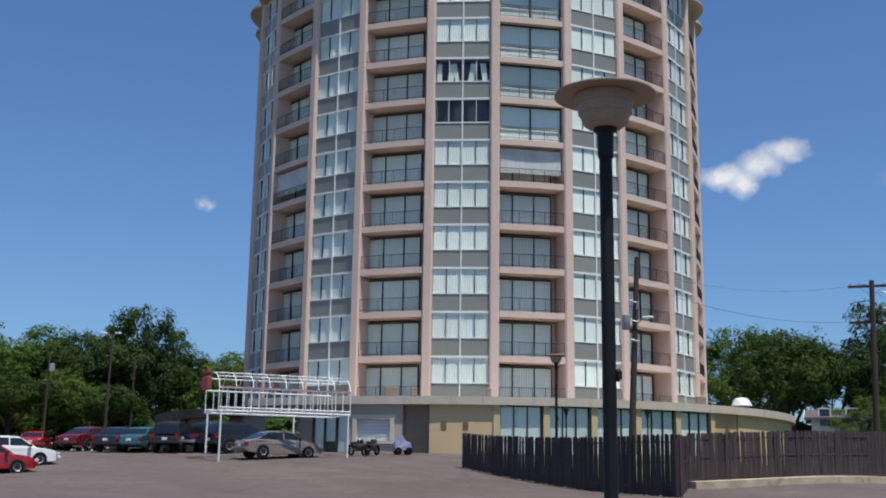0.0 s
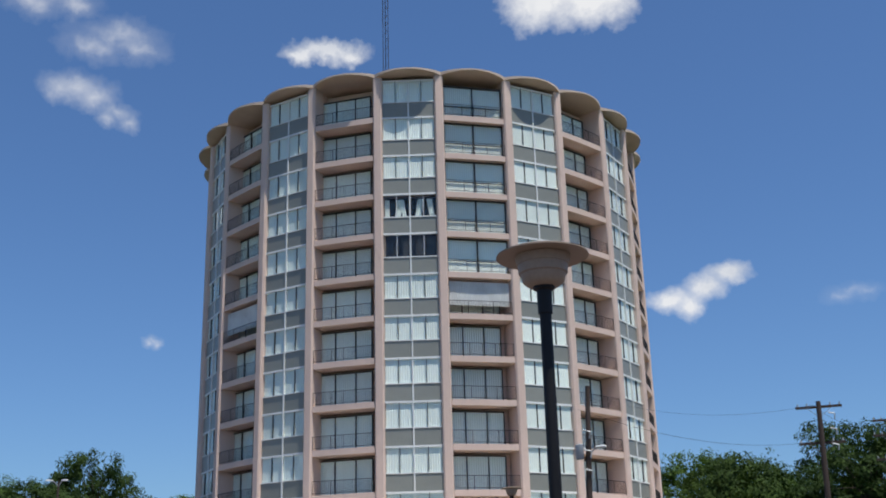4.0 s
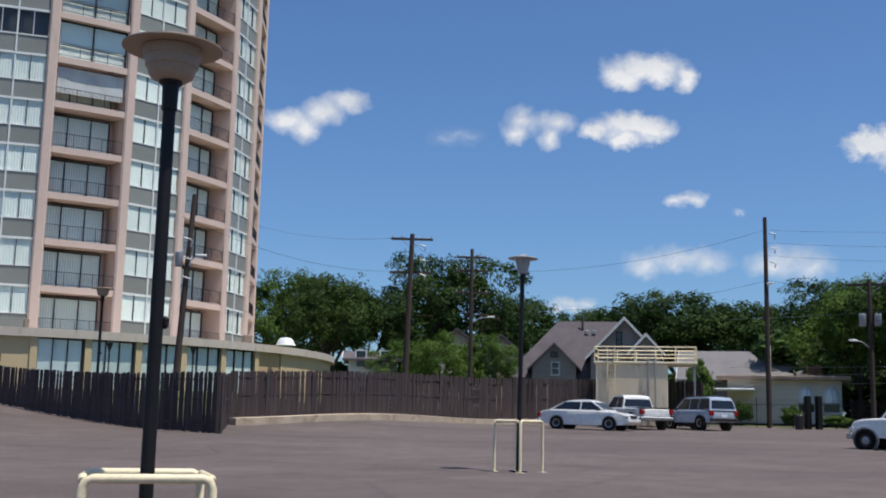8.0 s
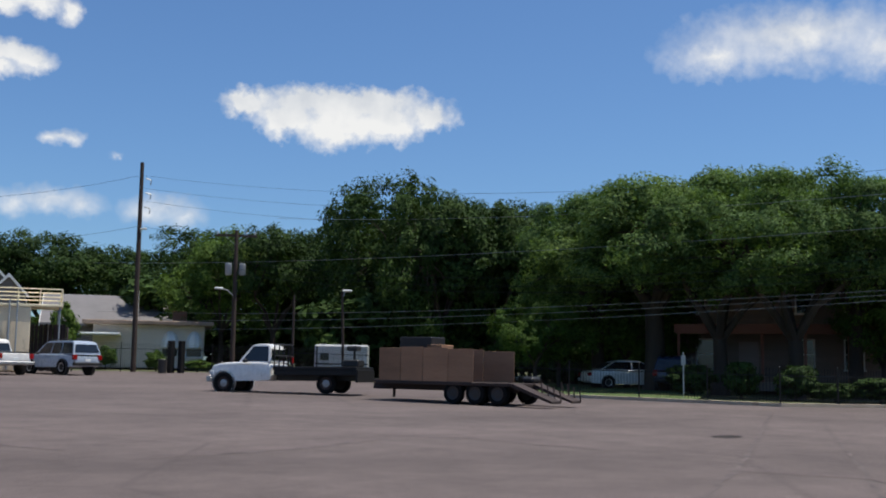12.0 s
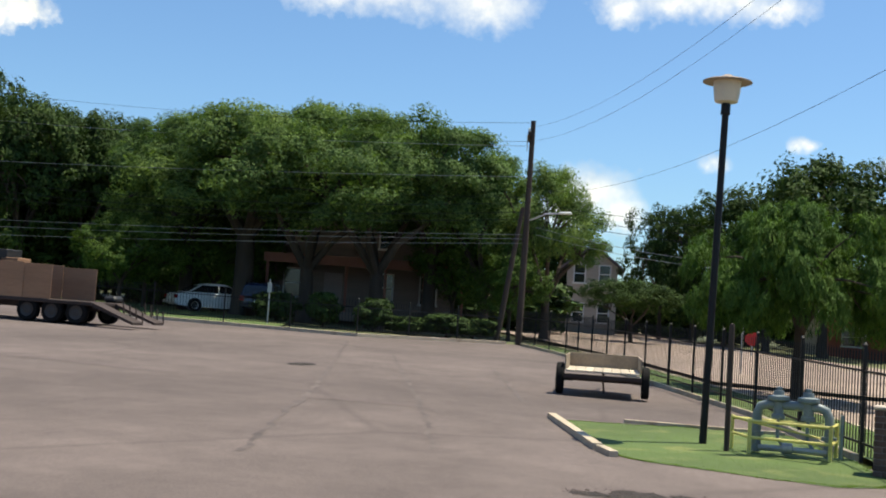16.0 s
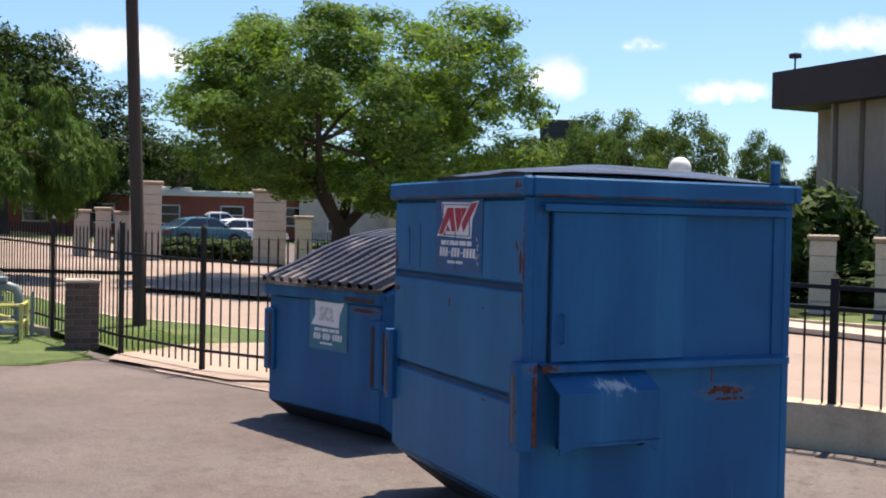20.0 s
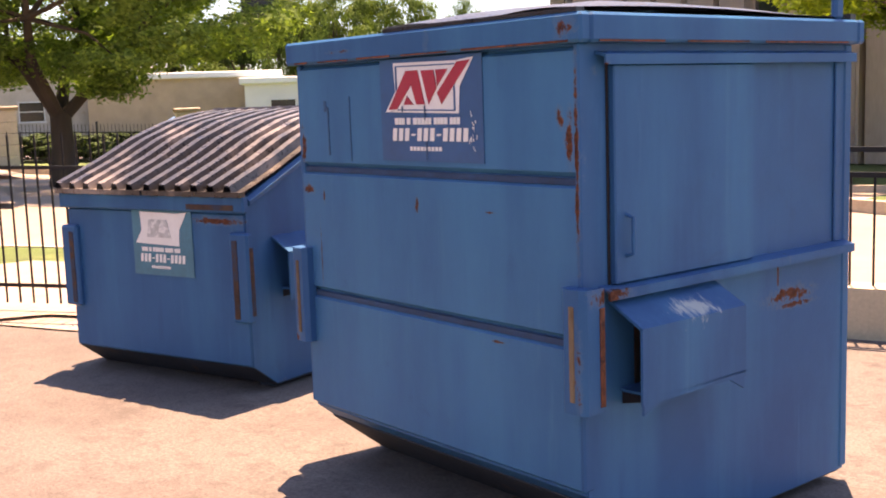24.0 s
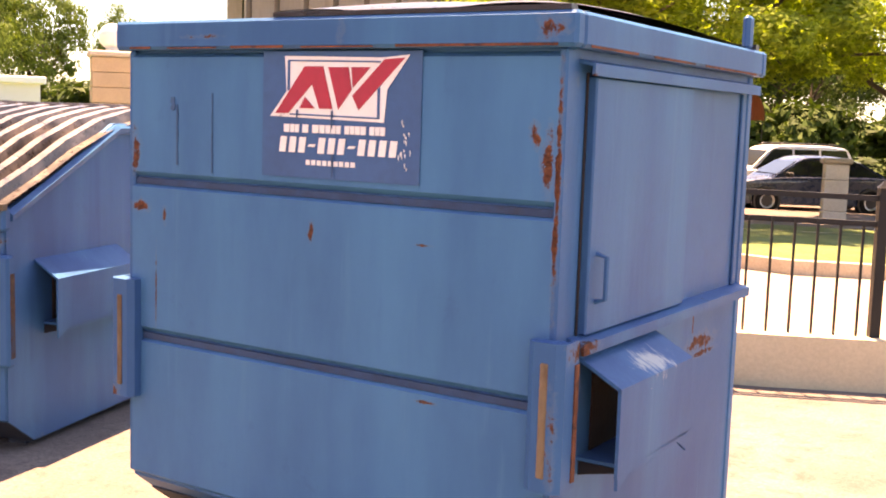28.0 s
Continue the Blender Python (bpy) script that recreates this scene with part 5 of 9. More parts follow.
        part("bare_strip", Shape().soft_box(*sorted((side * (w + 0.012), side * (w - 0.012))), d + 0.066, d + 0.072, 0.64, 0.96, 0.003), BARE, gd, "scraped to bare brown steel")
        part("rust_strip", Shape().box(*sorted((side * (w + 0.054), side * (w + 0.059))), d - 0.028, d - 0.006, 0.62, 0.95), REDRUST, gd)
    r = random.Random(8)
    # rust flakes of uneven outline
    def flake(cx, cz, rx, rz, y, k=9):
        pts = [(cx + rx * math.cos(2 * math.pi * i / k) * r.uniform(0.4, 1.1), cz + rz * math.sin(2 * math.pi * i / k) * r.uniform(0.4, 1.1)) for i in range(k)]
        return flat_poly(pts, y)

    # dark drips run down the panels
    for cx, z0, z1, wd in ((0.60, 1.42, 1.62, 0.006), (0.44, 1.40, 1.66, 0.004), (0.62, 1.60, 1.645, 0.012), (-0.36, 1.60, 1.64, 0.008)):
        k = 6
        pts = [(cx - wd * r.uniform(0.3, 1), z1 - (z1 - z0) * q / k) for q in range(k + 1)] + [(cx + wd * r.uniform(0.3, 1), z0 + (z1 - z0) * q / k) for q in range(k + 1)]
        part("drip_stain", flat_poly(pts, d + 0.0250), DRIP, t)
    sticker(t, -0.08, 1.60, 0.60, 0.385, d + 0.026, STICKER_B, False)
    return t


def slant_bin():
    w, d, h0, h1 = 0.735, 0.68, 1.12, 1.50
    t = thing("dumpster", "low blue steel dumpster with ribbed sloping black lids", "dumpster", pose(8.425, -3.79, gz(8.42, -3.79), 0, 0, 14.8), "dumpsters")
    prof = [(d, 0.165), (d, h0), (-d * 0.3, h1), (-d, h1), (-d, 0.03), (d - 0.19, 0.03)]
    # shade under the sloped front is painted on, skids too
    part("underside", Shape().prism([(d - 0.004, 0.158), (d - 0.19, 0.022), (-d + 0.02, 0.022), (-d + 0.02, 0.028), (d - 0.192, 0.028), (d - 0.012, 0.163)], -w + 0.006, w - 0.006, place=lambda u, v, q: (q, u, v)), UNDERSHADE, t, "underside with its shade put into a near-black colour")
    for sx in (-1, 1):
        part("skid", Shape().soft_box(*sorted((sx * (w - 0.16), sx * (w - 0.06))), -d + 0.04, d - 0.21, -0.01, 0.024, 0.006), UNDERSHADE, t)
    part("body", Shape().prism(prof, -w, w, place=lambda u, v, q: (q, u, v)), BLUE, t)
    part("front_bar", Shape().soft_box(-w - 0.03, w + 0.03, d, d + 0.05, h0 - 0.09, h0 + 0.01, 0.01), BLUE, t)
    part("front_panel", Shape().soft_box(-w + 0.004, w - 0.004, d, d + 0.012, 0.17, h0 - 0.1, 0.004), BLUE, t)
    for sx in (-1, 1):
        s = Shape().tube([(sx * (w + 0.01), d, h0 - 0.03), (sx * (w + 0.01), -d * 0.3, h1 - 0.03), (sx * (w + 0.01), -d, h1 - 0.03)], 0.03, 6)
        part("rim_bar", s, BLUE, t)
        pocket(t, sx, sx * w, -0.22, d - 0.20, 0.555, 0.88, 0.125)
        gd = part("pocket_guard", Shape().soft_box(*sorted((sx * (w - 0.1), sx * (w + 0.04))), d - 0.01, d + 0.045, 0.42, 0.92, 0.012), BLUE, t)
        part("rust_strip", Shape().soft_box(*sorted((sx * (w - 0.035), sx * (w - 0.075))), d + 0.040, d + 0.050, 0.44, 0.88, 0.003), RUSTBROWN, gd)
        part("rust_strip", Shape().soft_box(*sorted((sx * (w + 0.0395), sx * (w + 0.043))), d + 0.0, d + 0.03, 0.46, 0.84, 0.001), RUSTBROWN, gd)
    part("rust_strip", Shape().box(-w + 0.04, -w + 0.40, d + 0.0515, d + 0.054, h0 - 0.075, h0 - 0.045), RUSTBROWN, t)
    for x0, x1 in ((-w - 0.03, -0.01), (0.01, w + 0.03)):
        s = Shape()
        k = 6
        xs = []
        for i in range(k):
            a = x0 + (x1 - x0) * i / k
            b = (x1 - x0) / k
            xs += [(a, 0.012), (a + b * 0.42, 0.012), (a + b * 0.52, 0.062), (a + b * 0.84, 0.066), (a + b * 0.96, 0.012)]
        xs.append((x1, 0.02))
        line = [(d + 0.075, h0), (d * 0.62, h0 + 0.125), (d * 0.25, h0 + 0.235), (-d * 0.2, h0 + 0.335), (-d * 0.62, h1 + 0.005), (-d - 0.03, h1 + 0.03)]
        n = len(xs)
        vs = [(x, y, z + o) for y, z in line for x, o in xs]
        fs = [(j * n + i, j * n + i + 1, (j + 1) * n + i + 1, (j + 1) * n + i) for j in range(len(line) - 1) for i in range(n - 1)]
        s.add(vs, fs).add([(x, y, z - 0.014) for x, y, z in vs], [f[::-1] for f in fs])
        s.box(x0, x1, d + 0.03, d + 0.075, h0 + 0.0, h0 + 0.028)
        lid = part("lid", s, LID_GLINT, t)
        for i in range(k):
            xc = x0 + (x1 - x0) * (i + 0.55) / k
            part("hinge", Shape().soft_box(xc - 0.06, xc + 0.06, -d - 0.06, -d + 0.05, h1 + 0.04, h1 + 0.10, 0.015), LID, lid)
    sticker(t, -0.09, 0.84, 0.49, 0.385, d + 0.018, STICKER_T, True)
    return t


tall_bin()
slant_bin()

# ---- trees ----
def leaf_cloud(seed, lobes, clumps, per, leaf, lobe_r, clump_r, radii=(0.5, 0.5, 0.32), centre=0.66, droop=0.0, low=-0.75):
    """Many small leaves in clumps, the clumps in rounded boughs, the boughs spread over an uneven crown; unit tree, one metre tall and wide."""
    r = np.random.RandomState(seed)
    rad = np.array(radii)
    turn = 2.39996
    c = []
    for i in range(lobes):
        z = 1 - (1 - low) * (i + 0.5) / lobes
        q, a_ = math.sqrt(max(0.0, 1 - z * z)), i * turn + r.uniform(-0.5, 0.5)
        p = np.array((q * math.cos(a_), q * math.sin(a_), z))
        wob = 0.90 + 0.16 * math.sin(2.3 * p[0] + seed) * math.cos(2.1 * p[1] + 2 * seed) + r.uniform(-0.16, 0.10)
        c.append(p * wob * (r.uniform(0.45, 0.7) if i % 4 == 3 else 1.0))
    c = np.array(c)
    out = c / np.linalg.norm(c, axis=1, keepdims=True)
    c = c * (rad - lobe_r * 0.9) + (0, 0, centre)
    size_l = lobe_r * r.uniform(0.7, 1.2, lobes)
    own_l = np.repeat(np.arange(lobes), clumps)
    n_c = lobes * clumps
    d_c = r.normal(size=(n_c, 3)) + out[own_l] * 0.8 + (0, 0, 0.35)
    d_c /= np.linalg.norm(d_c, axis=1, keepdims=True)
    p_c = c[own_l] + d_c * (size_l[own_l] * r.uniform(0.55, 1.05, n_c))[:, None] * (1, 1, 0.72)
    k = n_c * per
    own = np.repeat(np.arange(n_c), per)
    dirs = r.normal(size=(k, 3))
    dirs /= np.linalg.norm(dirs, axis=1, keepdims=True)
    size = clump_r * r.uniform(0.6, 1.2, n_c)[own]
    pos = p_c[own] + dirs * (size * r.uniform(0.2, 1.0, k) ** 0.5)[:, None] * (1, 1, 0.7)
    if droop:
        hang = r.uniform(0, 1, k)
        pos = p_c[own] + dirs * (size * 0.38)[:, None] * (1, 1, 0.3)
        pos[:, 2] -= droop * (0.3 + 0.7 * r.uniform(0, 1, n_c)[own]) * hang
        pos[:, :2] += out[own_l][own][:, :2] * (0.03 * np.sqrt(hang))[:, None]
    nrm = dirs * 0.35 + d_c[own] * 0.75 + r.normal(size=(k, 3)) * 0.42 + (0, 0, 0.35)
    nrm /= np.linalg.norm(nrm, axis=1, keepdims=True)
    t1 = np.cross(nrm, r.normal(size=(k, 3)))
    if droop:
        t1 = np.cross(nrm, np.cross((0, 0, 1.0), nrm) + r.normal(size=(k, 3)) * 0.25)
    t1 /= np.linalg.norm(t1, axis=1, keepdims=True)
    t2 = np.cross(nrm, t1)
    ls = (leaf * r.uniform(0.6, 1.25, k))[:, None]
    long_, wide = (2.2, 0.55) if droop else (1.3, 1.1)
    tri = np.stack([pos - t1 * ls * long_, pos + t2 * ls * wide, pos + t1 * ls * long_], 1).reshape(-1, 3)
    me = bpy.data.meshes.new("crown")
    me.vertices.add(3 * k)
    me.vertices.foreach_set("co", tri.astype(np.float32).ravel())
    me.loops.add(3 * k)
    me.loops.foreach_set("vertex_index", np.arange(3 * k, dtype=np.int32))
    me.polygons.add(k)
    me.polygons.foreach_set("loop_start", np.arange(0, 3 * k, 3, dtype=np.int32))
    me.update(calc_edges=True)
    return me, c


def limbs(seed, ends, trunk_r, fork=0.28, lean=0.0):
    r = random.Random(seed)
    s = Shape()
    f = Vector((lean * 0.15, 0, fork))
    s.tube([(0, 0, -0.02), (0.004, 0, 0.03), (lean * 0.06, 0.004, fork * 0.5), f], [trunk_r * 1.5, trunk_r * 1.1, trunk_r * 0.95, trunk_r * 0.85], 10)
    heads = []
    for k in range(5):
        a = 2 * math.pi * (k + r.random() * 0.6) / 5
        e = f + Vector((math.cos(a) * 0.2, math.sin(a) * 0.2, 0.2 + 0.12 * r.random()))
        mid = f.lerp(e, 0.5) + Vector((r.uniform(-0.03, 0.03), r.uniform(-0.03, 0.03), 0.02))
        s.tube([f - Vector((0, 0, 0.02)), mid, e], [trunk_r * 0.6, trunk_r * 0.45, trunk_r * 0.3], 7)
        heads.append(e)
    for p in ends[:: max(1, len(ends) // 26)]:
        p = Vector(p)
        h = min(heads, key=lambda q: (q - p).length)
        mid = h.lerp(p, 0.5) + Vector((r.uniform(-0.03, 0.03), r.uniform(-0.03, 0.03), r.uniform(0.0, 0.03)))
        s.tube([h, mid, p], [trunk_r * 0.28, trunk_r * 0.17, trunk_r * 0.05], 5)
    return s


TREE_KINDS = {}


def tree_kind(name, mat, seed, lobes, clumps, per, leaf, lobe_r, clump_r, trunk_r=0.022, fork=0.26, **kw):
    me, c = leaf_cloud(seed, lobes, clumps, per, leaf, lobe_r, clump_r, **kw)
    me.materials.append(mat)
    tr = limbs(seed, [tuple(p) for p in c], trunk_r, fork).mesh("trunk", BARK, True)
    TREE_KINDS[name] = (tr, me)


tree_kind("broad_a", LEAF_FAR, 1, 34, 15, 38, 0.0105, 0.155, 0.062)
tree_kind("broad_b", LEAF_FAR, 2, 32, 16, 38, 0.0105, 0.165, 0.060, radii=(0.5, 0.46, 0.36), centre=0.60)
tree_kind("tall_a", LEAF_FAR, 3, 40, 14, 36, 0.0102, 0.15, 0.058, radii=(0.46, 0.46, 0.47), centre=0.53, low=-0.95)
tree_kind("light_a", LEAF_LIGHT, 4, 34, 15, 38, 0.0105, 0.16, 0.062, radii=(0.5, 0.5, 0.41), centre=0.58, low=-0.9)
tree_kind("dense", LEAF_FAR, 6, 44, 13, 36, 0.0105, 0.14, 0.058, radii=(0.48, 0.48, 0.46), centre=0.52, low=-1.0)
tree_kind("live_oak", LEAF_OAK, 7, 48, 24, 56, 0.0064, 0.130, 0.048, radii=(0.53, 0.53, 0.37), centre=0.63, trunk_r=0.035, fork=0.34)
tree_kind("live_oak_b", LEAF_OAK, 11, 44, 26, 56, 0.0064, 0.140, 0.048, radii=(0.53, 0.51, 0.38), centre=0.61, trunk_r=0.04, fork=0.36)
tree_kind("street_oak_b", LEAF_YELLOW, 19, 52, 26, 60, 0.0066, 0.115, 0.046, radii=(0.51, 0.51, 0.34), centre=0.67, trunk_r=0.027, fork=0.3, low=-0.75)
tree_kind("street_oak", LEAF_STREET, 9, 78, 26, 62, 0.0060, 0.108, 0.042, radii=(0.52, 0.52, 0.41), centre=0.60, trunk_r=0.027, fork=0.22, low=-0.95)
tree_kind("willow", LEAF_WILLOW, 10, 64, 30, 56, 0.0086, 0.115, 0.055, radii=(0.54, 0.54, 0.50), centre=0.52, droop=0.12, low=-0.35, trunk_r=0.03, fork=0.34)
tree_kind("open_oak", LEAF_OAK, 15, 30, 22, 60, 0.0064, 0.120, 0.050, radii=(0.56, 0.52, 0.37), centre=0.62, trunk_r=0.03, fork=0.24)
tree_kind("bush", LEAF_LIGHT, 12, 16, 14, 28, 0.034, 0.20, 0.11, radii=(0.46, 0.46, 0.46), centre=0.5, low=-1.0, trunk_r=0.02, fork=0.2)
tree_kind("hedge", LEAF_FAR, 13, 16, 12, 24, 0.044, 0.20, 0.11, radii=(0.48, 0.48, 0.48), centre=0.48, low=-1.0, trunk_r=0.02, fork=0.2)
tree_kind("hedge_b", LEAF_FAR, 14, 15, 12, 24, 0.044, 0.21, 0.12, radii=(0.50, 0.46, 0.49), centre=0.46, low=-1.0, trunk_r=0.02, fork=0.2)


def tree(kind, x, y, h, w, turn, label, group="", name="tree", sink=0.0):
    t = thing(name, label, "tree" if name == "tree" else "bush", Matrix.Translation((x, y, gz(x, y) - 0.05 - sink)) @ Matrix.Rotation(radians(turn), 4, "Z") @ Matrix.Diagonal((w, w, h, 1)), group)
    tr, cr = TREE_KINDS[kind]
    link("trunk", tr, t)
    link("crown", cr, t)
    return t


def polar(az, d):
    return d * math.sin(radians(az)), d * math.cos(radians(az))


# the treetops against the sky: azimuth and height in degrees
SKYLINE = ((14, 6.5), (16.3, 8.3), (18.6, 7.9), (20.2, 5.9), (22, 8.7), (24.8, 9.1), (27.1, 6.9), (29.1, 5.3), (32.4, 6.3), (35, 7), (37.6, 6.4), (40.5, 6.2), (42.3, 7.4), (47.3, 7.7), (49.6, 7.4), (50.5, 9.5), (52.5, 10.6),
           (56.2, 10.2), (58.7, 8.9), (61, 8.5), (64.5, 10), (67.4, 10.6), (74.8, 10.8), (76.8, 9), (80.9, 9), (82.7, 7.2), (84.3, 4.6), (85.8, 4.0), (87.2, 6.9), (89.2, 7), (90.5, 5.3), (91.5, 7), (94.8, 8.7), (97.8, 8.1), (99.6, 6.3),
           (101.5, 4.4), (104, 3.3), (121, 3.6), (123, 6), (128.7, 6.3), (131.4, 4), (132.5, 5.2), (136, 4.4))


def reach(az, d, h):
    """Height of a tall tree whose top stands at the skyline; low ones keep theirs."""
    if az < SKYLINE[0][0] or az > SKYLINE[-1][0]:
        return h
    el = next(e0 + (e1 - e0) * (az - a0) / (a1 - a0) for (a0, e0), (a1, e1) in zip(SKYLINE, SKYLINE[1:]) if a0 <= az <= a1)
    x, y = polar(az, d)
    top = (1.62 + d * math.tan(radians(el)) - gz(x, y)) / 0.96
    return top if h > 0.72 * top else h


WOOD = "broad dark-green tree of the woodland behind the lot"
# azimuth from +y, distance, height, width, kind
for az, d, h, w, kind in (
        (-21.5, 118, 13, 16, "broad_b"), (-19.2, 125, 15, 15, "light_a"), (-17.3, 120, 14, 14, "broad_a"), (-15.0, 122, 18.3, 11, "dense"), (-13.4, 126, 15.5, 12, "tall_a"), (-11.6, 128, 13, 12, "broad_b"), (-10.0, 120, 12, 13, "light_a"),
        (-23.5, 110, 15, 15, "light_a"), (-26.5, 105, 14, 16, "broad_a"), (-30, 100, 15, 16, "broad_b"), (-34, 96, 14, 16, "tall_a"), (-18.4, 104, 8, 9, "light_a"), (-20.6, 98, 7, 9, "broad_a"), (-16.2, 102, 7, 8, "broad_b"),
        (15.6, 128, 15, 14, "light_a"), (17.7, 112, 16, 13.5, "broad_b"), (19.6, 122, 13, 12, "broad_a"), (24.6, 118, 19, 16, "dense"), (22.4, 126, 15, 14, "tall_a"), (27.6, 132, 13, 13, "broad_a"), (29.8, 140, 12, 14, "broad_b"),
        (23.4, 86, 7.0, 5.6, "light_a"), (25.8, 88, 7.0, 5.6, "light_a"), (21.2, 90, 6.4, 6, "light_a"),
        (33.4, 138, 15, 18, "broad_b"), (35.6, 134, 14.5, 19, "broad_a"), (38.2, 136, 14, 20, "broad_b"), (40.6, 128, 14.5, 18, "tall_a"), (31.5, 146, 14, 16, "broad_a")):
    x, y = polar(az, d)
    tree(kind, x, y, reach(az, d, h) if az > 0 else h * 0.97, w, 37 * az + d, WOOD, "woodland trees")
for az, d, h, w, kind in (
        (42.8, 104, 14.2, 14, "tall_a"), (45.0, 98, 14.8, 15, "broad_b"), (47.2, 94, 14, 13, "dense"), (49.4, 96, 13.6, 13, "tall_a"), (44.0, 84, 11, 10, "light_a"), (46.6, 82, 10, 10, "broad_a"), (50.8, 90, 13.6, 12, "tall_a"),
        (52.4, 78, 13.8, 11, "tall_a"), (54.4, 74, 13.4, 13, "dense"), (56.8, 72, 13.4, 13, "broad_b"), (58.6, 76, 12.4, 12, "tall_a"), (60.6, 80, 10, 12, "light_a"), (62.4, 76, 10, 13, "broad_a"), (55.2, 68, 10, 9, "dense"), (58.0, 69, 9, 8, "broad_a"),
        (64.0, 82, 10.5, 14, "dense"), (61.6, 70, 8, 8, "dense"), (66.5, 84, 13, 16, "dense"), (69.5, 86, 13, 16, "broad_a"), (72.5, 86, 12.5, 15, "dense"), (75.5, 88, 12, 15, "tall_a"), (78.5, 90, 10.5, 14, "dense"),
        (87.4, 80, 11, 6.5, "dense"), (89.0, 78, 11, 6.5, "dense"), (90.6, 84, 9, 7, "dense"), (84.9, 96, 5, 9, "light_a"), (81.4, 92, 9, 9, "broad_a"), (86.0, 64, 4, 6, "broad_a"), (88.6, 98, 6, 8, "broad_a"),
        (92.6, 74, 10, 11, "broad_a"), (99.2, 76, 10, 13, "tall_a"), (101.8, 82, 9.5, 13, "broad_a"), (104.5, 96, 9, 15, "broad_b"), (107.5, 110, 10, 16, "broad_a"), (111, 120, 11, 18, "broad_b"), (115, 125, 12, 18, "broad_a"),
        (119, 128, 11, 18, "light_a"), (124.2, 84, 10.5, 7, "light_a"), (126.4, 82, 11, 7.5, "light_a"), (128.9, 84, 10.5, 7.5, "light_a"), (132.7, 90, 9.5, 5, "light_a"), (122, 110, 9, 14, "broad_a"), (137, 100, 10, 14, "broad_b")):
    x, y = polar(az, d)
    tree(kind, x, y, reach(az, d, h), w, 53 * az + d, WOOD, "woodland trees")
# undergrowth that closes the woodland to the ground
rg = random.Random(21)
for az0, az1, d, h in ((-36, -9, 112, 6.5), (15, 42, 118, 6.0), (41, 53, 92, 7), (51, 64, 72, 6), (51, 64, 84, 8), (62, 80, 70, 5.5), (62, 82, 90, 8), (81, 92, 88, 5.5), (91, 120, 100, 6), (120, 180, 100, 6)):
    a = az0
    while a < az1:
        w_ = rg.uniform(7, 10)
        x, y = polar(a, d + rg.uniform(-3, 3))
        tree(rg.choice(("hedge", "hedge_b")), x, y, h * rg.uniform(0.8, 1.25), w_, rg.uniform(0, 360), "dense dark undergrowth at the foot of the woods", "undergrowth of the woods", "bush", 0.5)
        a += math.degrees(w_ * 0.62 / d)
for az, d, h, w in ((76.8, 57, 6.2, 5.5), (78.6, 60, 6.6, 6), (64.6, 61, 6.4, 6.5), (61.2, 58, 5.0, 5), (66.4, 60, 5.4, 4.2), (60.0, 56, 5.0, 5), (79.8, 53, 5.0, 4.4)):
    tree("light_a", *polar(az, d), h, w, 77 * az, "young light-green tree between the oaks", "young trees between the oaks")
OAKS = "wide live oak with dark crown and heavy limbs"
for az, d, h, w, kind in ((63.2, 60, 8.8, 10, "live_oak"), (66.0, 57, 10.4, 13, "live_oak_b"), (69.2, 55, 10.4, 12, "open_oak"), (72.8, 54, 10.8, 12, "open_oak"), (70.9, 70, 11.6, 13, "live_oak_b"), (75.6, 56, 11.0, 10, "live_oak"), (78.4, 55, 9.4, 9, "open_oak"), (81.6, 56, 10.0, 7.5, "open_oak")):
    x, y = polar(az, d)
    tree(kind, x, y, reach(az, d, h), w, 91 * az, OAKS, "live oaks before the house")
for az, d, h, w in ((156.0, 60, 9.0, 10), (159.6, 64, 9.5, 11), (163.5, 62, 9.0, 10)):
    tree("broad_a", *polar(az, d), h, w, 31 * az, "leafy tree behind the row of cars", "trees beyond the street")
for az in (155.5, 158.5, 161.5, 164.5):
    tree("hedge_b", *polar(az, 54), 4.6, 4.5, 57 * az, "tall dark hedge behind the row of cars", "hedges beyond the street", "bush")
tree("broad_b", *polar(95.3, 72), 14.2, 13, 40, "tall domed dark-green tree behind the willow", "woodland trees")
tree("willow", *polar(94.4, 27.5), 4.95, 4.9, 20, "round drooping willow with fine green leaves")
tree("street_oak", *polar(111.6, 27.5), 7.15, 9.7, 70, "spreading street oak with sunlit green leaves")
tree("street_oak_b", 6.4, -28.0, 6.6, 8.5, 40, "street oak with yellowish leaves beyond the street")
tree("street_oak_b", 11.0, -21.9, 6.4, 9.5, 150, "street oak with yellowish leaves beyond the street")
tree("street_oak", *polar(178.5, 27.0), 7.5, 9, 250, "street oak with yellowish leaves beyond the street")
tree("broad_a", *polar(150, 75), 10, 14, 0, WOOD, "woodland trees")
tree("broad_b", *polar(165, 85), 10, 16, 0, WOOD, "woodland trees")
tree("light_a", *polar(178, 80), 10, 16, 0, WOOD, "woodland trees")

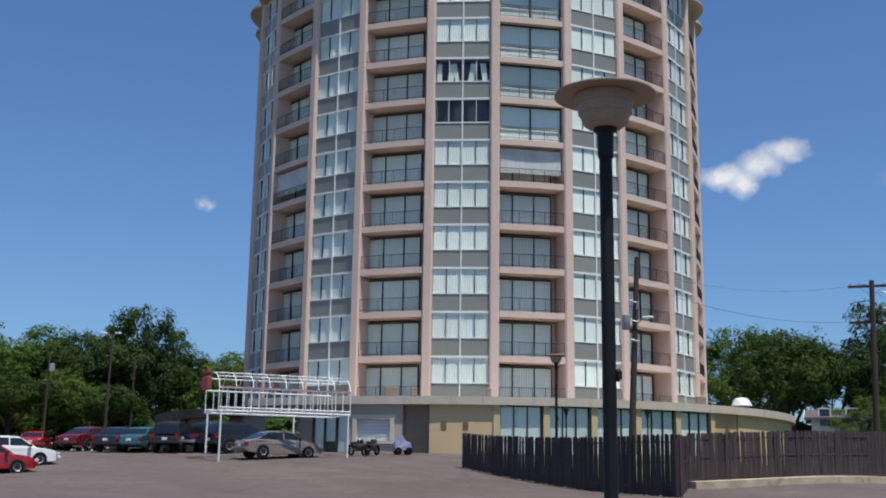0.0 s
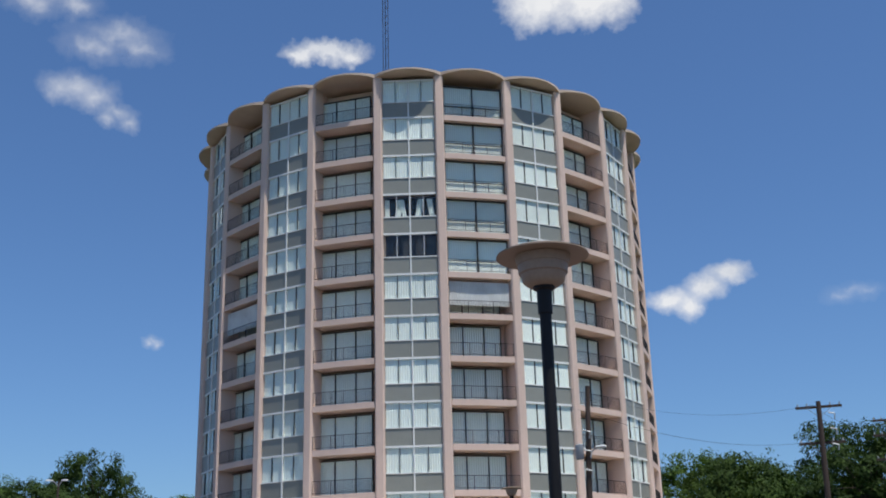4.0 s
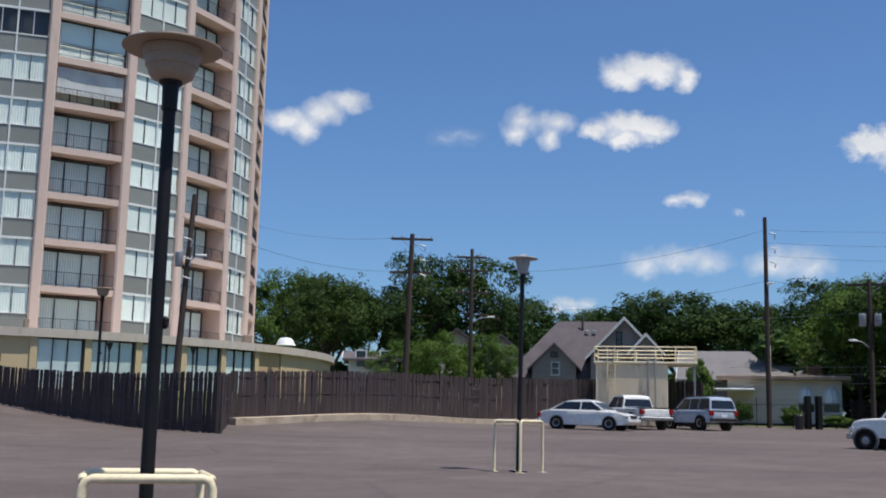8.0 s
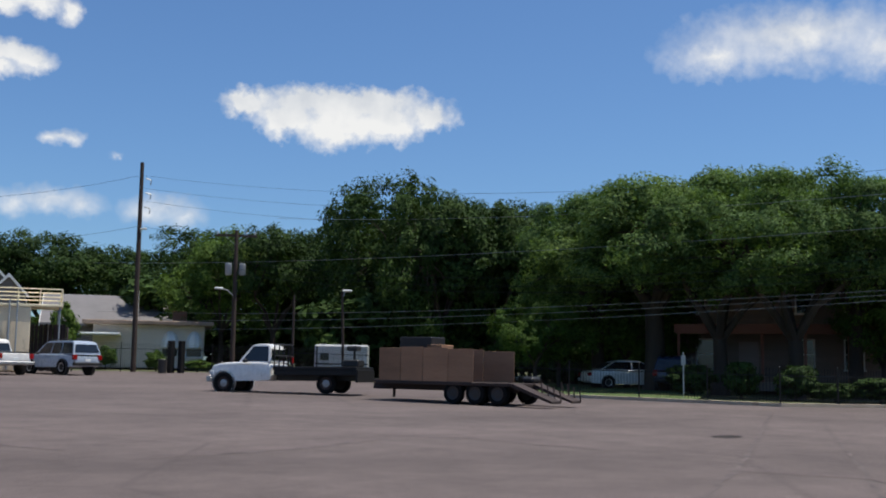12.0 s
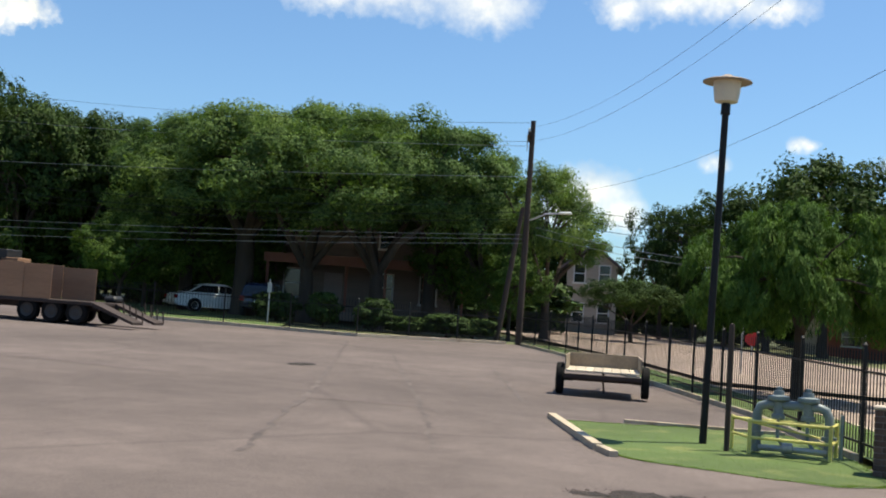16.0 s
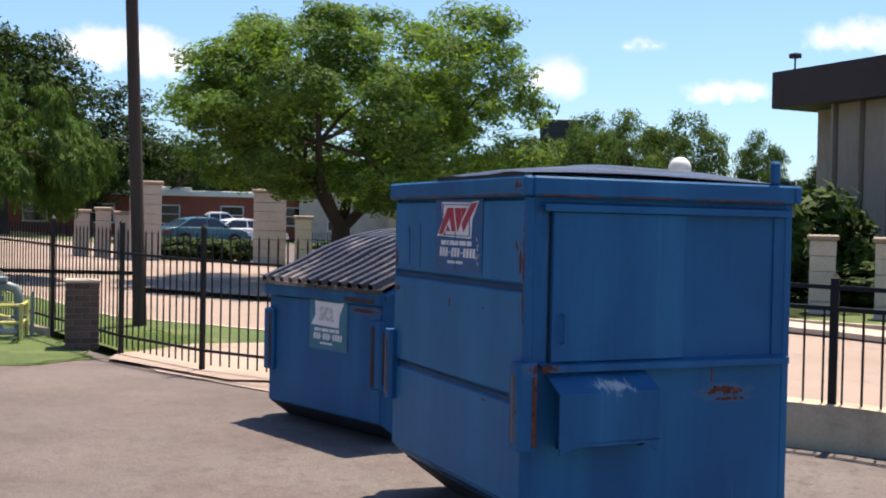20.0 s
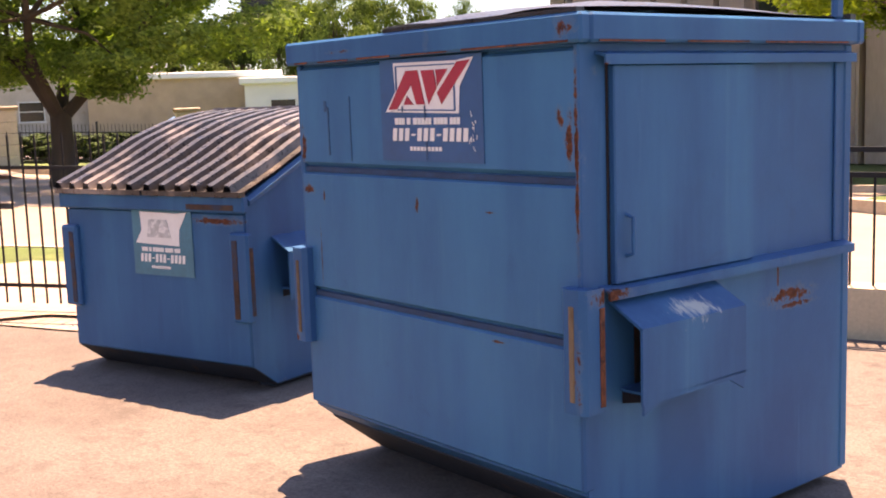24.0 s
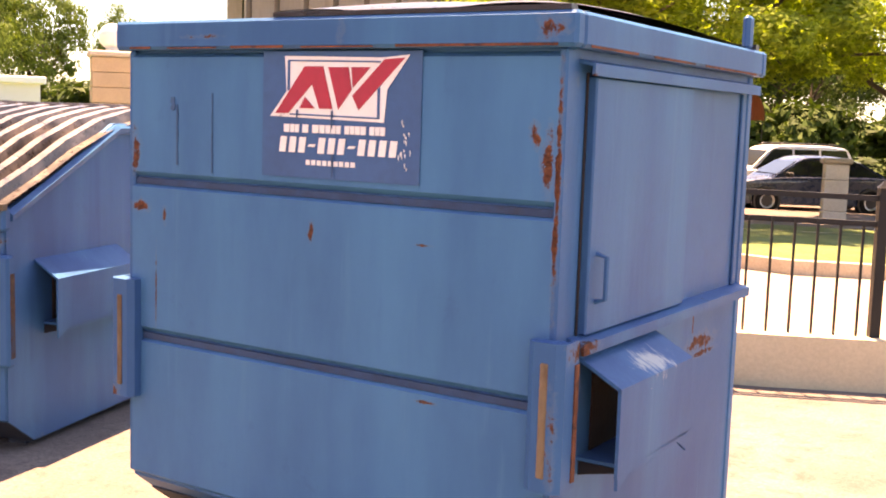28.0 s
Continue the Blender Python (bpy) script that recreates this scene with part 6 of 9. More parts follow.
# ---- utility poles and wires ----
def utility_pole(x, y, h, label, arms=(), turn=0.0, r=0.15, lean=(0, 0), extra=()):
    t = thing("utility_pole", label, "utility pole", at(x, y, turn), "utility poles")
    part("pole", Shape().tube([(0, 0, -0.1), (lean[0] * 0.5, lean[1] * 0.5, h / 2), (lean[0], lean[1], h)], [r, r * 0.88, r * 0.7], 12), WOODPOLE, t, smooth=True)
    for z, half in arms:
        k = z / h
        arm = part("crossarm", Shape().box(-half, half, 0.1, 0.2, z - 0.07, z + 0.07, pose(lean[0] * k, lean[1] * k, 0)), WOODPOLE, t)
        for u in (-0.9, -0.5, 0.5, 0.9):
            part("insulator", Shape().lathe([(0.02, z + 0.07), (0.05, z + 0.1), (0.03, z + 0.15), (0.05, z + 0.2), (0, z + 0.24)], 8, pose(lean[0] * k + u * half, lean[1] * k + 0.15, 0)), GREYMETAL, arm)
        part("brace", Shape().tube([(lean[0] * k - half * 0.6, 0.12, z), (lean[0] * k, 0.1, z - 0.6)], 0.02, 4).tube([(lean[0] * k + half * 0.6, 0.12, z), (lean[0] * k, 0.1, z - 0.6)], 0.02, 4), GREYMETAL, arm)
    for kind, z, dx, dy in extra:
        k = z / h
        o = pose(lean[0] * k, lean[1] * k, z)
        if kind == "transformer":
            part("transformer", Shape().lathe([(0, 0.36), (0.14, 0.34), (0.19, 0.3), (0.19, -0.32), (0.16, -0.36), (0, -0.36)], 16, o @ pose(dx, dy, 0)), GREYMETAL, t, smooth=True)
        elif kind == "arm_lamp":
            a = part("lamp_arm", Shape().tube([o @ Vector(p) for p in ((0, 0, 0), (dx * 0.3, dy * 0.3, 0.35), (dx * 0.7, dy * 0.7, 0.5), (dx, dy, 0.48))], 0.03, 6), GREYMETAL, t, smooth=True)
            part("lamp_head", Shape().lathe([(0.0, 0.16), (0.07, 0.14), (0.08, 0.02), (0.13, -0.06), (0.15, -0.16), (0.0, -0.18)], 12, o @ pose(dx, dy, 0.42)), FRAME_W, a, smooth=True)
        elif kind == "cobra":
            a = part("lamp_arm", Shape().tube([o @ Vector(p) for p in ((0, 0, 0), (dx * 0.5, dy * 0.5, 0.35), (dx, dy, 0.4))], 0.035, 6), GREYMETAL, t, smooth=True)
            part("lamp_head", Shape().soft_box(-0.26, 0.26, -0.11, 0.11, -0.05, 0.06, 0.04, o @ pose(dx, dy, 0.4, 0, 0, math.degrees(math.atan2(dy, dx)))), FRAME_W, a)
        elif kind == "flood":
            a = part("flood_arm", Shape().tube([o @ Vector(p) for p in ((0, 0, 0), (dx * 0.45, dy * 0.45, -0.12), (dx * 0.55, dy * 0.55, 0.2), (dx * 0.7, dy * 0.7, 0.3))], 0.022, 6), GREYMETAL, t, smooth=True)
            part("flood_head", Shape().soft_box(-0.15, 0.2, -0.14, 0.14, -0.12, 0.12, 0.05, o @ pose(dx, dy, 0.38, 0, 18, math.degrees(math.atan2(dy, dx)))), FRAME_W, a, "pale box floodlight")
        elif kind == "box":
            part("box", Shape().soft_box(-0.18, 0.18, -0.12, 0.12, -0.3, 0.3, 0.02, o @ pose(dx, dy, 0)), GREYMETAL, t)
        elif kind == "cutouts":
            for q in range(3):
                part("cutout", Shape().tube([o @ Vector((dx, dy, -q * 0.9)), o @ Vector((dx + 0.35, dy, -q * 0.9 - 0.1)), o @ Vector((dx + 0.3, dy, -q * 0.9 - 0.4))], 0.04, 5), GREYMETAL, t)
    return t


def wires(name, ends, sag, r=0.009, label="thin dark overhead wire"):
    for a, b in ends:
        pts = [Vector(a).lerp(Vector(b), k / 14) - Vector((0, 0, sag * 4 * (k / 14) * (1 - k / 14))) for k in range(15)]
        solid(name, Shape().tube(pts, r, 4), BLACK, label, "wire", "overhead wires")


PA, PB, PC, PD, PE = polar(9.9, 52), polar(21.5, 68), polar(39.8, 71), polar(80.35, 46.5), (17.24 * 0.93, -3.6 * 0.93)
utility_pole(*PA, 10.3, "leaning brown utility pole with a lamp behind the fence", (), 0, 0.16, (0.5, 0), (("cobra", 7.0, 0.55, -0.3), ("cutouts", 8.2, -0.3, -0.2), ("transformer", 7.2, -0.45, -0.2)))
utility_pole(*PB, 11.3, "tall brown utility pole with two crossarms", ((11.0, 1.3), (8.9, 1.3)), -20, 0.2, (0.3, 0), (("cutouts", 10.6, 0.5, -0.2),))
utility_pole(*polar(24.9, 80), 12.2, "brown utility pole with crossarms among the trees", ((10.6, 1.2), (9.0, 1.2), (11.6, 1.1)), -20, 0.17, (0, 0), (("cobra", 6.8, 1.4, -0.6),))
utility_pole(*PC, 13.0, "tall slim dark utility pole by the gate", (), -40, 0.17, (0, 0), (("cutouts", 12.0, 0.25, -0.1), ("cobra", 8.4, 0.25, -0.3)))
utility_pole(*polar(44.6, 66), 8.5, "dark utility pole with transformers before the trees", ((8.2, 1.2),), -45, 0.15, (0, 0), (("transformer", 6.2, -0.4, -0.1), ("transformer", 6.2, 0.4, -0.1), ("cobra", 4.6, -0.9, -0.8)))
utility_pole(*polar(50.2, 60), 4.9, "thin grey pole before the trees", (), 0, 0.08, (-0.25, 0), (("cobra", 4.4, 0.15, -0.2),))
utility_pole(*polar(47.6, 62), 4.6, "thin grey pole before the trees", (), 0, 0.08)
utility_pole(*PD, 9.5, "tall black utility pole at the corner of the lot", ((8.8, 1.0),), 10, 0.15, (0.1, -0.1), (("cobra", 5.2, -0.4, -1.6),))
utility_pole(*polar(79.2, 49), 6.0, "pale grey utility pole leaning by the lot corner", (), 0, 0.13, (0.3, -0.8))
utility_pole(*PE, 9.5, "brown wooden utility pole with floodlight and curved lamp arm", (), 0, 0.095, (0.0, 0.38), (("arm_lamp", 5.13, -0.1, -0.75), ("flood", 4.80, -0.1, 0.45), ("cutouts", 7.9, -0.1, 0.15)))
utility_pole(*polar(-16.2, 86), 8.6, "pale lot light pole with a double head", (), 0, 0.10, (0.1, 0), (("cobra", 8.2, 0.5, -0.3), ("cobra", 8.2, -0.6, -0.3)))
utility_pole(*polar(-19.0, 92), 7.4, "thin dark utility pole before the trees", (), 0, 0.1, (0, 0), (("box", 6.4, 0.3, -0.1),))
utility_pole(*polar(-15.0, 100), 8.0, "thin dark utility pole before the trees", (), 0, 0.1)


def high(p, z):
    return (p[0], p[1], gz(*p) + z)


wires("overhead_wire", [(high(PB, 11.1), (TX + 14, TY - 10, 17)), (high(PB, 9.0), high(PA, 9.2)), (high(PB, 6.3), (TX + 15, TY - 14, 9.3))], 0.8)
wires("overhead_wire", [(high(PB, 11.1), high(polar(24.9, 80), 11.6)), (high(PB, 9.0), high(polar(24.9, 80), 9.0)), (high(PC, 12.2), high(polar(24.9, 80), 10.6)), (high(PC, 9.0), high(polar(24.9, 80), 8.0))], 0.9)
q1 = polar(44.6, 66)
for z in (12.2, 11.4, 10.6, 9.0):
    wires("overhead_wire", [(high(PC, z), high(PD, z - 2.8))], 1.2, 0.008)
for z in (6.6, 6.2, 5.9):
    wires("overhead_wire", [(high(q1, z), high(PD, z - 0.6)), (high(PD, z - 0.6), high((40, -24), z - 0.4))], 1.0, 0.012)
wires("overhead_wire", [(high(PD, 9.2), high((PE[0], PE[1]), 9.0)), (high(PD, 8.6), high((PE[0], PE[1]), 8.6)), (high(PE, 6.0), high((40, -22), 9.0)), (high(PE, 6.0), high(PD, 6.6)), (high(PE, 7.6), high((10, -40), 9))], 0.9, 0.0045)
WIRE_G = surface("weathered_wire", (0.30, 0.30, 0.30), 0.6)
for a, b in (((48.48, 38.19, 5.54), (45.55, 7.86, 5.23)), ((48.49, 38.16, 5.18), (45.55, 7.86, 5.06)), ((48.51, 38.14, 4.74), (45.56, 7.85, 4.87)), ((48.33, 38.37, 8.53), (45.57, 7.76, 7.68)), ((52.34, 32.68, 10.95), (45.58, 7.71, 8.98)),
             ((45.65, 7.3, 5.57), (45.75, -6.0, 4.5)), ((45.65, 7.29, 5.26), (45.75, -6.0, 4.3))):
    e = Vector(a) + (Vector(a) - Vector(b)) * (0.9 if a[1] > 20 else 0)
    pts = [e.lerp(Vector(b), k / 12) - Vector((0, 0, 0.5 * 4 * (k / 12) * (1 - k / 12))) for k in range(13)]
    solid("overhead_wire", Shape().tube(pts, 0.011, 4), WIRE_G, "grey overhead cable before the dark trees", "wire", "overhead wires")
wires("overhead_wire", [(high(polar(44.6, 66), 5.0), high(polar(50.2, 60), 5.4))], 0.5)

# ---- vehicles ----
TYRE = surface("tyre_rubber", (0.009, 0.009, 0.009), 0.9, var=0.2, spec=0.15)
RIMM = surface("alloy_rim", (0.38, 0.38, 0.38), 0.35, 0.7, var=0.1)
CARGLASS = surface("dark_car_glass", (0.012, 0.015, 0.018), 0.08, var=0.1, bump=0.0, spec=0.7)
LIGHTGLASS = surface("headlamp_glass", (0.55, 0.57, 0.58), 0.15, var=0.05, bump=0.0)
REDLIGHT = surface("tail_lamp_red", (0.25, 0.008, 0.008), 0.2, var=0.05, bump=0.0)
TRIM = surface("dark_trim", (0.02, 0.02, 0.021), 0.5, var=0.1)
PAINTS = {}


def car_paint(name, col):
    if name not in PAINTS:
        PAINTS[name] = surface("car_paint_" + name, col, 0.28, 0.0, var=0.05, big=1.5, fine=6, bump=0.0, coat=0.6)
    return PAINTS[name]


KINDS = {
    # lower outline, greenhouse outline (base then top), half width, wheelbase ends, wheel radius
    "sedan": dict(low=[(-2.38, 0.40), (-2.42, 0.60), (-2.36, 0.90), (-1.75, 0.98), (0.75, 0.96), (1.7, 0.88), (2.22, 0.78), (2.40, 0.62), (2.40, 0.36), (2.2, 0.22), (-2.2, 0.24)],
                  top=[(-1.85, 0.94), (-1.05, 1.38), (-0.6, 1.46), (0.25, 1.46), (0.5, 1.40), (1.25, 0.92)], hw=0.89, ax=(-1.38, 1.42), r=0.32, posts=(-0.95, -0.1, 0.72)),
    "cab": dict(low=[(0.55, 0.55), (0.55, 0.85), (0.56, 1.24), (1.85, 1.26), (2.75, 1.22), (3.15, 1.12), (3.24, 0.95), (3.24, 0.6), (3.1, 0.48), (0.7, 0.5)],
                top=[(0.62, 1.22), (0.68, 1.84), (0.84, 1.96), (1.34, 1.96), (1.50, 1.90), (2.02, 1.22)], hw=0.96, ax=(2.6,), r=0.40, posts=(0.75, 1.7)),
    "suv": dict(low=[(-2.2, 0.48), (-2.24, 0.7), (-2.2, 1.02), (0.95, 1.06), (1.7, 1.02), (2.15, 0.92), (2.22, 0.7), (2.2, 0.46), (2.05, 0.36), (-2.05, 0.38)],
                top=[(-2.18, 1.02), (-2.0, 1.62), (-1.8, 1.72), (0.1, 1.72), (0.35, 1.66), (1.0, 1.05)], hw=0.90, ax=(-1.3, 1.38), r=0.37, posts=(-1.95, -1.1, -0.3, 0.5)),
    "pickup": dict(low=[(-2.75, 0.55), (-2.77, 0.75), (-2.74, 1.08), (-0.55, 1.08), (1.15, 1.10), (2.0, 1.05), (2.6, 0.95), (2.68, 0.7), (2.66, 0.48), (2.5, 0.38), (-2.5, 0.42)],
                   top=[(-0.75, 1.07), (-0.66, 1.62), (-0.5, 1.76), (0.35, 1.76), (0.55, 1.70), (1.2, 1.09)], hw=0.97, ax=(-1.65, 1.72), r=0.40, posts=(-0.62, 0.0, 0.6)),
}


def wheel_meshes(r, wide=0.22, rimmat=None):
    tyre = Shape().lathe([(r * 0.62, -wide / 2), (r * 0.93, -wide / 2), (r, -wide / 2 + 0.03), (r, wide / 2 - 0.03), (r * 0.93, wide / 2), (r * 0.62, wide / 2), (r * 0.62, -wide / 2)], 22, Matrix.Rotation(math.pi / 2, 4, "X"))
    rim = Shape().lathe([(0, wide * 0.36), (r * 0.2, wide * 0.40), (r * 0.3, wide * 0.34), (r * 0.6, wide * 0.44), (r * 0.63, wide * 0.48), (r * 0.63, -wide * 0.45), (0, -wide * 0.4)], 18, Matrix.Rotation(math.pi / 2, 4, "X"))
    return tyre.mesh("tyre", TYRE, True), rim.mesh("rim", rimmat or RIMM, True)


WHEELS = {r: wheel_meshes(r) for r in (0.32, 0.37, 0.40)}


def wheel(t, x, y, r, meshes=None):
    ty, ri = meshes or WHEELS[r]
    w = link("tyre", ty, t, pose(x, y, r, 0, 0, 0 if y < 0 else 180), "black tyre")
    w.name = "wheel"
    link("rim", ri, w)
    return w


CAR_MESHES = {}


def cut_corners(line, closed, times=2):
    """Round an outline by cutting its corners."""
    for _ in range(times):
        q = []
        k = len(line)
        for i in range(k if closed else k - 1):
            (ax, az_), (bx, bz_) = line[i], line[(i + 1) % k]
            q += [(ax * 0.78 + bx * 0.22, az_ * 0.78 + bz_ * 0.22), (ax * 0.22 + bx * 0.78, az_ * 0.22 + bz_ * 0.78)]
        line = q if closed else [line[0]] + q[1:-1] + [line[-1]]
    return line


def car_meshes(kind):
    """Body, greenhouse, glass and lamps of one kind of car, along +x."""
    k = KINDS[kind]
    hw = k["hw"]
    low, top = k["low"], k["top"]
    s = Shape()
    half_len = max(abs(p[0]) for p in low)
    out_ = cut_corners(low, True)
    n = len(out_)
    cx, cz = sum(p[0] for p in low) / len(low), 0.62
    prof = ((1.0, 0.86), (0.985, 0.93), (0.95, 0.97), (0.86, 0.992), (0.6, 1.0))
    prof = prof + tuple((-a, b) for a, b in prof[::-1])
    rings = []
    for a, f in prof:
        rings.append([(cx + (x - cx) * (0.5 + 0.5 * f), -a * hw * (1 - 0.13 * (abs(x) / half_len) ** 5), cz + (z - cz) * (f if z > cz else 1)) for x, z in out_])
    s.add([p for r in rings for p in r], [(j * n + i, j * n + (i + 1) % n, (j + 1) * n + (i + 1) % n, (j + 1) * n + i) for j in range(len(prof) - 1) for i in range(n)] + [tuple(range(n))[::-1], tuple(range((len(prof) - 1) * n, len(prof) * n))])
    zb, zt = top[0][1], max(p[1] for p in top)

    def half(z):
        return hw - 0.06 - 0.17 * max(0, (z - zb) / (zt - zb))

    roof = cut_corners(top, False)
    m = len(roof)
    lanes = (-1.0, -0.93, -0.6, 0.0, 0.6, 0.93, 1.0)
    s.add([(x, q * half(z), z + (0.035 * (1 - q * q) - (0.012 if abs(q) == 1 else 0)) * (z - zb) / (zt - zb)) for q in lanes for x, z in roof],
          [(k_ * m + i, k_ * m + i + 1, (k_ + 1) * m + i + 1, (k_ + 1) * m + i) for k_ in range(len(lanes) - 1) for i in range(m - 1)] + [tuple(range(m))[::-1], tuple(range((len(lanes) - 1) * m, len(lanes) * m))])
    arches, glass = [], []
    for ax in k["ax"]:
        for sy in (-1, 1):
            o = Matrix.Translation((ax, sy * (hw - 0.097), k["r"])) @ Matrix.Rotation(math.pi / 2, 4, "X")
            arches.append(Shape().lathe([(0, -0.1), (k["r"] * 1.16, -0.1), (k["r"] * 1.16, 0.1), (0, 0.1)], 20, o))
    # side windows between the posts
    ps = k["posts"]
    lo_z, hi_z = zb + 0.05, zt - 0.09

    def edge(z, a, b):
        return a[0] + (b[0] - a[0]) * (z - a[1]) / (b[1] - a[1])

    back, front = (top[0], top[1]), (top[-1], top[-2])
    xs = list(ps)
    for sy in (-1, 1):
        for i in range(len(xs) - 1):
            a0 = a1 = xs[i] + 0.03
            b0 = b1 = xs[i + 1] - 0.03
            if i == 0:
                a0, a1 = max(edge(lo_z, *back) + 0.1, -9), edge(hi_z, *back) + 0.1
            if i == len(xs) - 2:
                b0, b1 = edge(lo_z, *front) - 0.12, edge(hi_z, *front) - 0.1
            g = Shape()
            g.add([(x, sy * (half(z) + d), z) for d in (-0.01, 0.006) for x, z in ((a0, lo_z), (b0, lo_z), (b1, hi_z), (a1, hi_z))], [(0, 1, 2, 3), (4, 5, 6, 7), (0, 1, 5, 4), (1, 2, 6, 5), (2, 3, 7, 6), (3, 0, 4, 7)])
            glass.append(g)
    for a, b, out in ((top[0], top[1], -1), (top[-1], top[-2], 1)):
        g = Shape()
        vs = []
        nx, nz = (b[1] - a[1]), -(b[0] - a[0])
        ln = math.hypot(nx, nz) * (1 if nx * out > 0 else -1)
        for d in (-0.01, 0.022):
            for u in (0.16, 0.86):
                x, z = a[0] + (b[0] - a[0]) * u + nx / ln * d, a[1] + (b[1] - a[1]) * u + nz / ln * d
                for sy in (-1, 1):
                    vs.append((x, sy * (half(z) - 0.07), z))
        g.add(vs, [(0, 1, 3, 2), (4, 5, 7, 6), (0, 1, 5, 4), (2, 3, 7, 6), (0, 2, 6, 4), (1, 3, 7, 5)])
        glass.append(g)
    xr, xf = min(p[0] for p in low), max(p[0] for p in low)
    parts = [("wheel_arch", a, TRIM) for a in arches] + [("window_glass", g, CARGLASS) for g in glass]
    for sy in (-1, 1):
        parts.append(("headlight", Shape().soft_box(xf - 0.16, xf + 0.012, *sorted((sy * (hw - 0.34), sy * (hw - 0.03))), 0.58 if kind == "sedan" else 0.72, 0.72 if kind == "sedan" else 0.90, 0.02), LIGHTGLASS))
        parts.append(("tail_light", Shape().soft_box(xr - 0.012, xr + 0.14, *sorted((sy * (hw - 0.26), sy * (hw - 0.015))), 0.64 if kind == "sedan" else 0.75, 0.82 if kind == "sedan" else 1.0, 0.02), REDLIGHT))
        parts.append(("mirror", Shape().soft_box(top[-1][0] - 0.45, top[-1][0] - 0.28, *sorted((sy * hw, sy * (hw + 0.17))), zb, zb + 0.13, 0.03), TRIM))
    z0 = 0.38 if kind == "sedan" else 0.46
    parts.append(("bumper", Shape().soft_box(xf - 0.1, xf + 0.06, -hw + 0.02, hw - 0.02, z0, z0 + 0.16, 0.03), TRIM if kind != "sedan" else None))
    parts.append(("bumper", Shape().soft_box(xr - 0.07, xr + 0.1, -hw + 0.02, hw - 0.02, z0, z0 + 0.16, 0.03), RIMM if kind == "pickup" else (TRIM if kind != "sedan" else None)))
    parts.append(("grille", Shape().soft_box(xf - 0.05, xf + 0.015, -0.42, 0.42, z0 + 0.18, z0 + 0.34, 0.02), TRIM))
    parts.append(("number_plate", Shape().soft_box(xr - 0.02, xr + 0.01, -0.16, 0.16, z0 + 0.2, z0 + 0.34, 0.006), FRAME_W))
    if kind == "pickup":
        parts.append(("cargo_bed", Shape().box(-2.66, -0.82, -hw + 0.1, hw - 0.1, 1.07, 1.092), TRIM))
    if kind == "suv":
        for sy in (-1, 1):
            parts.append(("roof_rail", Shape().tube([(-1.7, sy * 0.62, 1.74), (-1.6, sy * 0.62, 1.79), (0.0, sy * 0.62, 1.79), (0.1, sy * 0.62, 1.74)], 0.02, 5), TRIM))
    return s, [(n_, sh.mesh(n_, mt) if mt else sh, mt) for n_, sh, mt in parts]


def vehicle(kind, az, d, heading_from_away, paint, label, name="car", group="parked cars"):
    """A parked car; heading in degrees clockwise from straight away from the camera's first place."""
    x, y = polar(az, d)
    t = thing(name, label, "car", pose(x, y, gz(x, y), 0, 0, 90 - (az + heading_from_away)), group)
    if kind not in CAR_MESHES:
        CAR_MESHES[kind] = (car_meshes(kind), {})
    (shell, parts), cache = CAR_MESHES[kind]
    if paint.name not in cache:
        cache[paint.name] = (shell.mesh("body", paint, True), [(n_, me if mt else me.mesh(n_, paint)) for n_, me, mt in parts])
    body, rest = cache[paint.name]
    link("body", body, t)
    for n_, me in rest:
        link(n_, me, t)
    k = KINDS[kind]
    for ax in k["ax"]:
        for sy in (-1, 1):
            wheel(t, ax, sy * (k["hw"] - 0.085), k["r"])
    return t


PW, PS, PRD, PDK = car_paint("white", (0.74, 0.73, 0.70)), car_paint("silver", (0.36, 0.34, 0.31)), car_paint("red", (0.30, 0.012, 0.016)), car_paint("black", (0.015, 0.016, 0.02))
PTP = car_paint("taupe", (0.22, 0.185, 0.16))
PTL, PNV, PBL, PMR = car_paint("teal", (0.03, 0.10, 0.12)), car_paint("navy", (0.012, 0.02, 0.05)), car_paint("silver_blue", (0.36, 0.42, 0.50)), car_paint("maroon", (0.12, 0.012, 0.02))
vehicle("sedan", 30.95, 57.0, 112, PW, "white four-door sedan parked on the asphalt")
vehicle("pickup", 33.1, 61.0, -28, PW, "white pickup truck seen from its tailgate", "pickup_truck")
vehicle("suv", 36.4, 62.0, -36, PBL, "pale silver-blue off-road wagon with dark glass", "car")
vehicle("sedan", -7.75, 64.0, 62, PTP, "taupe-silver sedan parked by the entrance canopy")
vehicle("sedan", -21.6, 58.0, 75, PRD, "bright red coupe parked in the open lot")
vehicle("sedan", -20.5, 62.0, 78, PW, "white sedan parked behind a red one")
vehicle("sedan", -16.7, 75.0, 40, PMR, "dark red sedan in the row of parked cars")
vehicle("sedan", -15.3, 72.5, 25, PDK, "black sedan in the row of parked cars")
vehicle("sedan", -14.2, 72.0, 25, PTL, "dark teal sedan in the row of parked cars")
vehicle("suv", -12.7, 71.0, 20, PDK, "black off-road wagon in the row of parked cars")
vehicle("pickup", -11.2, 71.5, 35, PNV, "dark blue pickup in the row of parked cars", "pickup_truck")
vehicle("suv", -9.6, 69.5, 60, PDK, "dark wagon behind the canopy posts")
vehicle("sedan", -19.3, 92.0, 10, PRD, "red car far behind in the lot")
vehicle("sedan", -15.0, 82.0, 90, PRD, "red car behind the row of parked cars")
vehicle("sedan", -13.0, 84.0, 90, PW, "white car behind the row of parked cars")
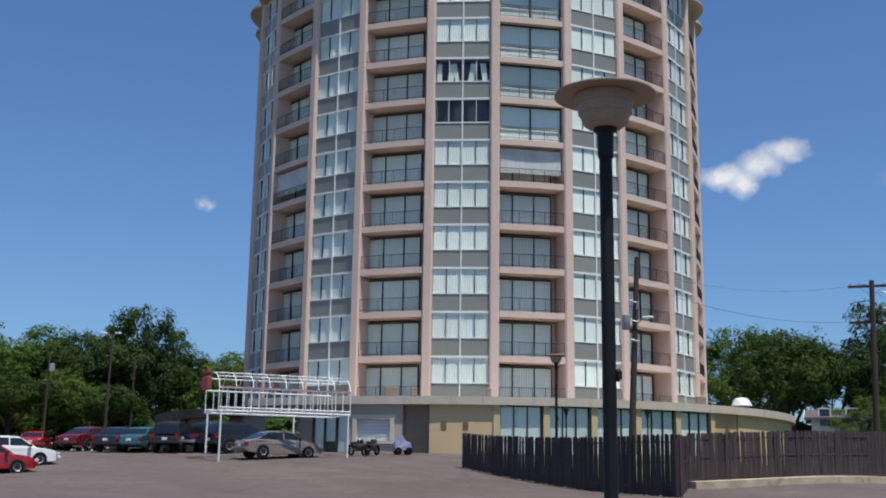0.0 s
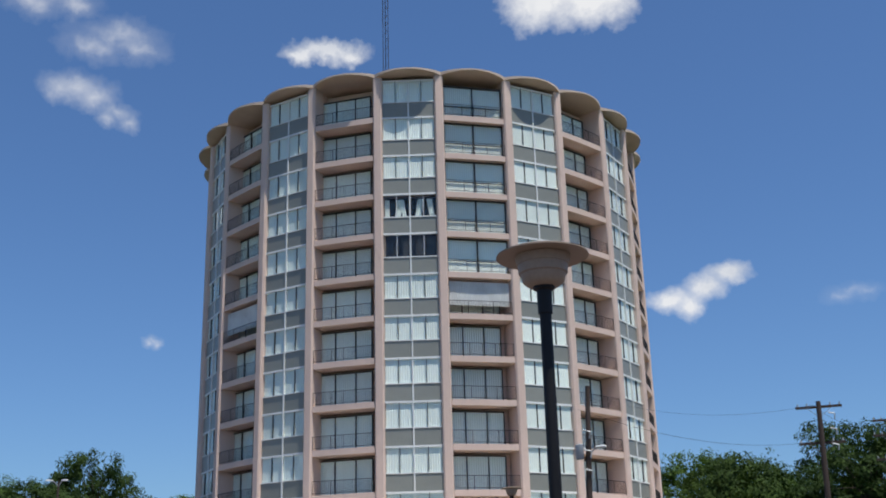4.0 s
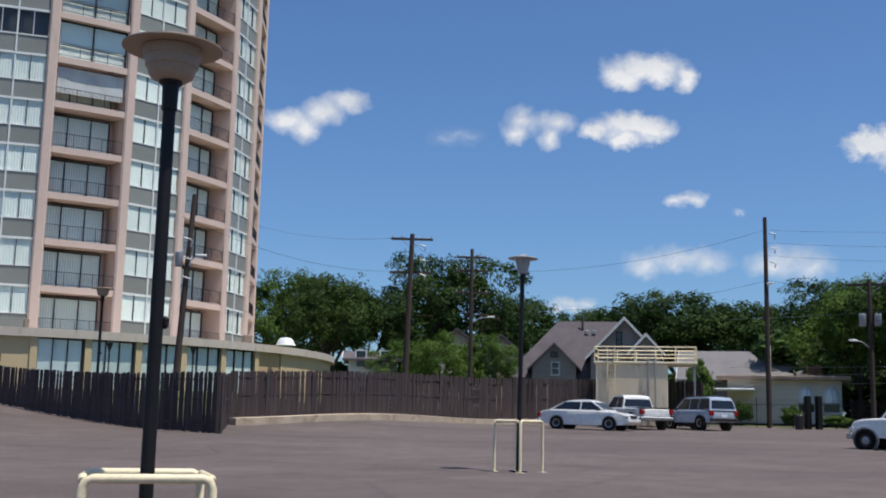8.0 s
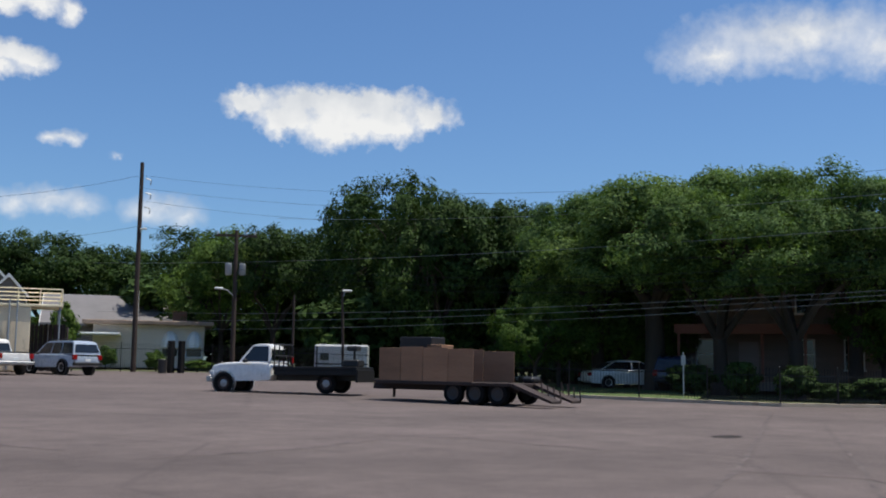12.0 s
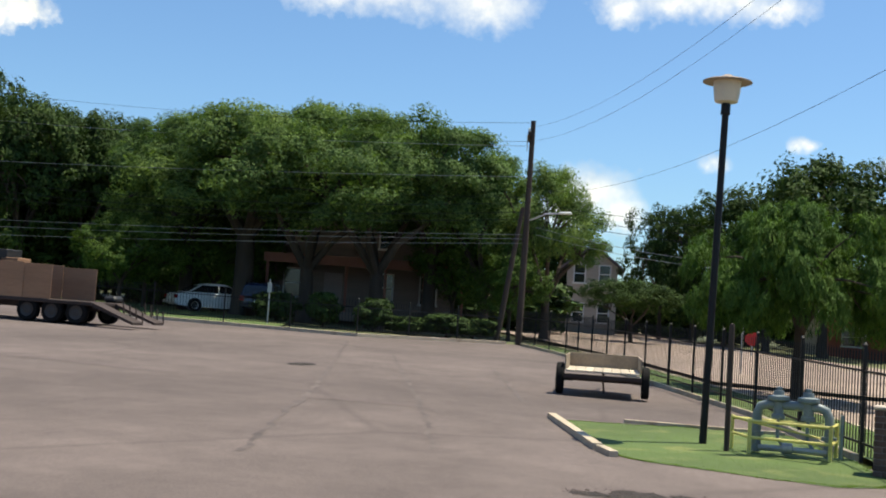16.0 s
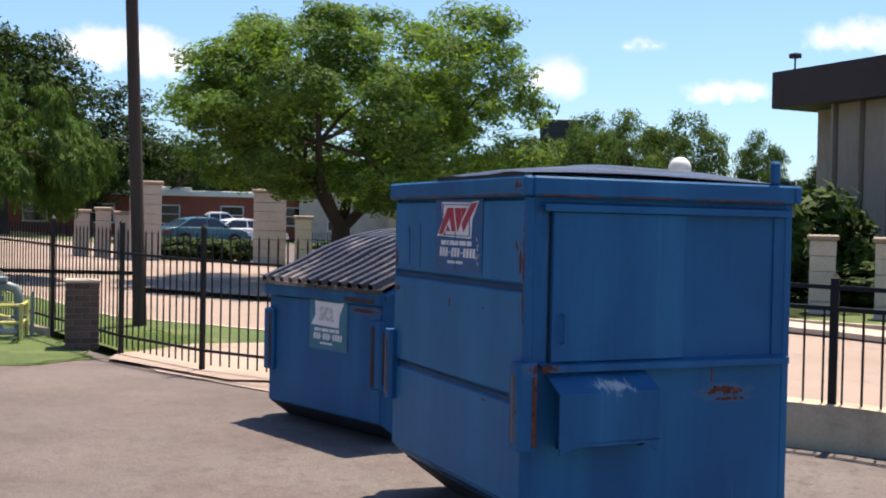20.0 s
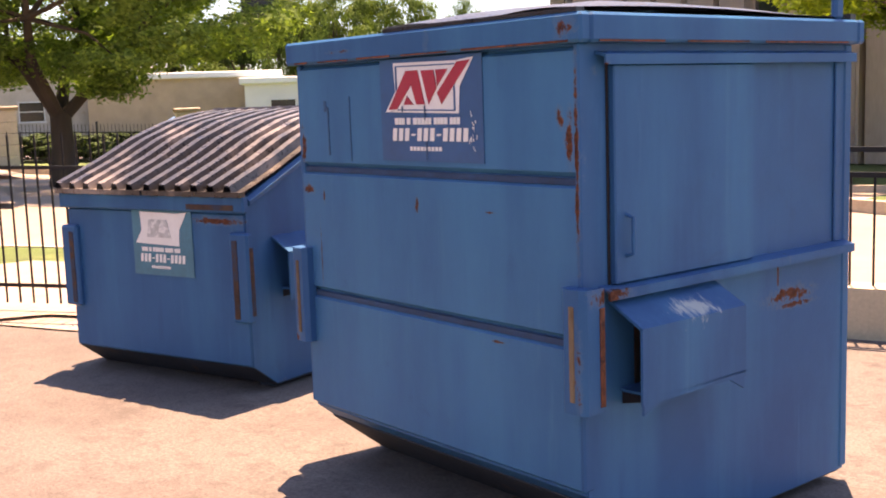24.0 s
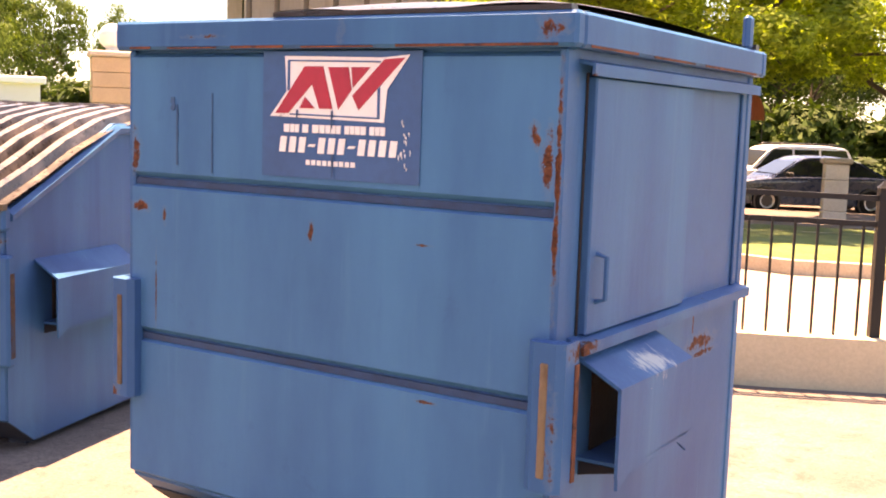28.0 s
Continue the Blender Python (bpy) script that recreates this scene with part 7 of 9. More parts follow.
vehicle("sedan", 64.7, 59.0, 70, PW, "white sedan parked under dark trees beyond the lot")
vehicle("suv", 67.2, 57.5, 10, PNV, "dark blue wagon parked under trees beyond the lot")
vehicle("sedan", 104.6, 58.0, 60, PTL, "grey-blue sedan parked beyond the stone gate")
vehicle("sedan", 106.6, 61.0, 60, PW, "white sedan parked beyond the stone gate")
vehicle("pickup", 105.4, 66.0, 80, PW, "white pickup parked beyond the gate", "pickup_truck")
vehicle("sedan", 119.0, 44.0, 80, PMR, "dark red sedan parked beyond the street")
for az, d, p, lab in ((162.4, 31.9, PNV, "dark blue sedan in the row of cars beyond the street"), (161.3, 34.9, PW, "white wagon in the row of cars beyond the street"), (161.6, 38.2, PW, "white wagon in the row of cars beyond the street"), (160.6, 41.5, PS, "silver sedan in the row of cars beyond the street"), (173.5, 33.0, PS, "silver sedan in the row of cars beyond the street")):
    vehicle("suv" if "wagon" in lab else "sedan", az, d, 252, p, lab)


# ---- flatbed truck and its trailer ----
RUSTSTEEL = surface("rusty_steel", (0.040, 0.026, 0.022), 0.8, var=0.3)
def flatbed():
    t = thing("flatbed_truck", "white-cabbed flatbed truck with a long black empty bed", "truck", pose(30.5, 27.8, gz(30.5, 27.8), 0, 0.5, 111.0) @ Matrix.Scale(0.90, 4))
    shell, bits = car_meshes("cab")
    part("cab", shell, PW, t, smooth=True)
    for n_, me, mt in bits:
        if n_ in ("tail_light", "number_plate", "bumper") or mt is None:
            continue
        link(n_, me, t)
    for sy in (-1, 1):
        part("door_line", Shape().box(0.98, 0.99, *sorted((sy * 0.90, sy * 0.952)), 0.55, 1.20), TRIM, t)
        part("fender", Shape().lathe([(0.44, -0.05), (0.47, 0.05), (0.50, 0.05), (0.50, -0.05)], 20, Matrix.Translation((2.6, sy * 0.93, 0.42)) @ Matrix.Rotation(math.pi / 2, 4, "X")), PW, t, smooth=True)
    part("bumper", Shape().soft_box(3.15, 3.36, -1.0, 1.0, 0.45, 0.68, 0.03), RIMM, t)
    part("grille", Shape().soft_box(3.18, 3.235, -0.55, 0.55, 0.78, 1.08, 0.02), TRIM, t)
    part("chassis", Shape().box(-3.0, 3.0, -0.42, -0.3, 0.5, 0.72).box(-3.0, 3.0, 0.3, 0.42, 0.5, 0.72), TRIM, t)
    part("flatbed", Shape().soft_box(-3.05, 0.45, -1.12, 1.12, 0.92, 1.06, 0.02), BLACK, t, "black steel deck")
    for sy in (-1, 1):
        part("bed_skirt", Shape().soft_box(-3.05, 0.4, *sorted((sy * 1.06, sy * 1.12)), 0.72, 0.92, 0.01), BLACK, t)
    part("toolbox", Shape().soft_box(-0.9, 0.3, -1.1, -0.75, 0.5, 0.9, 0.03), BLACK, t)
    part("tail_board", Shape().soft_box(-3.1, -3.0, -1.1, 1.1, 0.45, 0.95, 0.02), BLACK, t)
    rack = Shape()
    for y in (-1.0, -0.5, 0, 0.5, 1.0):
        rack.tube([(0.42, y, 1.06), (0.42, y, 1.95)], 0.03, 6)
    rack.tube([(0.42, -1.0, 1.95), (0.42, 1.0, 1.95)], 0.035, 6).tube([(0.42, -1.0, 1.5), (0.42, 1.0, 1.5)], 0.03, 6)
    part("headboard", rack, BLACK, t)
    part("marker_lamp", Shape().soft_box(0.36, 0.4, -0.95, -0.8, 1.22, 1.45, 0.01), REDLIGHT, t)
    part("winch", Shape().soft_box(-2.9, -2.2, -0.4, 0.4, 1.06, 1.35, 0.05).tube([(-2.6, 0, 1.3), (-2.6, 0, 1.75)], 0.05, 6).soft_box(-2.8, -2.35, -0.3, 0.3, 1.7, 1.9, 0.05), TRIM, t)
    big = wheel_meshes(0.40, 0.26, RUSTSTEEL)
    for x in (2.6, -1.75):
        for sy in (-1, 1):
            part("hub", Shape().lathe([(0, 0.10), (0.06, 0.10), (0.09, 0.06), (0.15, 0.05), (0.15, -0.05)], 12, Matrix.Translation((x, sy * 0.93, 0.40)) @ Matrix.Rotation(sy * -math.pi / 2, 4, "X")), GREYMETAL, wheel(t, x, sy * 0.87, 0.40, big), m=pose(x, sy * 0.87, 0.40, 0, 0, 0 if sy < 0 else 180).inverted())
    return t


PLY = surface("plywood", (0.30, 0.165, 0.095), 0.8, var=0.14, big=0.8, fine=14, stretch=(0.6, 0.6, 3), stain=(0.20, 0.10, 0.055), stain_at=(0.6, 0.85), spread=0.14)


def gooseneck():
    t = thing("flatbed_trailer", "dark steel trailer with lowered ramps", "trailer", pose(30.17, 19.87, gz(30.17, 19.87), 0, -0.4, 93.0) @ Matrix.Scale(0.95, 4))
    part("deck", Shape().soft_box(-2.2, 3.1, -1.15, 1.15, 0.60, 0.72, 0.02), RUSTSTEEL, t)
    for y in (-0.64, 0.64):
        part("main_beam", Shape().box(-2.2, 3.5, y - 0.06, y + 0.06, 0.42, 0.60), RUSTSTEEL, t)
    part("drawbar", Shape().tube([(2.9, 0, 0.62), (3.5, 0, 0.66), (3.95, 0, 0.68)], 0.08, 6), RUSTSTEEL, t)
    part("jack", Shape().tube([(3.3, -0.3, 0.12), (3.3, -0.3, 0.95)], 0.05, 6), RUSTSTEEL, t)
    sm = wheel_meshes(0.36, 0.24, FRAME_D)
    for x in (0.0, -0.84, -1.68):
        for sy in (-1, 1):
            wheel(t, x, sy * 1.02, 0.36, sm)
    for sy in (-1, 1):
        r = Shape().add([(x, sy * y + d, z) for d in (-0.35, 0.35) for x, y, z in ((-2.2, 0.75, 0.70), (-3.6, 0.75, 0.18), (-3.6, 0.75, 0.1), (-2.2, 0.75, 0.58))], [(0, 1, 2, 3), (4, 7, 6, 5), (0, 4, 5, 1), (1, 5, 6, 2), (2, 6, 7, 3), (3, 7, 4, 0)])
        ramp = part("ramp", r, RUSTSTEEL, t)
        for k in range(4):
            part("ramp_bar", Shape().tube([(-3.6 + 0.22 * k, sy * 0.75 - 0.34, 0.16 + 0.08 * k), (-3.55 + 0.22 * k, sy * 0.75 - 0.34, 0.55 + 0.08 * k)], 0.025, 5), RUSTSTEEL, ramp)
    part("spare_gear", Shape().soft_box(-2.2, -1.75, -1.0, -0.4, 0.72, 0.95, 0.08), TRIM, t)
    c = thing("plywood_crate", "long open crate of reddish-brown plywood sheets on the trailer", "crate", t.matrix_basis @ pose(0.0, 0, 0.72))
    for y, ends in ((1.1, ((-0.75, 0.2, -0.03), (0.22, 1.2, 0.0), (1.22, 2.1, 0.03), (2.12, 3.0, 0.0))), (-1.1, ((-1.1, 0.1, -0.06), (0.12, 1.3, 0.0), (1.32, 3.0, 0.02)))):
        for x0, x1, dz in ends:
            part("side_panel", Shape().soft_box(x0, x1, y - 0.01, y + 0.01, 0.0, 1.12 + dz, 0.003), PLY, c)
    part("end_panel", Shape().soft_box(2.99, 3.01, -1.09, 1.09, 0.0, 1.12, 0.003), PLY, c)
    for x in (-0.6, 0.2, 1.2, 2.1):
        part("cleat", Shape().box(x - 0.04, x + 0.04, 1.05, 1.088, 0.05, 1.05), PLY, c)
    part("pallet", Shape().soft_box(1.2, 2.5, -0.3, 0.6, 0.0, 1.5, 0.02), TRIM, c)
    part("lid_sheet", Shape().soft_box(0.8, 1.4, -0.2, 0.6, 1.06, 1.24, 0.02), PLY, c)
    return t


flatbed()
gooseneck()


def utility_wagon():
    t = thing("utility_trailer", "small weathered flat trailer with low board sides", "trailer", pose(*polar(84.9, 22.3), gz(22.8, 2.3), 0, 0, -85) @ Matrix.Diagonal((0.82, 0.86, 0.9, 1)))
    WOOD = surface("grey_boards", (0.26, 0.21, 0.155), 0.85, var=0.22, big=1.5, fine=18, stretch=(1, 5, 1), spread=0.2)
    PALE = surface("pale_worn_boards", (0.48, 0.41, 0.32), 0.85, var=0.18, big=1.5, fine=18, spread=0.15)
    # x across, y along (its tail faces the lot)
    for k in range(8):
        part("deck_board", Shape().soft_box(-0.86 + k * 0.215, -0.86 + k * 0.215 + 0.205, -1.1, 1.3, 0.50, 0.54, 0.006), PALE, t)
    part("end_board", Shape().soft_box(-0.88, 0.88, 1.3, 1.34, 0.5, 0.86, 0.01), WOOD, t)
    for sx in (-1, 1):
        part("side_board", Shape().soft_box(*sorted((sx * 0.86, sx * 0.9)), -0.95, 1.3, 0.52, 0.85, 0.01), WOOD, t)
        part("wheel_hub", Shape().tube([(sx * 0.7, -0.75, 0.34), (sx * 1.0, -0.75, 0.34)], 0.05, 8), TRIM, t)
        w = Shape().lathe([(0.12, -0.09), (0.31, -0.09), (0.34, -0.06), (0.34, 0.06), (0.31, 0.09), (0.12, 0.09), (0.12, -0.09)], 20, Matrix.Translation((sx * 1.0, -0.75, 0.34)) @ Matrix.Rotation(math.pi / 2, 4, "Y"))
        part("wheel", w, TYRE, t, smooth=True)
    part("tail_bar", Shape().soft_box(-0.9, 0.9, -1.15, -1.08, 0.36, 0.46, 0.01), RUSTSTEEL, t)
    part("axle", Shape().tube([(-0.95, -0.75, 0.34), (0.95, -0.75, 0.34)], 0.04, 8), RUSTSTEEL, t)
    part("drawbar", Shape().tube([(0, 1.3, 0.45), (0, 2.3, 0.25)], 0.04, 6), RUSTSTEEL, t)
    part("jack", Shape().tube([(0.05, -1.05, 0.08), (0.0, -1.05, 0.5)], 0.025, 6), RUSTSTEEL, t)
    return t


utility_wagon()

# ---- entrance canopy, cycles ----
def entrance_canopy():
    t = thing("entrance_canopy", "white metal arched canopy frame over the entrance walk", "canopy", pose(-12.2, 62.0, 0, 0, 0, 24.0))
    L, w, z0, z1 = 7.5, 3.2, 4.9, 6.15                       # runs along +x to the building
    n = 9
    for k in range(n):
        x = L * k / (n - 1)
        pts = [(x, -w / 2, z1)] + [(x, -w / 2 * math.cos(math.pi * q / 8), z1 + 0.92 * math.sin(math.pi * q / 8)) for q in range(1, 8)] + [(x, w / 2, z1)]
        part("arch", Shape().tube(pts, 0.03, 6), FRAME_W, t)
    for q in (2, 4, 6):
        y, z = -w / 2 * math.cos(math.pi * q / 8), z1 + 0.92 * math.sin(math.pi * q / 8)
        part("purlin", Shape().tube([(0, y, z), (L, y, z)], 0.035, 6), FRAME_W, t)
    for y in (-w / 2, w / 2):
        for z in (z0, z1):
            part("long_rail", Shape().tube([(0, y, z), (L, y, z)], 0.05, 6), FRAME_W, t)
        part("long_rail", Shape().tube([(0, y, z0 + 0.18), (L, y, z0 + 0.18)], 0.04, 6), FRAME_W, t)
        for k in range(18):
            x = L * k / 17
            part("upright", Shape().tube([(x, y, z0), (x, y, z1)], 0.03, 5), FRAME_W, t)
            if k < 17:
                part("lattice", Shape().tube([(x, y, z0), (x + L / 17, y, z0 + 0.18)], 0.02, 4), FRAME_W, t)
    for x in (0, L):
        part("cross_rail", Shape().tube([(x, -w / 2, z0), (x, w / 2, z0)], 0.05, 6), FRAME_W, t)
    part("red_trim", Shape().tube([(0.1, -w / 2 - 0.03, z1 + 0.04), (L, -w / 2 - 0.03, z1 + 0.04)], 0.025, 5), surface("faded_red_trim", (0.45, 0.12, 0.09), 0.6), t)
    for x, y in ((0.15, -w / 2), (0.15, w / 2), (L - 2.3, w / 2), (L - 0.1, -w / 2)):
        p = t.matrix_basis @ Vector((x, y, 0))
        part("post", Shape().tube([(x, y, gz(p.x, p.y)), (x, y, z0)], 0.055, 8), FRAME_W, t)
    for y in (-0.4, 0.5):
        part("finial", Shape().lathe([(0.0, -0.55), (0.2, -0.55), (0.2, 0.1), (0.15, 0.16), (0.15, 0.3), (0.22, 0.36), (0.22, 0.52), (0, 0.56)], 10, pose(-0.35, y, z1 + 0.5)), surface("brick_red_pot", (0.22, 0.06, 0.05), 0.8), t)
    return t


entrance_canopy()


def motorcycle(x, y, turn):
    t = thing("motorcycle", "dark parked motorcycle by the white shutter", "motorcycle", at(x, y, turn), "cycles by the entrance")
    for wx in (-0.7, 0.7):
        part("wheel", Shape().lathe([(0.22, -0.06), (0.31, -0.06), (0.33, 0), (0.31, 0.06), (0.22, 0.06), (0.22, -0.06)], 18, Matrix.Translation((wx, 0, 0.33)) @ Matrix.Rotation(math.pi / 2, 4, "X")), TYRE, t, smooth=True)
    part("frame", Shape().tube([(-0.7, 0, 0.33), (-0.2, 0, 0.4), (0.25, 0, 0.45), (0.45, 0, 0.95), (0.7, 0, 0.33)], 0.045, 6), RIMM, t)
    part("engine", Shape().soft_box(-0.25, 0.25, -0.16, 0.16, 0.28, 0.6, 0.05), TRIM, t)
    part("tank", Shape().soft_box(-0.05, 0.42, -0.14, 0.14, 0.72, 0.95, 0.08), PDK, t)
    part("seat", Shape().soft_box(-0.7, -0.03, -0.13, 0.13, 0.68, 0.8, 0.05), TRIM, t)
    part("handlebar", Shape().tube([(0.4, -0.35, 1.08), (0.48, 0, 1.0), (0.4, 0.35, 1.08)], 0.02, 6), RIMM, t)
    return t


motorcycle(-4.3, 65.3, 60)
motorcycle(-3.5, 65.6, 70)


def covered_cart(x, y, turn):
    t = thing("covered_cart", "small cart under a loose pale violet cover", "cart", at(x, y, turn) @ Matrix.Scale(0.8, 4), "cycles by the entrance")
    s = Shape().prism([(-0.62, 0.3), (-0.66, 0.9), (-0.40, 1.35), (-0.05, 1.4), (0.15, 1.0), (0.52, 0.85), (0.6, 0.35)], -0.45, 0.45, place=lambda u, v, w: (u, w * (1.0 if v < 0.9 else 0.8), v))
    part("cover", s, surface("purple_cover", (0.30, 0.31, 0.46), 0.8, var=0.35, big=4), t)
    for wx in (-0.38, 0.4):
        for sy in (-1, 1):
            part("wheel", Shape().lathe([(0.1, -0.08), (0.25, -0.08), (0.27, 0), (0.25, 0.08), (0.1, 0.08), (0.1, -0.08)], 14, Matrix.Translation((wx, sy * 0.45, 0.27)) @ Matrix.Rotation(math.pi / 2, 4, "X")), TYRE, t)
    return t


covered_cart(-1.75, 66.6, 10)
for x, y, h, w in ((-17.5, 76, 2.2, 3), (-13.8, 74.5, 2.4, 3), (-9.6, 72.2, 2.6, 3.2)):
    tree("bush", x, y, h, w, x * 30, "light-green bush before the podium", "bushes before the podium", "bush")

# ---- houses north of the lot ----
SHINGLE = surface("grey_shingles", (0.105, 0.09, 0.098), 0.9, var=0.18, big=0.8, fine=9)
SIDING = surface("grey_siding", (0.31, 0.255, 0.235), 0.8, var=0.08, stretch=(0.3, 0.3, 6))
WHITEBOARD = surface("white_boards", (0.66, 0.66, 0.64), 0.7, var=0.06)


def gable(parent, x0, x1, y0, y1, z0, eave, ridge, along_x, wall, over=0.5, roofmat=None, trim=True):
    """Walls under a pitched roof."""
    roofmat = roofmat or SHINGLE
    cx, cy = (x0 + x1) / 2, (y0 + y1) / 2
    if along_x:
        out = [(y0, z0), (y0, eave), (cy, ridge), (y1, eave), (y1, z0)]
        part("wall", Shape().prism(out, x0, x1, place=lambda u, v, w: (w, u, v)), wall, parent)
        k = (ridge - eave) / (cy - y0)
        for s, e in ((-1, y0), (1, y1)):
            o = [(cy, ridge + 0.02), (e + s * over, eave - k * over + 0.02), (e + s * over, eave - k * over + 0.2), (cy, ridge + 0.22)]
            r = part("roof", Shape().prism(o, x0 - over, x1 + over, place=lambda u, v, w: (w, u, v)), roofmat, parent)
            if trim:
                for w in (x0 - over - 0.05, x1 + over):
                    part("barge_board", Shape().prism([(cy, ridge - 0.02), (e + s * over, eave - k * over - 0.02), (e + s * over, eave - k * over + 0.24), (cy, ridge + 0.26)], w, w + 0.05, place=lambda u, v, q: (q, u, v)), WHITEBOARD, r)
    else:
        out = [(x0, z0), (x0, eave), (cx, ridge), (x1, eave), (x1, z0)]
        part("wall", Shape().prism(out, y0, y1, place=lambda u, v, w: (u, w, v)), wall, parent)
        k = (ridge - eave) / (cx - x0)
        for s, e in ((-1, x0), (1, x1)):
            o = [(cx, ridge + 0.02), (e + s * over, eave - k * over + 0.02), (e + s * over, eave - k * over + 0.2), (cx, ridge + 0.22)]
            r = part("roof", Shape().prism(o, y0 - over, y1 + over, place=lambda u, v, w: (u, w, v)), roofmat, parent)
            if trim:
                for w in (y0 - over - 0.05, y1 + over):
                    part("barge_board", Shape().prism([(cx, ridge - 0.02), (e + s * over, eave - k * over - 0.02), (e + s * over, eave - k * over + 0.24), (cx, ridge + 0.26)], w, w + 0.05, place=lambda u, v, q: (u, q, v)), WHITEBOARD, r)


def house_window(parent, x, y, z, w, h, face, frame_=WHITEBOARD):
    """A window on a wall that faces -y (face 0) or -x (face 1) or +x (face 2)."""
    m = pose(x, y, z, 0, 0, {0: 0, 1: -90, 2: 90}[face])
    f = Shape()
    for a, b, c, d in ((-w / 2, -w / 2 + 0.08, 0, h), (w / 2 - 0.08, w / 2, 0, h), (-w / 2, w / 2, h - 0.08, h), (-w / 2 - 0.05, w / 2 + 0.05, -0.06, 0.05), (-w / 2, w / 2, h / 2 - 0.03, h / 2 + 0.03)):
        f.box(a, b, -0.06, 0.03, c, d)
    win = part("window", f, frame_, parent, m=m)
    part("pane", Shape().box(-w / 2, w / 2, -0.03, -0.02, 0, h), CARGLASS, win)


def gabled_house():
    x, y = polar(30.3, 97)
    t = thing("house", "grey gabled house with steep shingle roof and white barge boards", "house", pose(x, y, gz(x, y), 0, 0, -31))
    # main body under a hipped roof, with two street gables and a wall dormer
    part("wall", Shape().box(-5.3, 5.4, -3.6, 4.2, 0, 3.4), SIDING, t)
    part("roof", Shape().add([(-5.9, -4.1, 3.1), (5.9, -4.1, 3.1), (5.9, 4.7, 3.1), (-5.9, 4.7, 3.1), (-1.5, 0.3, 8.2), (4.6, 0.3, 8.2),
                              (-5.9, -4.1, 2.95), (5.9, -4.1, 2.95), (5.9, 4.7, 2.95), (-5.9, 4.7, 2.95)],
                             [(0, 1, 5, 4), (1, 2, 5), (2, 3, 4, 5), (3, 0, 4), (0, 6, 7, 1), (1, 7, 8, 2), (2, 8, 9, 3), (3, 9, 6, 0), (9, 8, 7, 6)]), SHINGLE, t)
    gable(t, 1.3, 6.7, -5.2, 2, 0, 5.0, 7.85, False, SIDING, 0.45)
    gable(t, 4.5, 6.9, -5.9, -3, 0, 5.2, 6.5, False, SIDING, 0.3)
    gable(t, -3.5, 0.1, -4.8, -0.5, 0, 4.0, 5.75, False, SIDING, 0.4, trim=False)
    house_window(t, 3.6, -5.22, 5.6, 0.5, 1.3, 0, FRAME_D), house_window(t, -1.6, -4.82, 3.3, 0.7, 1.1, 0), house_window(t, -1.7, -4.82, 4.8, 0.55, 0.4, 0, FRAME_D), house_window(t, 3.2, -5.22, 1.0, 1.2, 1.6, 0)
    part("vent_pipe", Shape().tube([(0.6, -0.4, 7.4), (0.6, -0.4, 8.6)], 0.09, 8), FRAME_D, t)
    for vx in (1.0, 1.6):
        part("roof_vent", Shape().soft_box(vx - 0.15, vx + 0.15, -0.9, -0.6, 7.0, 7.35, 0.03), GREYMETAL, t)


def simple_house(az, d, turn, w, dep, eave, ridge, wall, label, roofmat=None, floors=1, along=True, trim=True):
    x, y = polar(az, d)
    t = thing("house", label, "house", pose(x, y, gz(x, y) - 0.1, 0, 0, turn))
    gable(t, -w / 2, w / 2, -dep / 2, dep / 2, 0, eave, ridge, along, wall, 0.5, roofmat, trim)
    for f in range(floors):
        k = max(2, int(w / 2.4))
        for i in range(k):
            house_window(t, -w / 2 + w * (i + 0.5) / k, -dep / 2 - 0.02, 0.9 + 2.8 * f, 0.9, 1.4, 0)
    return t


gabled_house()
simple_house(19.9, 92, -20, 3.9, 5, 4.3, 4.9, WHITEBOARD, "white two-storey house glimpsed past the board fence", floors=2)
simple_house(24.2, 104, -24, 7, 7, 4.8, 7.5, surface("tan_wall", (0.50, 0.42, 0.33), 0.8), "tan gabled house half hidden by trees", floors=2, along=False, trim=False)
simple_house(26.4, 106, -24, 6, 6, 4.6, 7.2, surface("tan_wall", (0.48, 0.39, 0.31), 0.8), "tan gabled house half hidden by trees", floors=1, along=False, trim=False)
simple_house(38.6, 92, -38, 9, 9, 3.2, 5.4, SIDING, "low house with a pale grey hipped roof", surface("pale_roof", (0.17, 0.16, 0.16), 0.8, var=0.12))


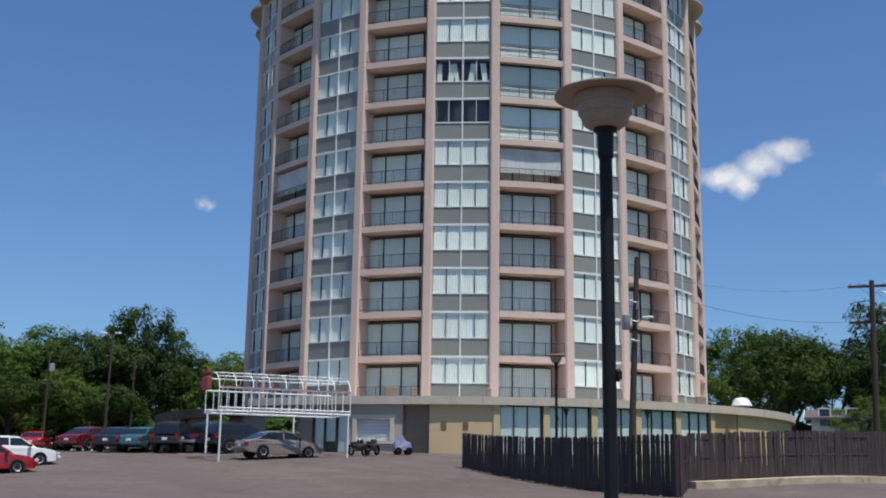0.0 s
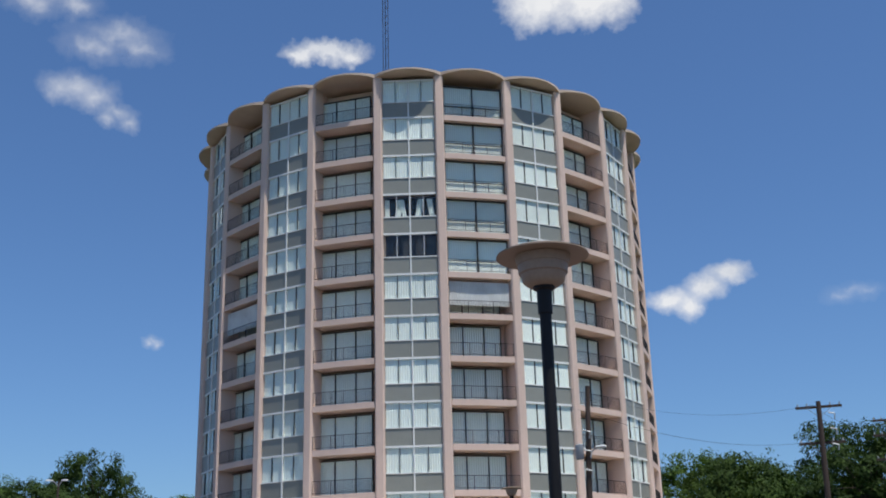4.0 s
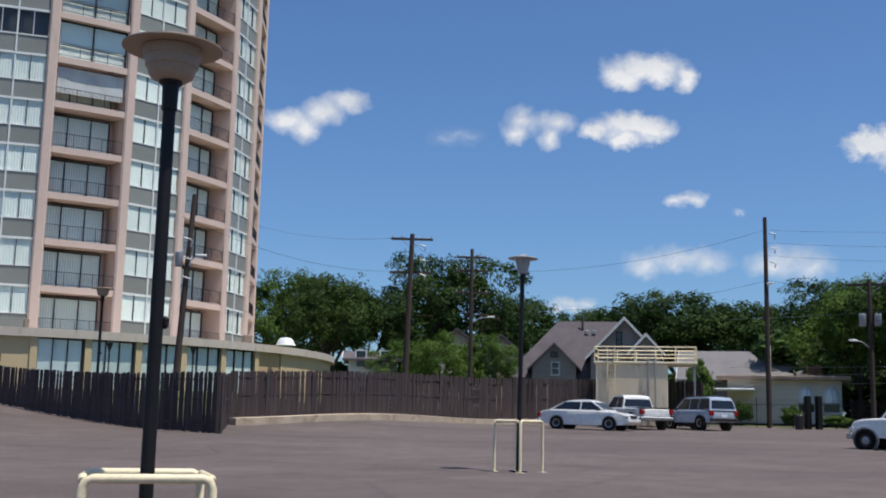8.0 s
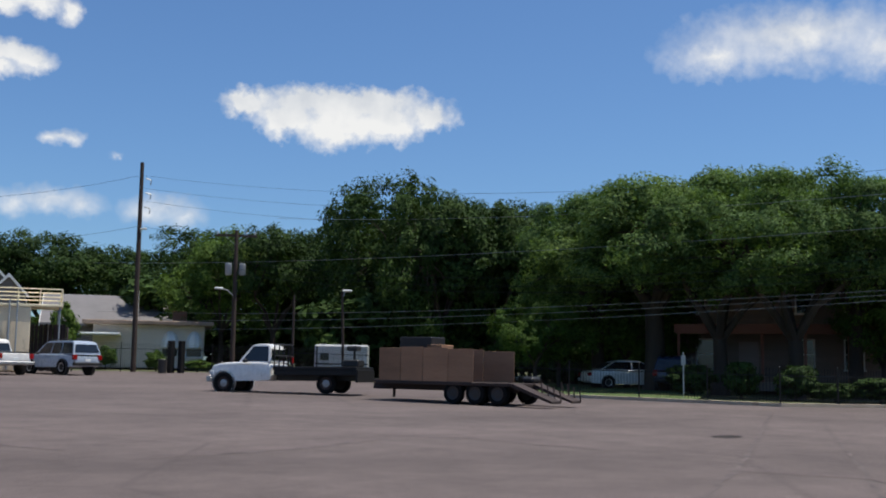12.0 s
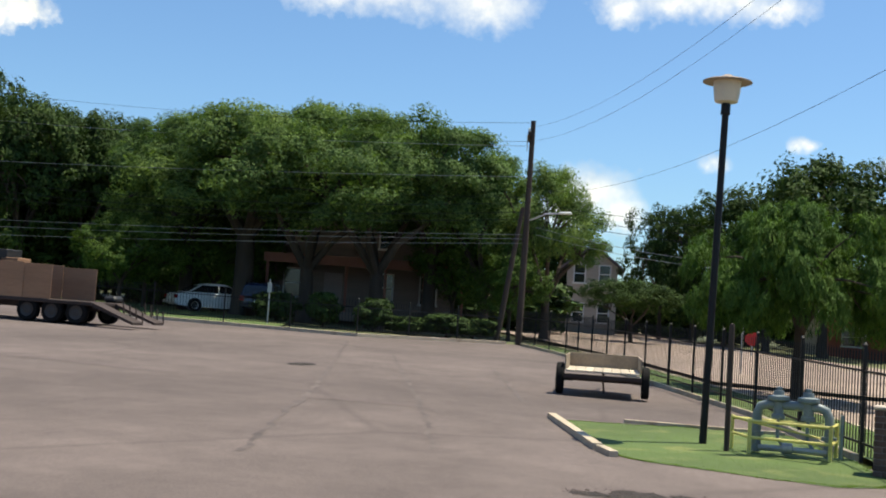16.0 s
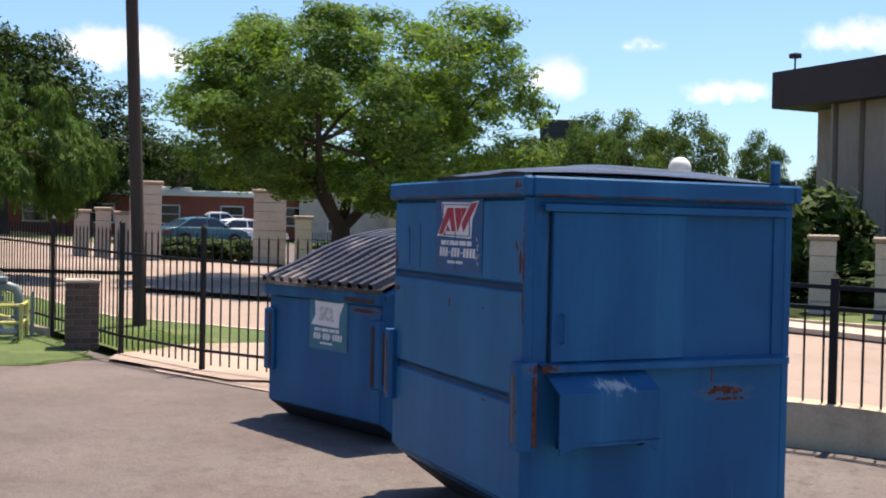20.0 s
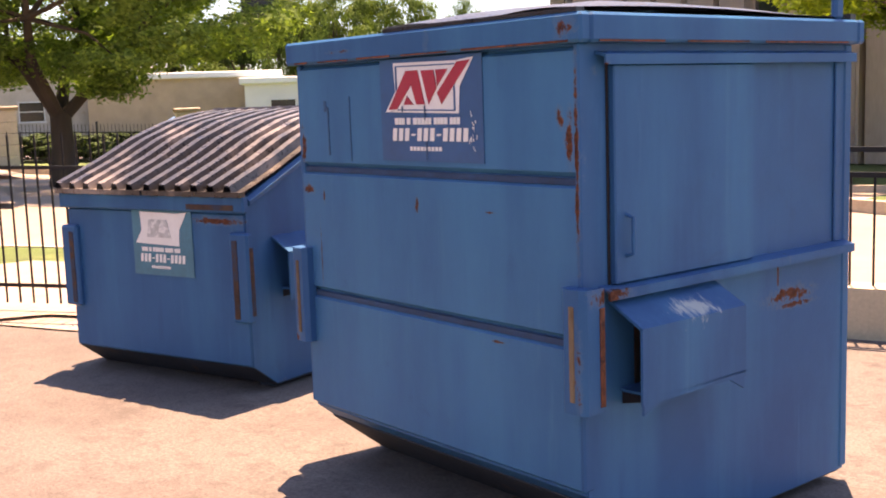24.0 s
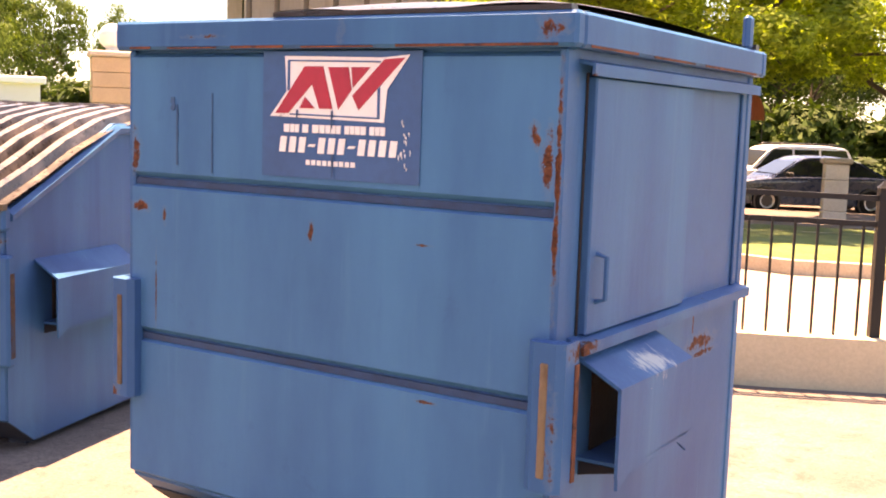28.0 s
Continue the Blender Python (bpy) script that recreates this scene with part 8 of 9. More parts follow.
def tank_house():
    x, y = polar(33.2, 66.5)
    t = thing("cooling_tank", "beige steel tank housing with a railed platform and ladder", "tank", pose(x, y, gz(x, y), 0, 0, -35))
    TAN = surface("tan_steel", (0.70, 0.57, 0.39), 0.7, var=0.1, stain=(0.36, 0.25, 0.14), stretch=(1, 1, 0.3))
    part("tank_body", Shape().soft_box(-2.1, 2.0, -1.6, 1.6, 0.0, 3.55, 0.04), TAN, t)
    part("platform", Shape().soft_box(-2.2, 3.65, -1.7, 1.7, 3.55, 3.68, 0.02), YELLOWED, t)
    for y in (-1.65, 1.65):
        for z in (4.08, 4.52):
            part("rail", Shape().tube([(-2.15, y, z), (3.6, y, z)], 0.035, 5), YELLOWED, t)
        for k in range(6):
            part("post", Shape().tube([(-2.15 + k * 1.15, y, 3.68), (-2.15 + k * 1.15, y, 4.52)], 0.035, 5), YELLOWED, t)
    for x_ in (-2.15, 3.6):
        for z in (4.08, 4.52):
            part("rail", Shape().tube([(x_, -1.65, z), (x_, 1.65, z)], 0.035, 5), YELLOWED, t)
    lad = Shape()
    for sx in (-0.22, 0.22):
        lad.tube([(-1.2 + sx, -1.75, 1.9), (-1.2 + sx, -1.75, 4.5)], 0.025, 5)
    for k in range(8):
        lad.tube([(-1.42, -1.75, 2.1 + k * 0.35), (-0.98, -1.75, 2.1 + k * 0.35)], 0.018, 4)
    part("ladder", lad, YELLOWED, t)
    for x_ in (0.9, 1.3):
        part("pipe", Shape().tube([(x_, -1.75, 0.1), (x_, -1.75, 3.9)], 0.05, 6), GREYMETAL, t)
    part("support_post", Shape().tube([(3.5, -1.5, 0), (3.5, -1.5, 3.6)], 0.05, 6), GREYMETAL, t)
    part("support_post", Shape().tube([(3.5, 1.5, 0), (3.5, 1.5, 3.6)], 0.05, 6), GREYMETAL, t)


tank_house()
board_fence("board_fence", [polar(34.5, 69.4), polar(36.6, 67.6)], 2.3, "short run of dark board fence beside the tank", 6)


def awning_house():
    x, y = polar(41.0, 84)
    t = thing("house", "low pale flat-roofed house with arched white window awnings", "house", pose(x, y, gz(x, y), 0, 0, -41))
    PALEW = surface("pale_stucco", (0.66, 0.59, 0.50), 0.85, var=0.06)
    part("wall", Shape().box(-4.5, 3.1, -3, 4, 0, 3.0), PALEW, t)
    part("roof", Shape().soft_box(-5.2, 3.7, -3.8, 4.8, 3.0, 3.3, 0.05), surface("brown_fascia", (0.30, 0.22, 0.17), 0.8), t)
    part("chimney", Shape().soft_box(0.9, 1.9, 0, 0.8, 3.3, 4.2, 0.04), surface("chimney_brick", (0.25, 0.13, 0.09), 0.9), t)
    part("vent_pipe", Shape().tube([(-1.6, 0, 3.4), (-1.6, 0, 5.6)], 0.05, 6), FRAME_W, t)
    for x_ in (0.75, 2.4):
        house_window(t, x_, -3.02, 0.8, 1.2, 1.2, 0)
        # a half dome of ribs, each gore a little proud of the last
        aw = part("awning", Shape().add([(x_ + 0.62 * math.cos(math.pi * k / 10) * math.cos(0.5 * math.pi * j / 4), -3.0 - 0.75 * math.sin(math.pi * k / 10) * math.cos(0.5 * math.pi * j / 4) * (1.0 if k % 2 else 0.9), 1.45 + 1.2 * math.sin(0.5 * math.pi * j / 4)) for j in range(5) for k in range(11)],
                                        [(j * 11 + k, j * 11 + k + 1, j * 11 + k + 12, j * 11 + k + 11) for j in range(4) for k in range(10)]), FRAME_W, t, "ribbed white dome awning")
    part("porch_roof", Shape().soft_box(-5.8, -2.6, -5.2, -3, 2.2, 2.35, 0.04), FRAME_W, t)


awning_house()
GATE_LINE = [polar(36.9, 68.5), polar(39.2, 70.5), polar(43.6, 70), polar(46.5, 64), polar(51.5, 56)]
iron_fence(GATE_LINE, 1.75, 0.0, "black iron fence and gate on the street side of the lot", lambda x, y: False)
for a in (41.6, 42.1):
    x, y = polar(a, 69.6)
    solid("gate_post", Shape().soft_box(-0.16, 0.16, -0.16, 0.16, 0, 1.95, 0.02), BLACK, "stout black iron gate post", "gate post", "gate posts", m=at(x, y))
solid("litter_bin", Shape().lathe([(0, 0.85), (0.24, 0.84), (0.28, 0.8), (0.25, 0.0), (0, 0.0)], 14), FRAME_D, "dark round litter bin beside the gate", "bin", m=at(*polar(41.2, 68.4)))
for a, d, h, w in ((38.5, 78, 1.7, 1.8), (40.9, 72, 1.5, 1.6), (42.9, 75, 0.9, 2.2), (36.4, 76, 4.6, 2.2)):
    tree("bush", *polar(a, d), h, w, a * 50, "green garden bush behind the iron fence", "garden bushes", "bush")


def camper():
    x, y = polar(50.1, 63.5)
    t = thing("camper_trailer", "white camper trailer parked beyond the truck", "camper", pose(x, y, gz(x, y), 0, 0, -50) @ Matrix.Scale(0.8, 4))
    part("body", Shape().soft_box(-1.9, 1.9, -1.1, 1.1, 0.5, 2.4, 0.12), surface("camper_white", (0.45, 0.46, 0.46), 0.5, var=0.1, stain=(0.3, 0.3, 0.29)), t)
    part("window", Shape().soft_box(-1.5, -0.9, -1.13, -1.09, 1.3, 1.8, 0.02), CARGLASS, t)
    part("stripe", Shape().box(-1.85, 1.85, -1.115, -1.1, 1.0, 1.1), TRIM, t)
    for x_ in (-0.5, 0.4):
        part("wheel", Shape().lathe([(0.1, -0.1), (0.3, -0.1), (0.33, 0), (0.3, 0.1), (0.1, 0.1), (0.1, -0.1)], 14, Matrix.Translation((x_, -1.0, 0.33)) @ Matrix.Rotation(math.pi / 2, 4, "X")), TYRE, t)


camper()


def old_house():
    x, y = polar(70.8, 64)
    t = thing("house", "old two-storey grey house with faded pink porch trim under oaks", "house", pose(x, y, gz(x, y), 0, 0, -71))
    OLD = surface("old_siding", (0.22, 0.17, 0.145), 0.85, var=0.12, stretch=(0.3, 0.3, 5))
    PINK = surface("faded_pink_trim", (0.28, 0.12, 0.085), 0.8, var=0.12)
    gable(t, -3.4, 6.5, -3.5, 5, 0, 6.2, 8.6, True, OLD, 0.5, surface("rust_roof", (0.28, 0.12, 0.07), 0.8))
    gable(t, -2.4, 0.8, -4.4, 0, 3.2, 6.4, 8.2, False, OLD, 0.4, surface("rust_roof2", (0.30, 0.14, 0.08), 0.8))
    part("porch_roof", Shape().soft_box(-3.8, 6.8, -6.0, -3.4, 3.05, 3.35, 0.03), OLD, t)
    part("porch_fascia", Shape().soft_box(-3.85, 6.85, -6.06, -6.0, 2.85, 3.35, 0.01), PINK, t)
    part("porch_floor", Shape().soft_box(-3.8, 6.8, -6.0, -3.4, 0.0, 0.45, 0.02), OLD, t)
    for k in range(6):
        part("porch_post", Shape().soft_box(-3.7 + k * 2.05, -3.55 + k * 2.05, -5.98, -5.83, 0.45, 2.9, 0.02), PINK, t)
    for x_ in (-2.4, 2.6, 5.0):
        house_window(t, x_, -3.52, 1.1, 1.0, 1.6, 0)
        house_window(t, x_, -3.52, 4.0, 0.9, 1.5, 0)
    part("front_door", Shape().soft_box(-0.7, 0.3, -3.56, -3.5, 0.45, 2.55, 0.02), SIDING, t)


old_house()
me = sheet([polar(55.5, 50), polar(68, 44.5), polar(69, 60), polar(56, 66)], 0.03, 3.0)
me.materials.append(GRASS)
tagged(link("pavement", me), "lawn in broken shade beyond the lot kerb", "lawn", kind="structure")
iron_fence([(38.3, 23.6), (38.95, 18.0), (39.4, 12.8), (45.3, 8.4)], 1.3, 0.05, "black iron fence before the dark garden", lambda x, y: False)
for a, d, h, w in ((67.8, 52, 1.6, 2.4), (70.2, 50.5, 1.8, 2.0), (72.8, 50, 1.7, 2.4), (74.6, 50, 0.9, 2.6), (76.6, 50, 1.2, 3.0), (78.0, 49.5, 1.1, 2.6)):
    tree("hedge", *polar(a, d), h, w, a * 50, "low shrub in the shade of the oaks", "shrubs under the oaks", "bush")
solid("road_sign", Shape().tube([(0, 0, 0), (0, 0, 1.9)], 0.03, 6).soft_box(-0.09, 0.09, -0.045, -0.03, 1.35, 1.75, 0.005), GREYMETAL, "grey metal sign on a thin post at the lot edge", "sign", m=at(*polar(67.4, 47.5), -67))
def red_sign():
    t = thing("road_sign", "small red octagonal road sign on a grey post", "sign", at(*polar(92.0, 58), -92))
    part("post", Shape().tube([(0, 0, 0), (0, 0, 1.25)], 0.03, 6), GREYMETAL, t)
    ring = [(0.36 * math.cos(radians(22.5 + 45 * k)), 0.92 + 0.36 * math.sin(radians(22.5 + 45 * k))) for k in range(8)]
    part("plate", Shape().prism(ring, -0.05, -0.035, place=lambda u, v, w: (u, w, v)), surface("sign_red", (0.45, 0.02, 0.02), 0.5), t)
    return t


red_sign()
simple_house(83.9, 84, -84, 3.6, 7, 5.0, 6.4, surface("pale_siding", (0.36, 0.32, 0.27), 0.8, var=0.08, stretch=(0.3, 0.3, 6)), "pale two-storey house seen past the corner pole", floors=2, along=False, trim=False)
simple_house(81.2, 84, -82, 4, 6, 2.4, 3.6, SIDING, "low grey house behind the oaks", floors=1)


# ---- by the grass island ----
def meter_set():
    x, y = (14.75, -1.15)
    t = thing("gas_meter_set", "grey gas regulators on thick arched pipes standing on the grass", "gas meter", pose(x, y, gz(x, y) + 0.03, 0, 0, -98) @ Matrix.Scale(0.79, 4))
    # x runs along the set, y towards the camera is negative
    GM = surface("gas_grey", (0.19, 0.23, 0.24), 0.5, var=0.1)
    part("riser", Shape().tube([(-0.55, 0, 0), (-0.55, 0, 0.62), (-0.5, 0, 0.74), (-0.38, 0, 0.78), (0.40, 0, 0.78), (0.52, 0, 0.74), (0.57, 0, 0.62), (0.57, 0, 0)], 0.075, 12), GM, t, smooth=True)
    for x_ in (-0.22, 0.24):
        r = part("regulator", Shape().lathe([(0, 0.16), (0.08, 0.15), (0.09, 0.08), (0.17, 0.06), (0.17, 0.0), (0.08, -0.03), (0.08, -0.22), (0.11, -0.24), (0.11, -0.3), (0, -0.3)], 18, pose(x_, -0.02, 0.86)), GM, t, smooth=True)
        part("vent_cap", Shape().lathe([(0, 0.06), (0.05, 0.05), (0.05, 0), (0, 0)], 10, pose(x_, -0.02, 1.02)), GM, r)
        part("valve", Shape().tube([(x_, -0.02, 0.55), (x_, -0.02, 0.25), (x_ + 0.1, -0.1, 0.12)], 0.03, 6), GM, t)
    part("ground_pipe", Shape().tube([(-0.5, -0.12, 0.08), (0.0, -0.15, 0.09), (0.55, -0.12, 0.08)], 0.05, 8).lathe([(0, 0.1), (0.09, 0.08), (0.09, -0.08), (0, -0.1)], 12, pose(-0.05, -0.15, 0.1) @ Matrix.Rotation(math.pi / 2, 4, "Y")), GREYMETAL, t, smooth=True)
    part("flange", Shape().lathe([(0.07, 0.03), (0.12, 0.03), (0.12, -0.03), (0.07, -0.03)], 14, pose(-0.55, 0, 0.3)), GM, t)
    part("flange", Shape().lathe([(0.07, 0.03), (0.12, 0.03), (0.12, -0.03), (0.07, -0.03)], 14, pose(0.57, 0, 0.3)), GM, t)
    part("gauge", Shape().tube([(0.76, 0, 0), (0.76, 0, 0.7)], 0.03, 6), GM, t)
    q = thing("meter_guard", "yellow-painted pipe rail guarding the gas regulators", "guard rail", pose(x, y, gz(x, y) + 0.03, 0, 0, -98) @ Matrix.Scale(0.79, 4))
    YEL = surface("yellow_paint", (0.62, 0.56, 0.17), 0.5, var=0.14, big=4, stain=(0.35, 0.3, 0.12))
    for px, py in ((-0.95, 0.1), (-0.6, -0.55), (0.62, -0.55), (0.68, 0.15)):
        part("post", Shape().tube([(px, py, 0), (px, py, 0.55)], 0.03, 8), YEL, q)
    for z in (0.52, 0.26):
        part("rail", Shape().tube([(-0.95, 0.1, z), (-0.6, -0.55, z)], 0.025, 8), YEL, q)
        part("rail", Shape().tube([(-0.6, -0.55, z), (0.62, -0.55, z)], 0.025, 8), YEL, q)
        part("rail", Shape().tube([(0.62, -0.55, z), (0.68, 0.15, z)], 0.025, 8), YEL, q)
    part("rail", Shape().tube([(-0.95, 0.1, 0.5), (0.68, 0.15, 0.5)], 0.025, 8), YEL, q)
    part("rail", Shape().tube([(-0.55, -0.5, 0.5), (0.5, 0.1, 0.28)], 0.02, 6), YEL, q)


meter_set()
solid("steel_post", Shape().tube([(0, 0, 0), (0, 0, 1.6)], 0.035, 10).lathe([(0.035, 1.6), (0.03, 1.63), (0, 1.64)], 10), WOODPOLE, "brown steel post beside the lamp post on the grass", "post", m=at(14.55, -0.35))


def brick_column():
    x, y = 13.75, -2.2
    t = thing("brick_column", "short square brown brick column with a pale mortar cap", "brick column", pose(x, y, gz(x, y), 0, 0, -10))
    BR = surface("brown_brick", (0.125, 0.078, 0.062), 0.9, var=0.2, big=5, fine=40, spread=0.3)
    MORT = surface("mortar", (0.22, 0.18, 0.16), 0.95, var=0.15, big=5)
    a, h = 0.19, 0.775
    part("core", Shape().box(-a + 0.012, a - 0.012, -a + 0.012, a - 0.012, 0, h), MORT, t)
    part("cap", Shape().soft_box(-a - 0.015, a + 0.015, -a - 0.015, a + 0.015, h, h + 0.04, 0.012), CONCRETE, t)
    bl = Shape().soft_box(-0.087, 0.087, -0.045, 0.045, 0, 0.057, 0.006).mesh("brick", BR)
    half = Shape().soft_box(-0.041, 0.041, -0.045, 0.045, 0, 0.057, 0.006).mesh("brick", BR)
    r = random.Random(4)
    for k in range(11):
        z = 0.006 + k * 0.0702
        for f in range(4):
            q = Matrix.Rotation(f * math.pi / 2, 4, "Z")
            for o, q_ in (((-0.0925, bl), (0.0925, bl)) if k % 2 else ((-0.139, half), (0.0, bl), (0.139, half))):
                link("brick", q_, t, q @ pose(o, -a + 0.045 + r.uniform(-0.003, 0.003), z))
    return t


brick_column()
# potholes: loose lumps of broken asphalt
lumps = Shape()
r = random.Random(12)
for cx, cy, sx, sy, n in ((10.1, 0.46, 0.36, 0.42, 120), (10.0, 0.95, 0.2, 0.25, 40), (10.3, -0.1, 0.25, 0.25, 40)):
    for k in range(n):
        x, y, q = cx + r.gauss(0, sx * 0.5), cy + r.gauss(0, sy * 0.5), r.uniform(0.004, 0.017)
        lumps.soft_box(-q, q, -q * 0.8, q * 0.8, -0.01, q * 0.45, q * 0.2, pose(x, y, gz(x, y), r.uniform(-15, 15), r.uniform(-15, 15), r.uniform(0, 180)))
solid("broken_asphalt", lumps, surface("broken_asphalt", (0.075, 0.058, 0.050), 0.95, var=0.3, big=6), "crumbled asphalt around a pothole", "rubble", kind="stuff")
for cx, cy, sx, sy in ((10.1, 0.46, 0.34, 0.36), (9.95, 0.90, 0.13, 0.22), (10.3, -0.02, 0.16, 0.24), (22.5, 8.5, 0.6, 0.3)):
    pts = [(cx + sx * math.cos(a * 0.35) * r.uniform(0.7, 1.1), cy + sy * math.sin(a * 0.35) * r.uniform(0.7, 1.1)) for a in range(18)]
    me = sheet(pts, 0.005, 0.4)
    me.materials.append(surface("pothole_floor", (0.032, 0.025, 0.022), 0.95, var=0.35, big=5, fine=60, bump=0.8))
    tagged(link("road_patch", me), "dark shallow pothole patch in the asphalt", "pothole", kind="structure")
# sealed cracks and dark wheel tracks across the lot
TAR = surface("tar_seal", (0.074, 0.059, 0.055), 0.9, var=0.2, big=1.5, fine=30, stain=(0.13, 0.103, 0.095), stain_at=(0.38, 0.6), stain_scale=2.0)
for line, wd in (([(11.6, 2.8), (12.75, 3.1), (14.75, 3.67), (17.45, 4.52), (22.01, 6.03), (29.86, 8.61)], 0.10), ([(10.0, 4.3), (11.27, 4.66), (13.59, 5.3), (16.22, 5.96), (22.12, 7.71), (34.54, 11.53)], 0.12),
                 ([(15.66, 5.75), (15.81, 5.08), (16.04, 4.05), (15.26, 3.53)], 0.07), ([(26.71, 5.04), (21.71, 3.73), (18.26, 2.87)], 0.14), ([(10.47, 16.35), (10.35, 14.91), (10.58, 13.87)], 0.12),
                 ([(10.78, 12.5), (11.81, 12.28), (13.12, 12.12), (16.5, 12.6)], 0.13), ([(17.04, 14.16), (17.01, 12.64), (17.5, 11.51), (17.2, 8.3)], 0.10), ([(4.0, 14.0), (8.2, 15.6), (13.5, 20.4), (16.0, 27.0)], 0.07)):
    pts = []
    for (ax, ay), (bx, by) in zip(line, line[1:]):
        k = max(2, int(math.hypot(bx - ax, by - ay) / 0.22))
        pts += [(ax + (bx - ax) * i / k + r.uniform(-0.04, 0.04), ay + (by - ay) * i / k + r.uniform(-0.04, 0.04)) for i in range(k)]
    s = Shape()
    rows = []
    for i, (x, y) in enumerate(pts):
        (ax, ay), (bx, by) = pts[max(0, i - 1)], pts[min(len(pts) - 1, i + 1)]
        n_ = math.hypot(bx - ax, by - ay)
        nx_, ny_ = (by - ay) / n_, -(bx - ax) / n_
        for sg in (-1, 1):
            h_ = sg * wd / 2 * r.uniform(0.25, 1.15)
            rows.append((x + nx_ * h_, y + ny_ * h_, gz(x + nx_ * h_, y + ny_ * h_) + 0.004))
    s.add(rows, [(2 * i, 2 * i + 1, 2 * i + 3, 2 * i + 2) for i in range(len(pts) - 1)])
    solid("road_patch", s, TAR, "dark ragged tar seal along a crack in the asphalt", "tar seal", kind="structure")
# grass blades on the island and the near verge
blades = Shape()
r = random.Random(3)


def blade(x, y, h, up):
    a = r.uniform(0, 6.28)
    dx, dy = 0.004 * math.cos(a), 0.004 * math.sin(a)
    lx, ly = r.uniform(-1.2, 1.2) * h, r.uniform(-1.2, 1.2) * h
    z = gz(x, y) + up
    blades.add([(x - dx, y - dy, z), (x + dx, y + dy, z), (x + lx, y + ly, z + h)], [(0, 1, 2)])


def inside(x, y, poly):
    c = False
    for (ax, ay), (bx, by) in zip(poly, poly[1:] + poly[:1]):
        if (ay > y) != (by > y) and x < (bx - ax) * (y - ay) / (by - ay) + ax:
            c = not c
    return c


k = 0
while k < 6000:
    x, y = r.uniform(11.5, 17.8), r.uniform(-2.6, 2.3)
    if inside(x, y, ISLAND):
        blade(x, y, r.uniform(0.005, 0.011), 0.004)
        k += 1
edge = ISLAND + ISLAND[:1]
for k in range(5200):
    i = r.randrange(len(edge) - 1)
    (ax, ay), (bx, by) = edge[i], edge[i + 1]
    u = r.random()
    x, y = ax + (bx - ax) * u, ay + (by - ay) * u
    w_ = 0.05 * math.sin(5.1 * x + 3.3 * y) + 0.03 * math.sin(13 * x - 9 * y)
    n_ = math.hypot(bx - ax, by - ay)
    d = w_ + abs(r.gauss(0, 0.035)) * (1 if w_ > 0 else 0.4)
    blade(x + (by - ay) / n_ * d * -1, y + (bx - ax) / n_ * d, r.uniform(0.008, 0.022), 0.003)
for k in range(9000):
    i = r.choice((3, 3, 4, 4, 4))
    (ax, ay), (bx, by) = FENCE_LINE[i], FENCE_LINE[i + 1]
    u, d = r.random(), r.uniform(0.15, 1.5)
    n_ = math.hypot(bx - ax, by - ay)
    blade(ax + (bx - ax) * u - (by - ay) / n_ * d, ay + (by - ay) * u + (bx - ax) / n_ * d, r.uniform(0.008, 0.018), 0.03)
me = bpy.data.meshes.new("grass_blades")
me.from_pydata(blades.v, [], blades.f)
me.materials.append(leaf_mat("grass_blade", (0.105, 0.160, 0.038), (0.140, 0.205, 0.048), 0.5))
tagged(link("grass_blades", me), "short mown grass blades on the island and verge", "grass", kind="stuff")

# ---- across the street ----
STONE = surface("cream_stone", (0.47, 0.42, 0.36), 0.9, var=0.12, big=1.5, fine=20, stain=(0.34, 0.27, 0.2))
TAN_B = surface("tan_block", (0.46, 0.34, 0.23), 0.9, var=0.1, big=1.2)


def stone_pillar(az, d, h, w, turn, globe=False, label="square cream stone gate pillar with a flat cap"):
    x, y = polar(az, d)
    t = thing("gate_pillar", label, "pillar", at(x, y, turn), "stone pillars along the street")
    n = max(3, int(h / 0.3))
    for k in range(n):
        e = 0.006 * (k % 2)
        part("block_course", Shape().soft_box(-w / 2 + e, w / 2 - e, -w / 2 + e, w / 2 - e, h * k / n, h * (k + 1) / n - 0.008, 0.012), TAN_B if globe else STONE, t)
    part("cap", Shape().soft_box(-w / 2 - 0.06, w / 2 + 0.06, -w / 2 - 0.06, w / 2 + 0.06, h, h + 0.12, 0.03), LAMPTOP if not globe else STONE, t)
    if globe:
        part("globe", Shape().lathe([(0.12, h + 0.12), (0.14, h + 0.2)] + [(0.27 * math.sin(math.pi * (0.12 + 0.88 * k / 9)), h + 0.42 - 0.27 * math.cos(math.pi * (1 - (0.12 + 0.88 * k / 9)))  * -1) for k in range(9, -1, -1)], 18), FRAME_W, t, "white globe", True)
    return t


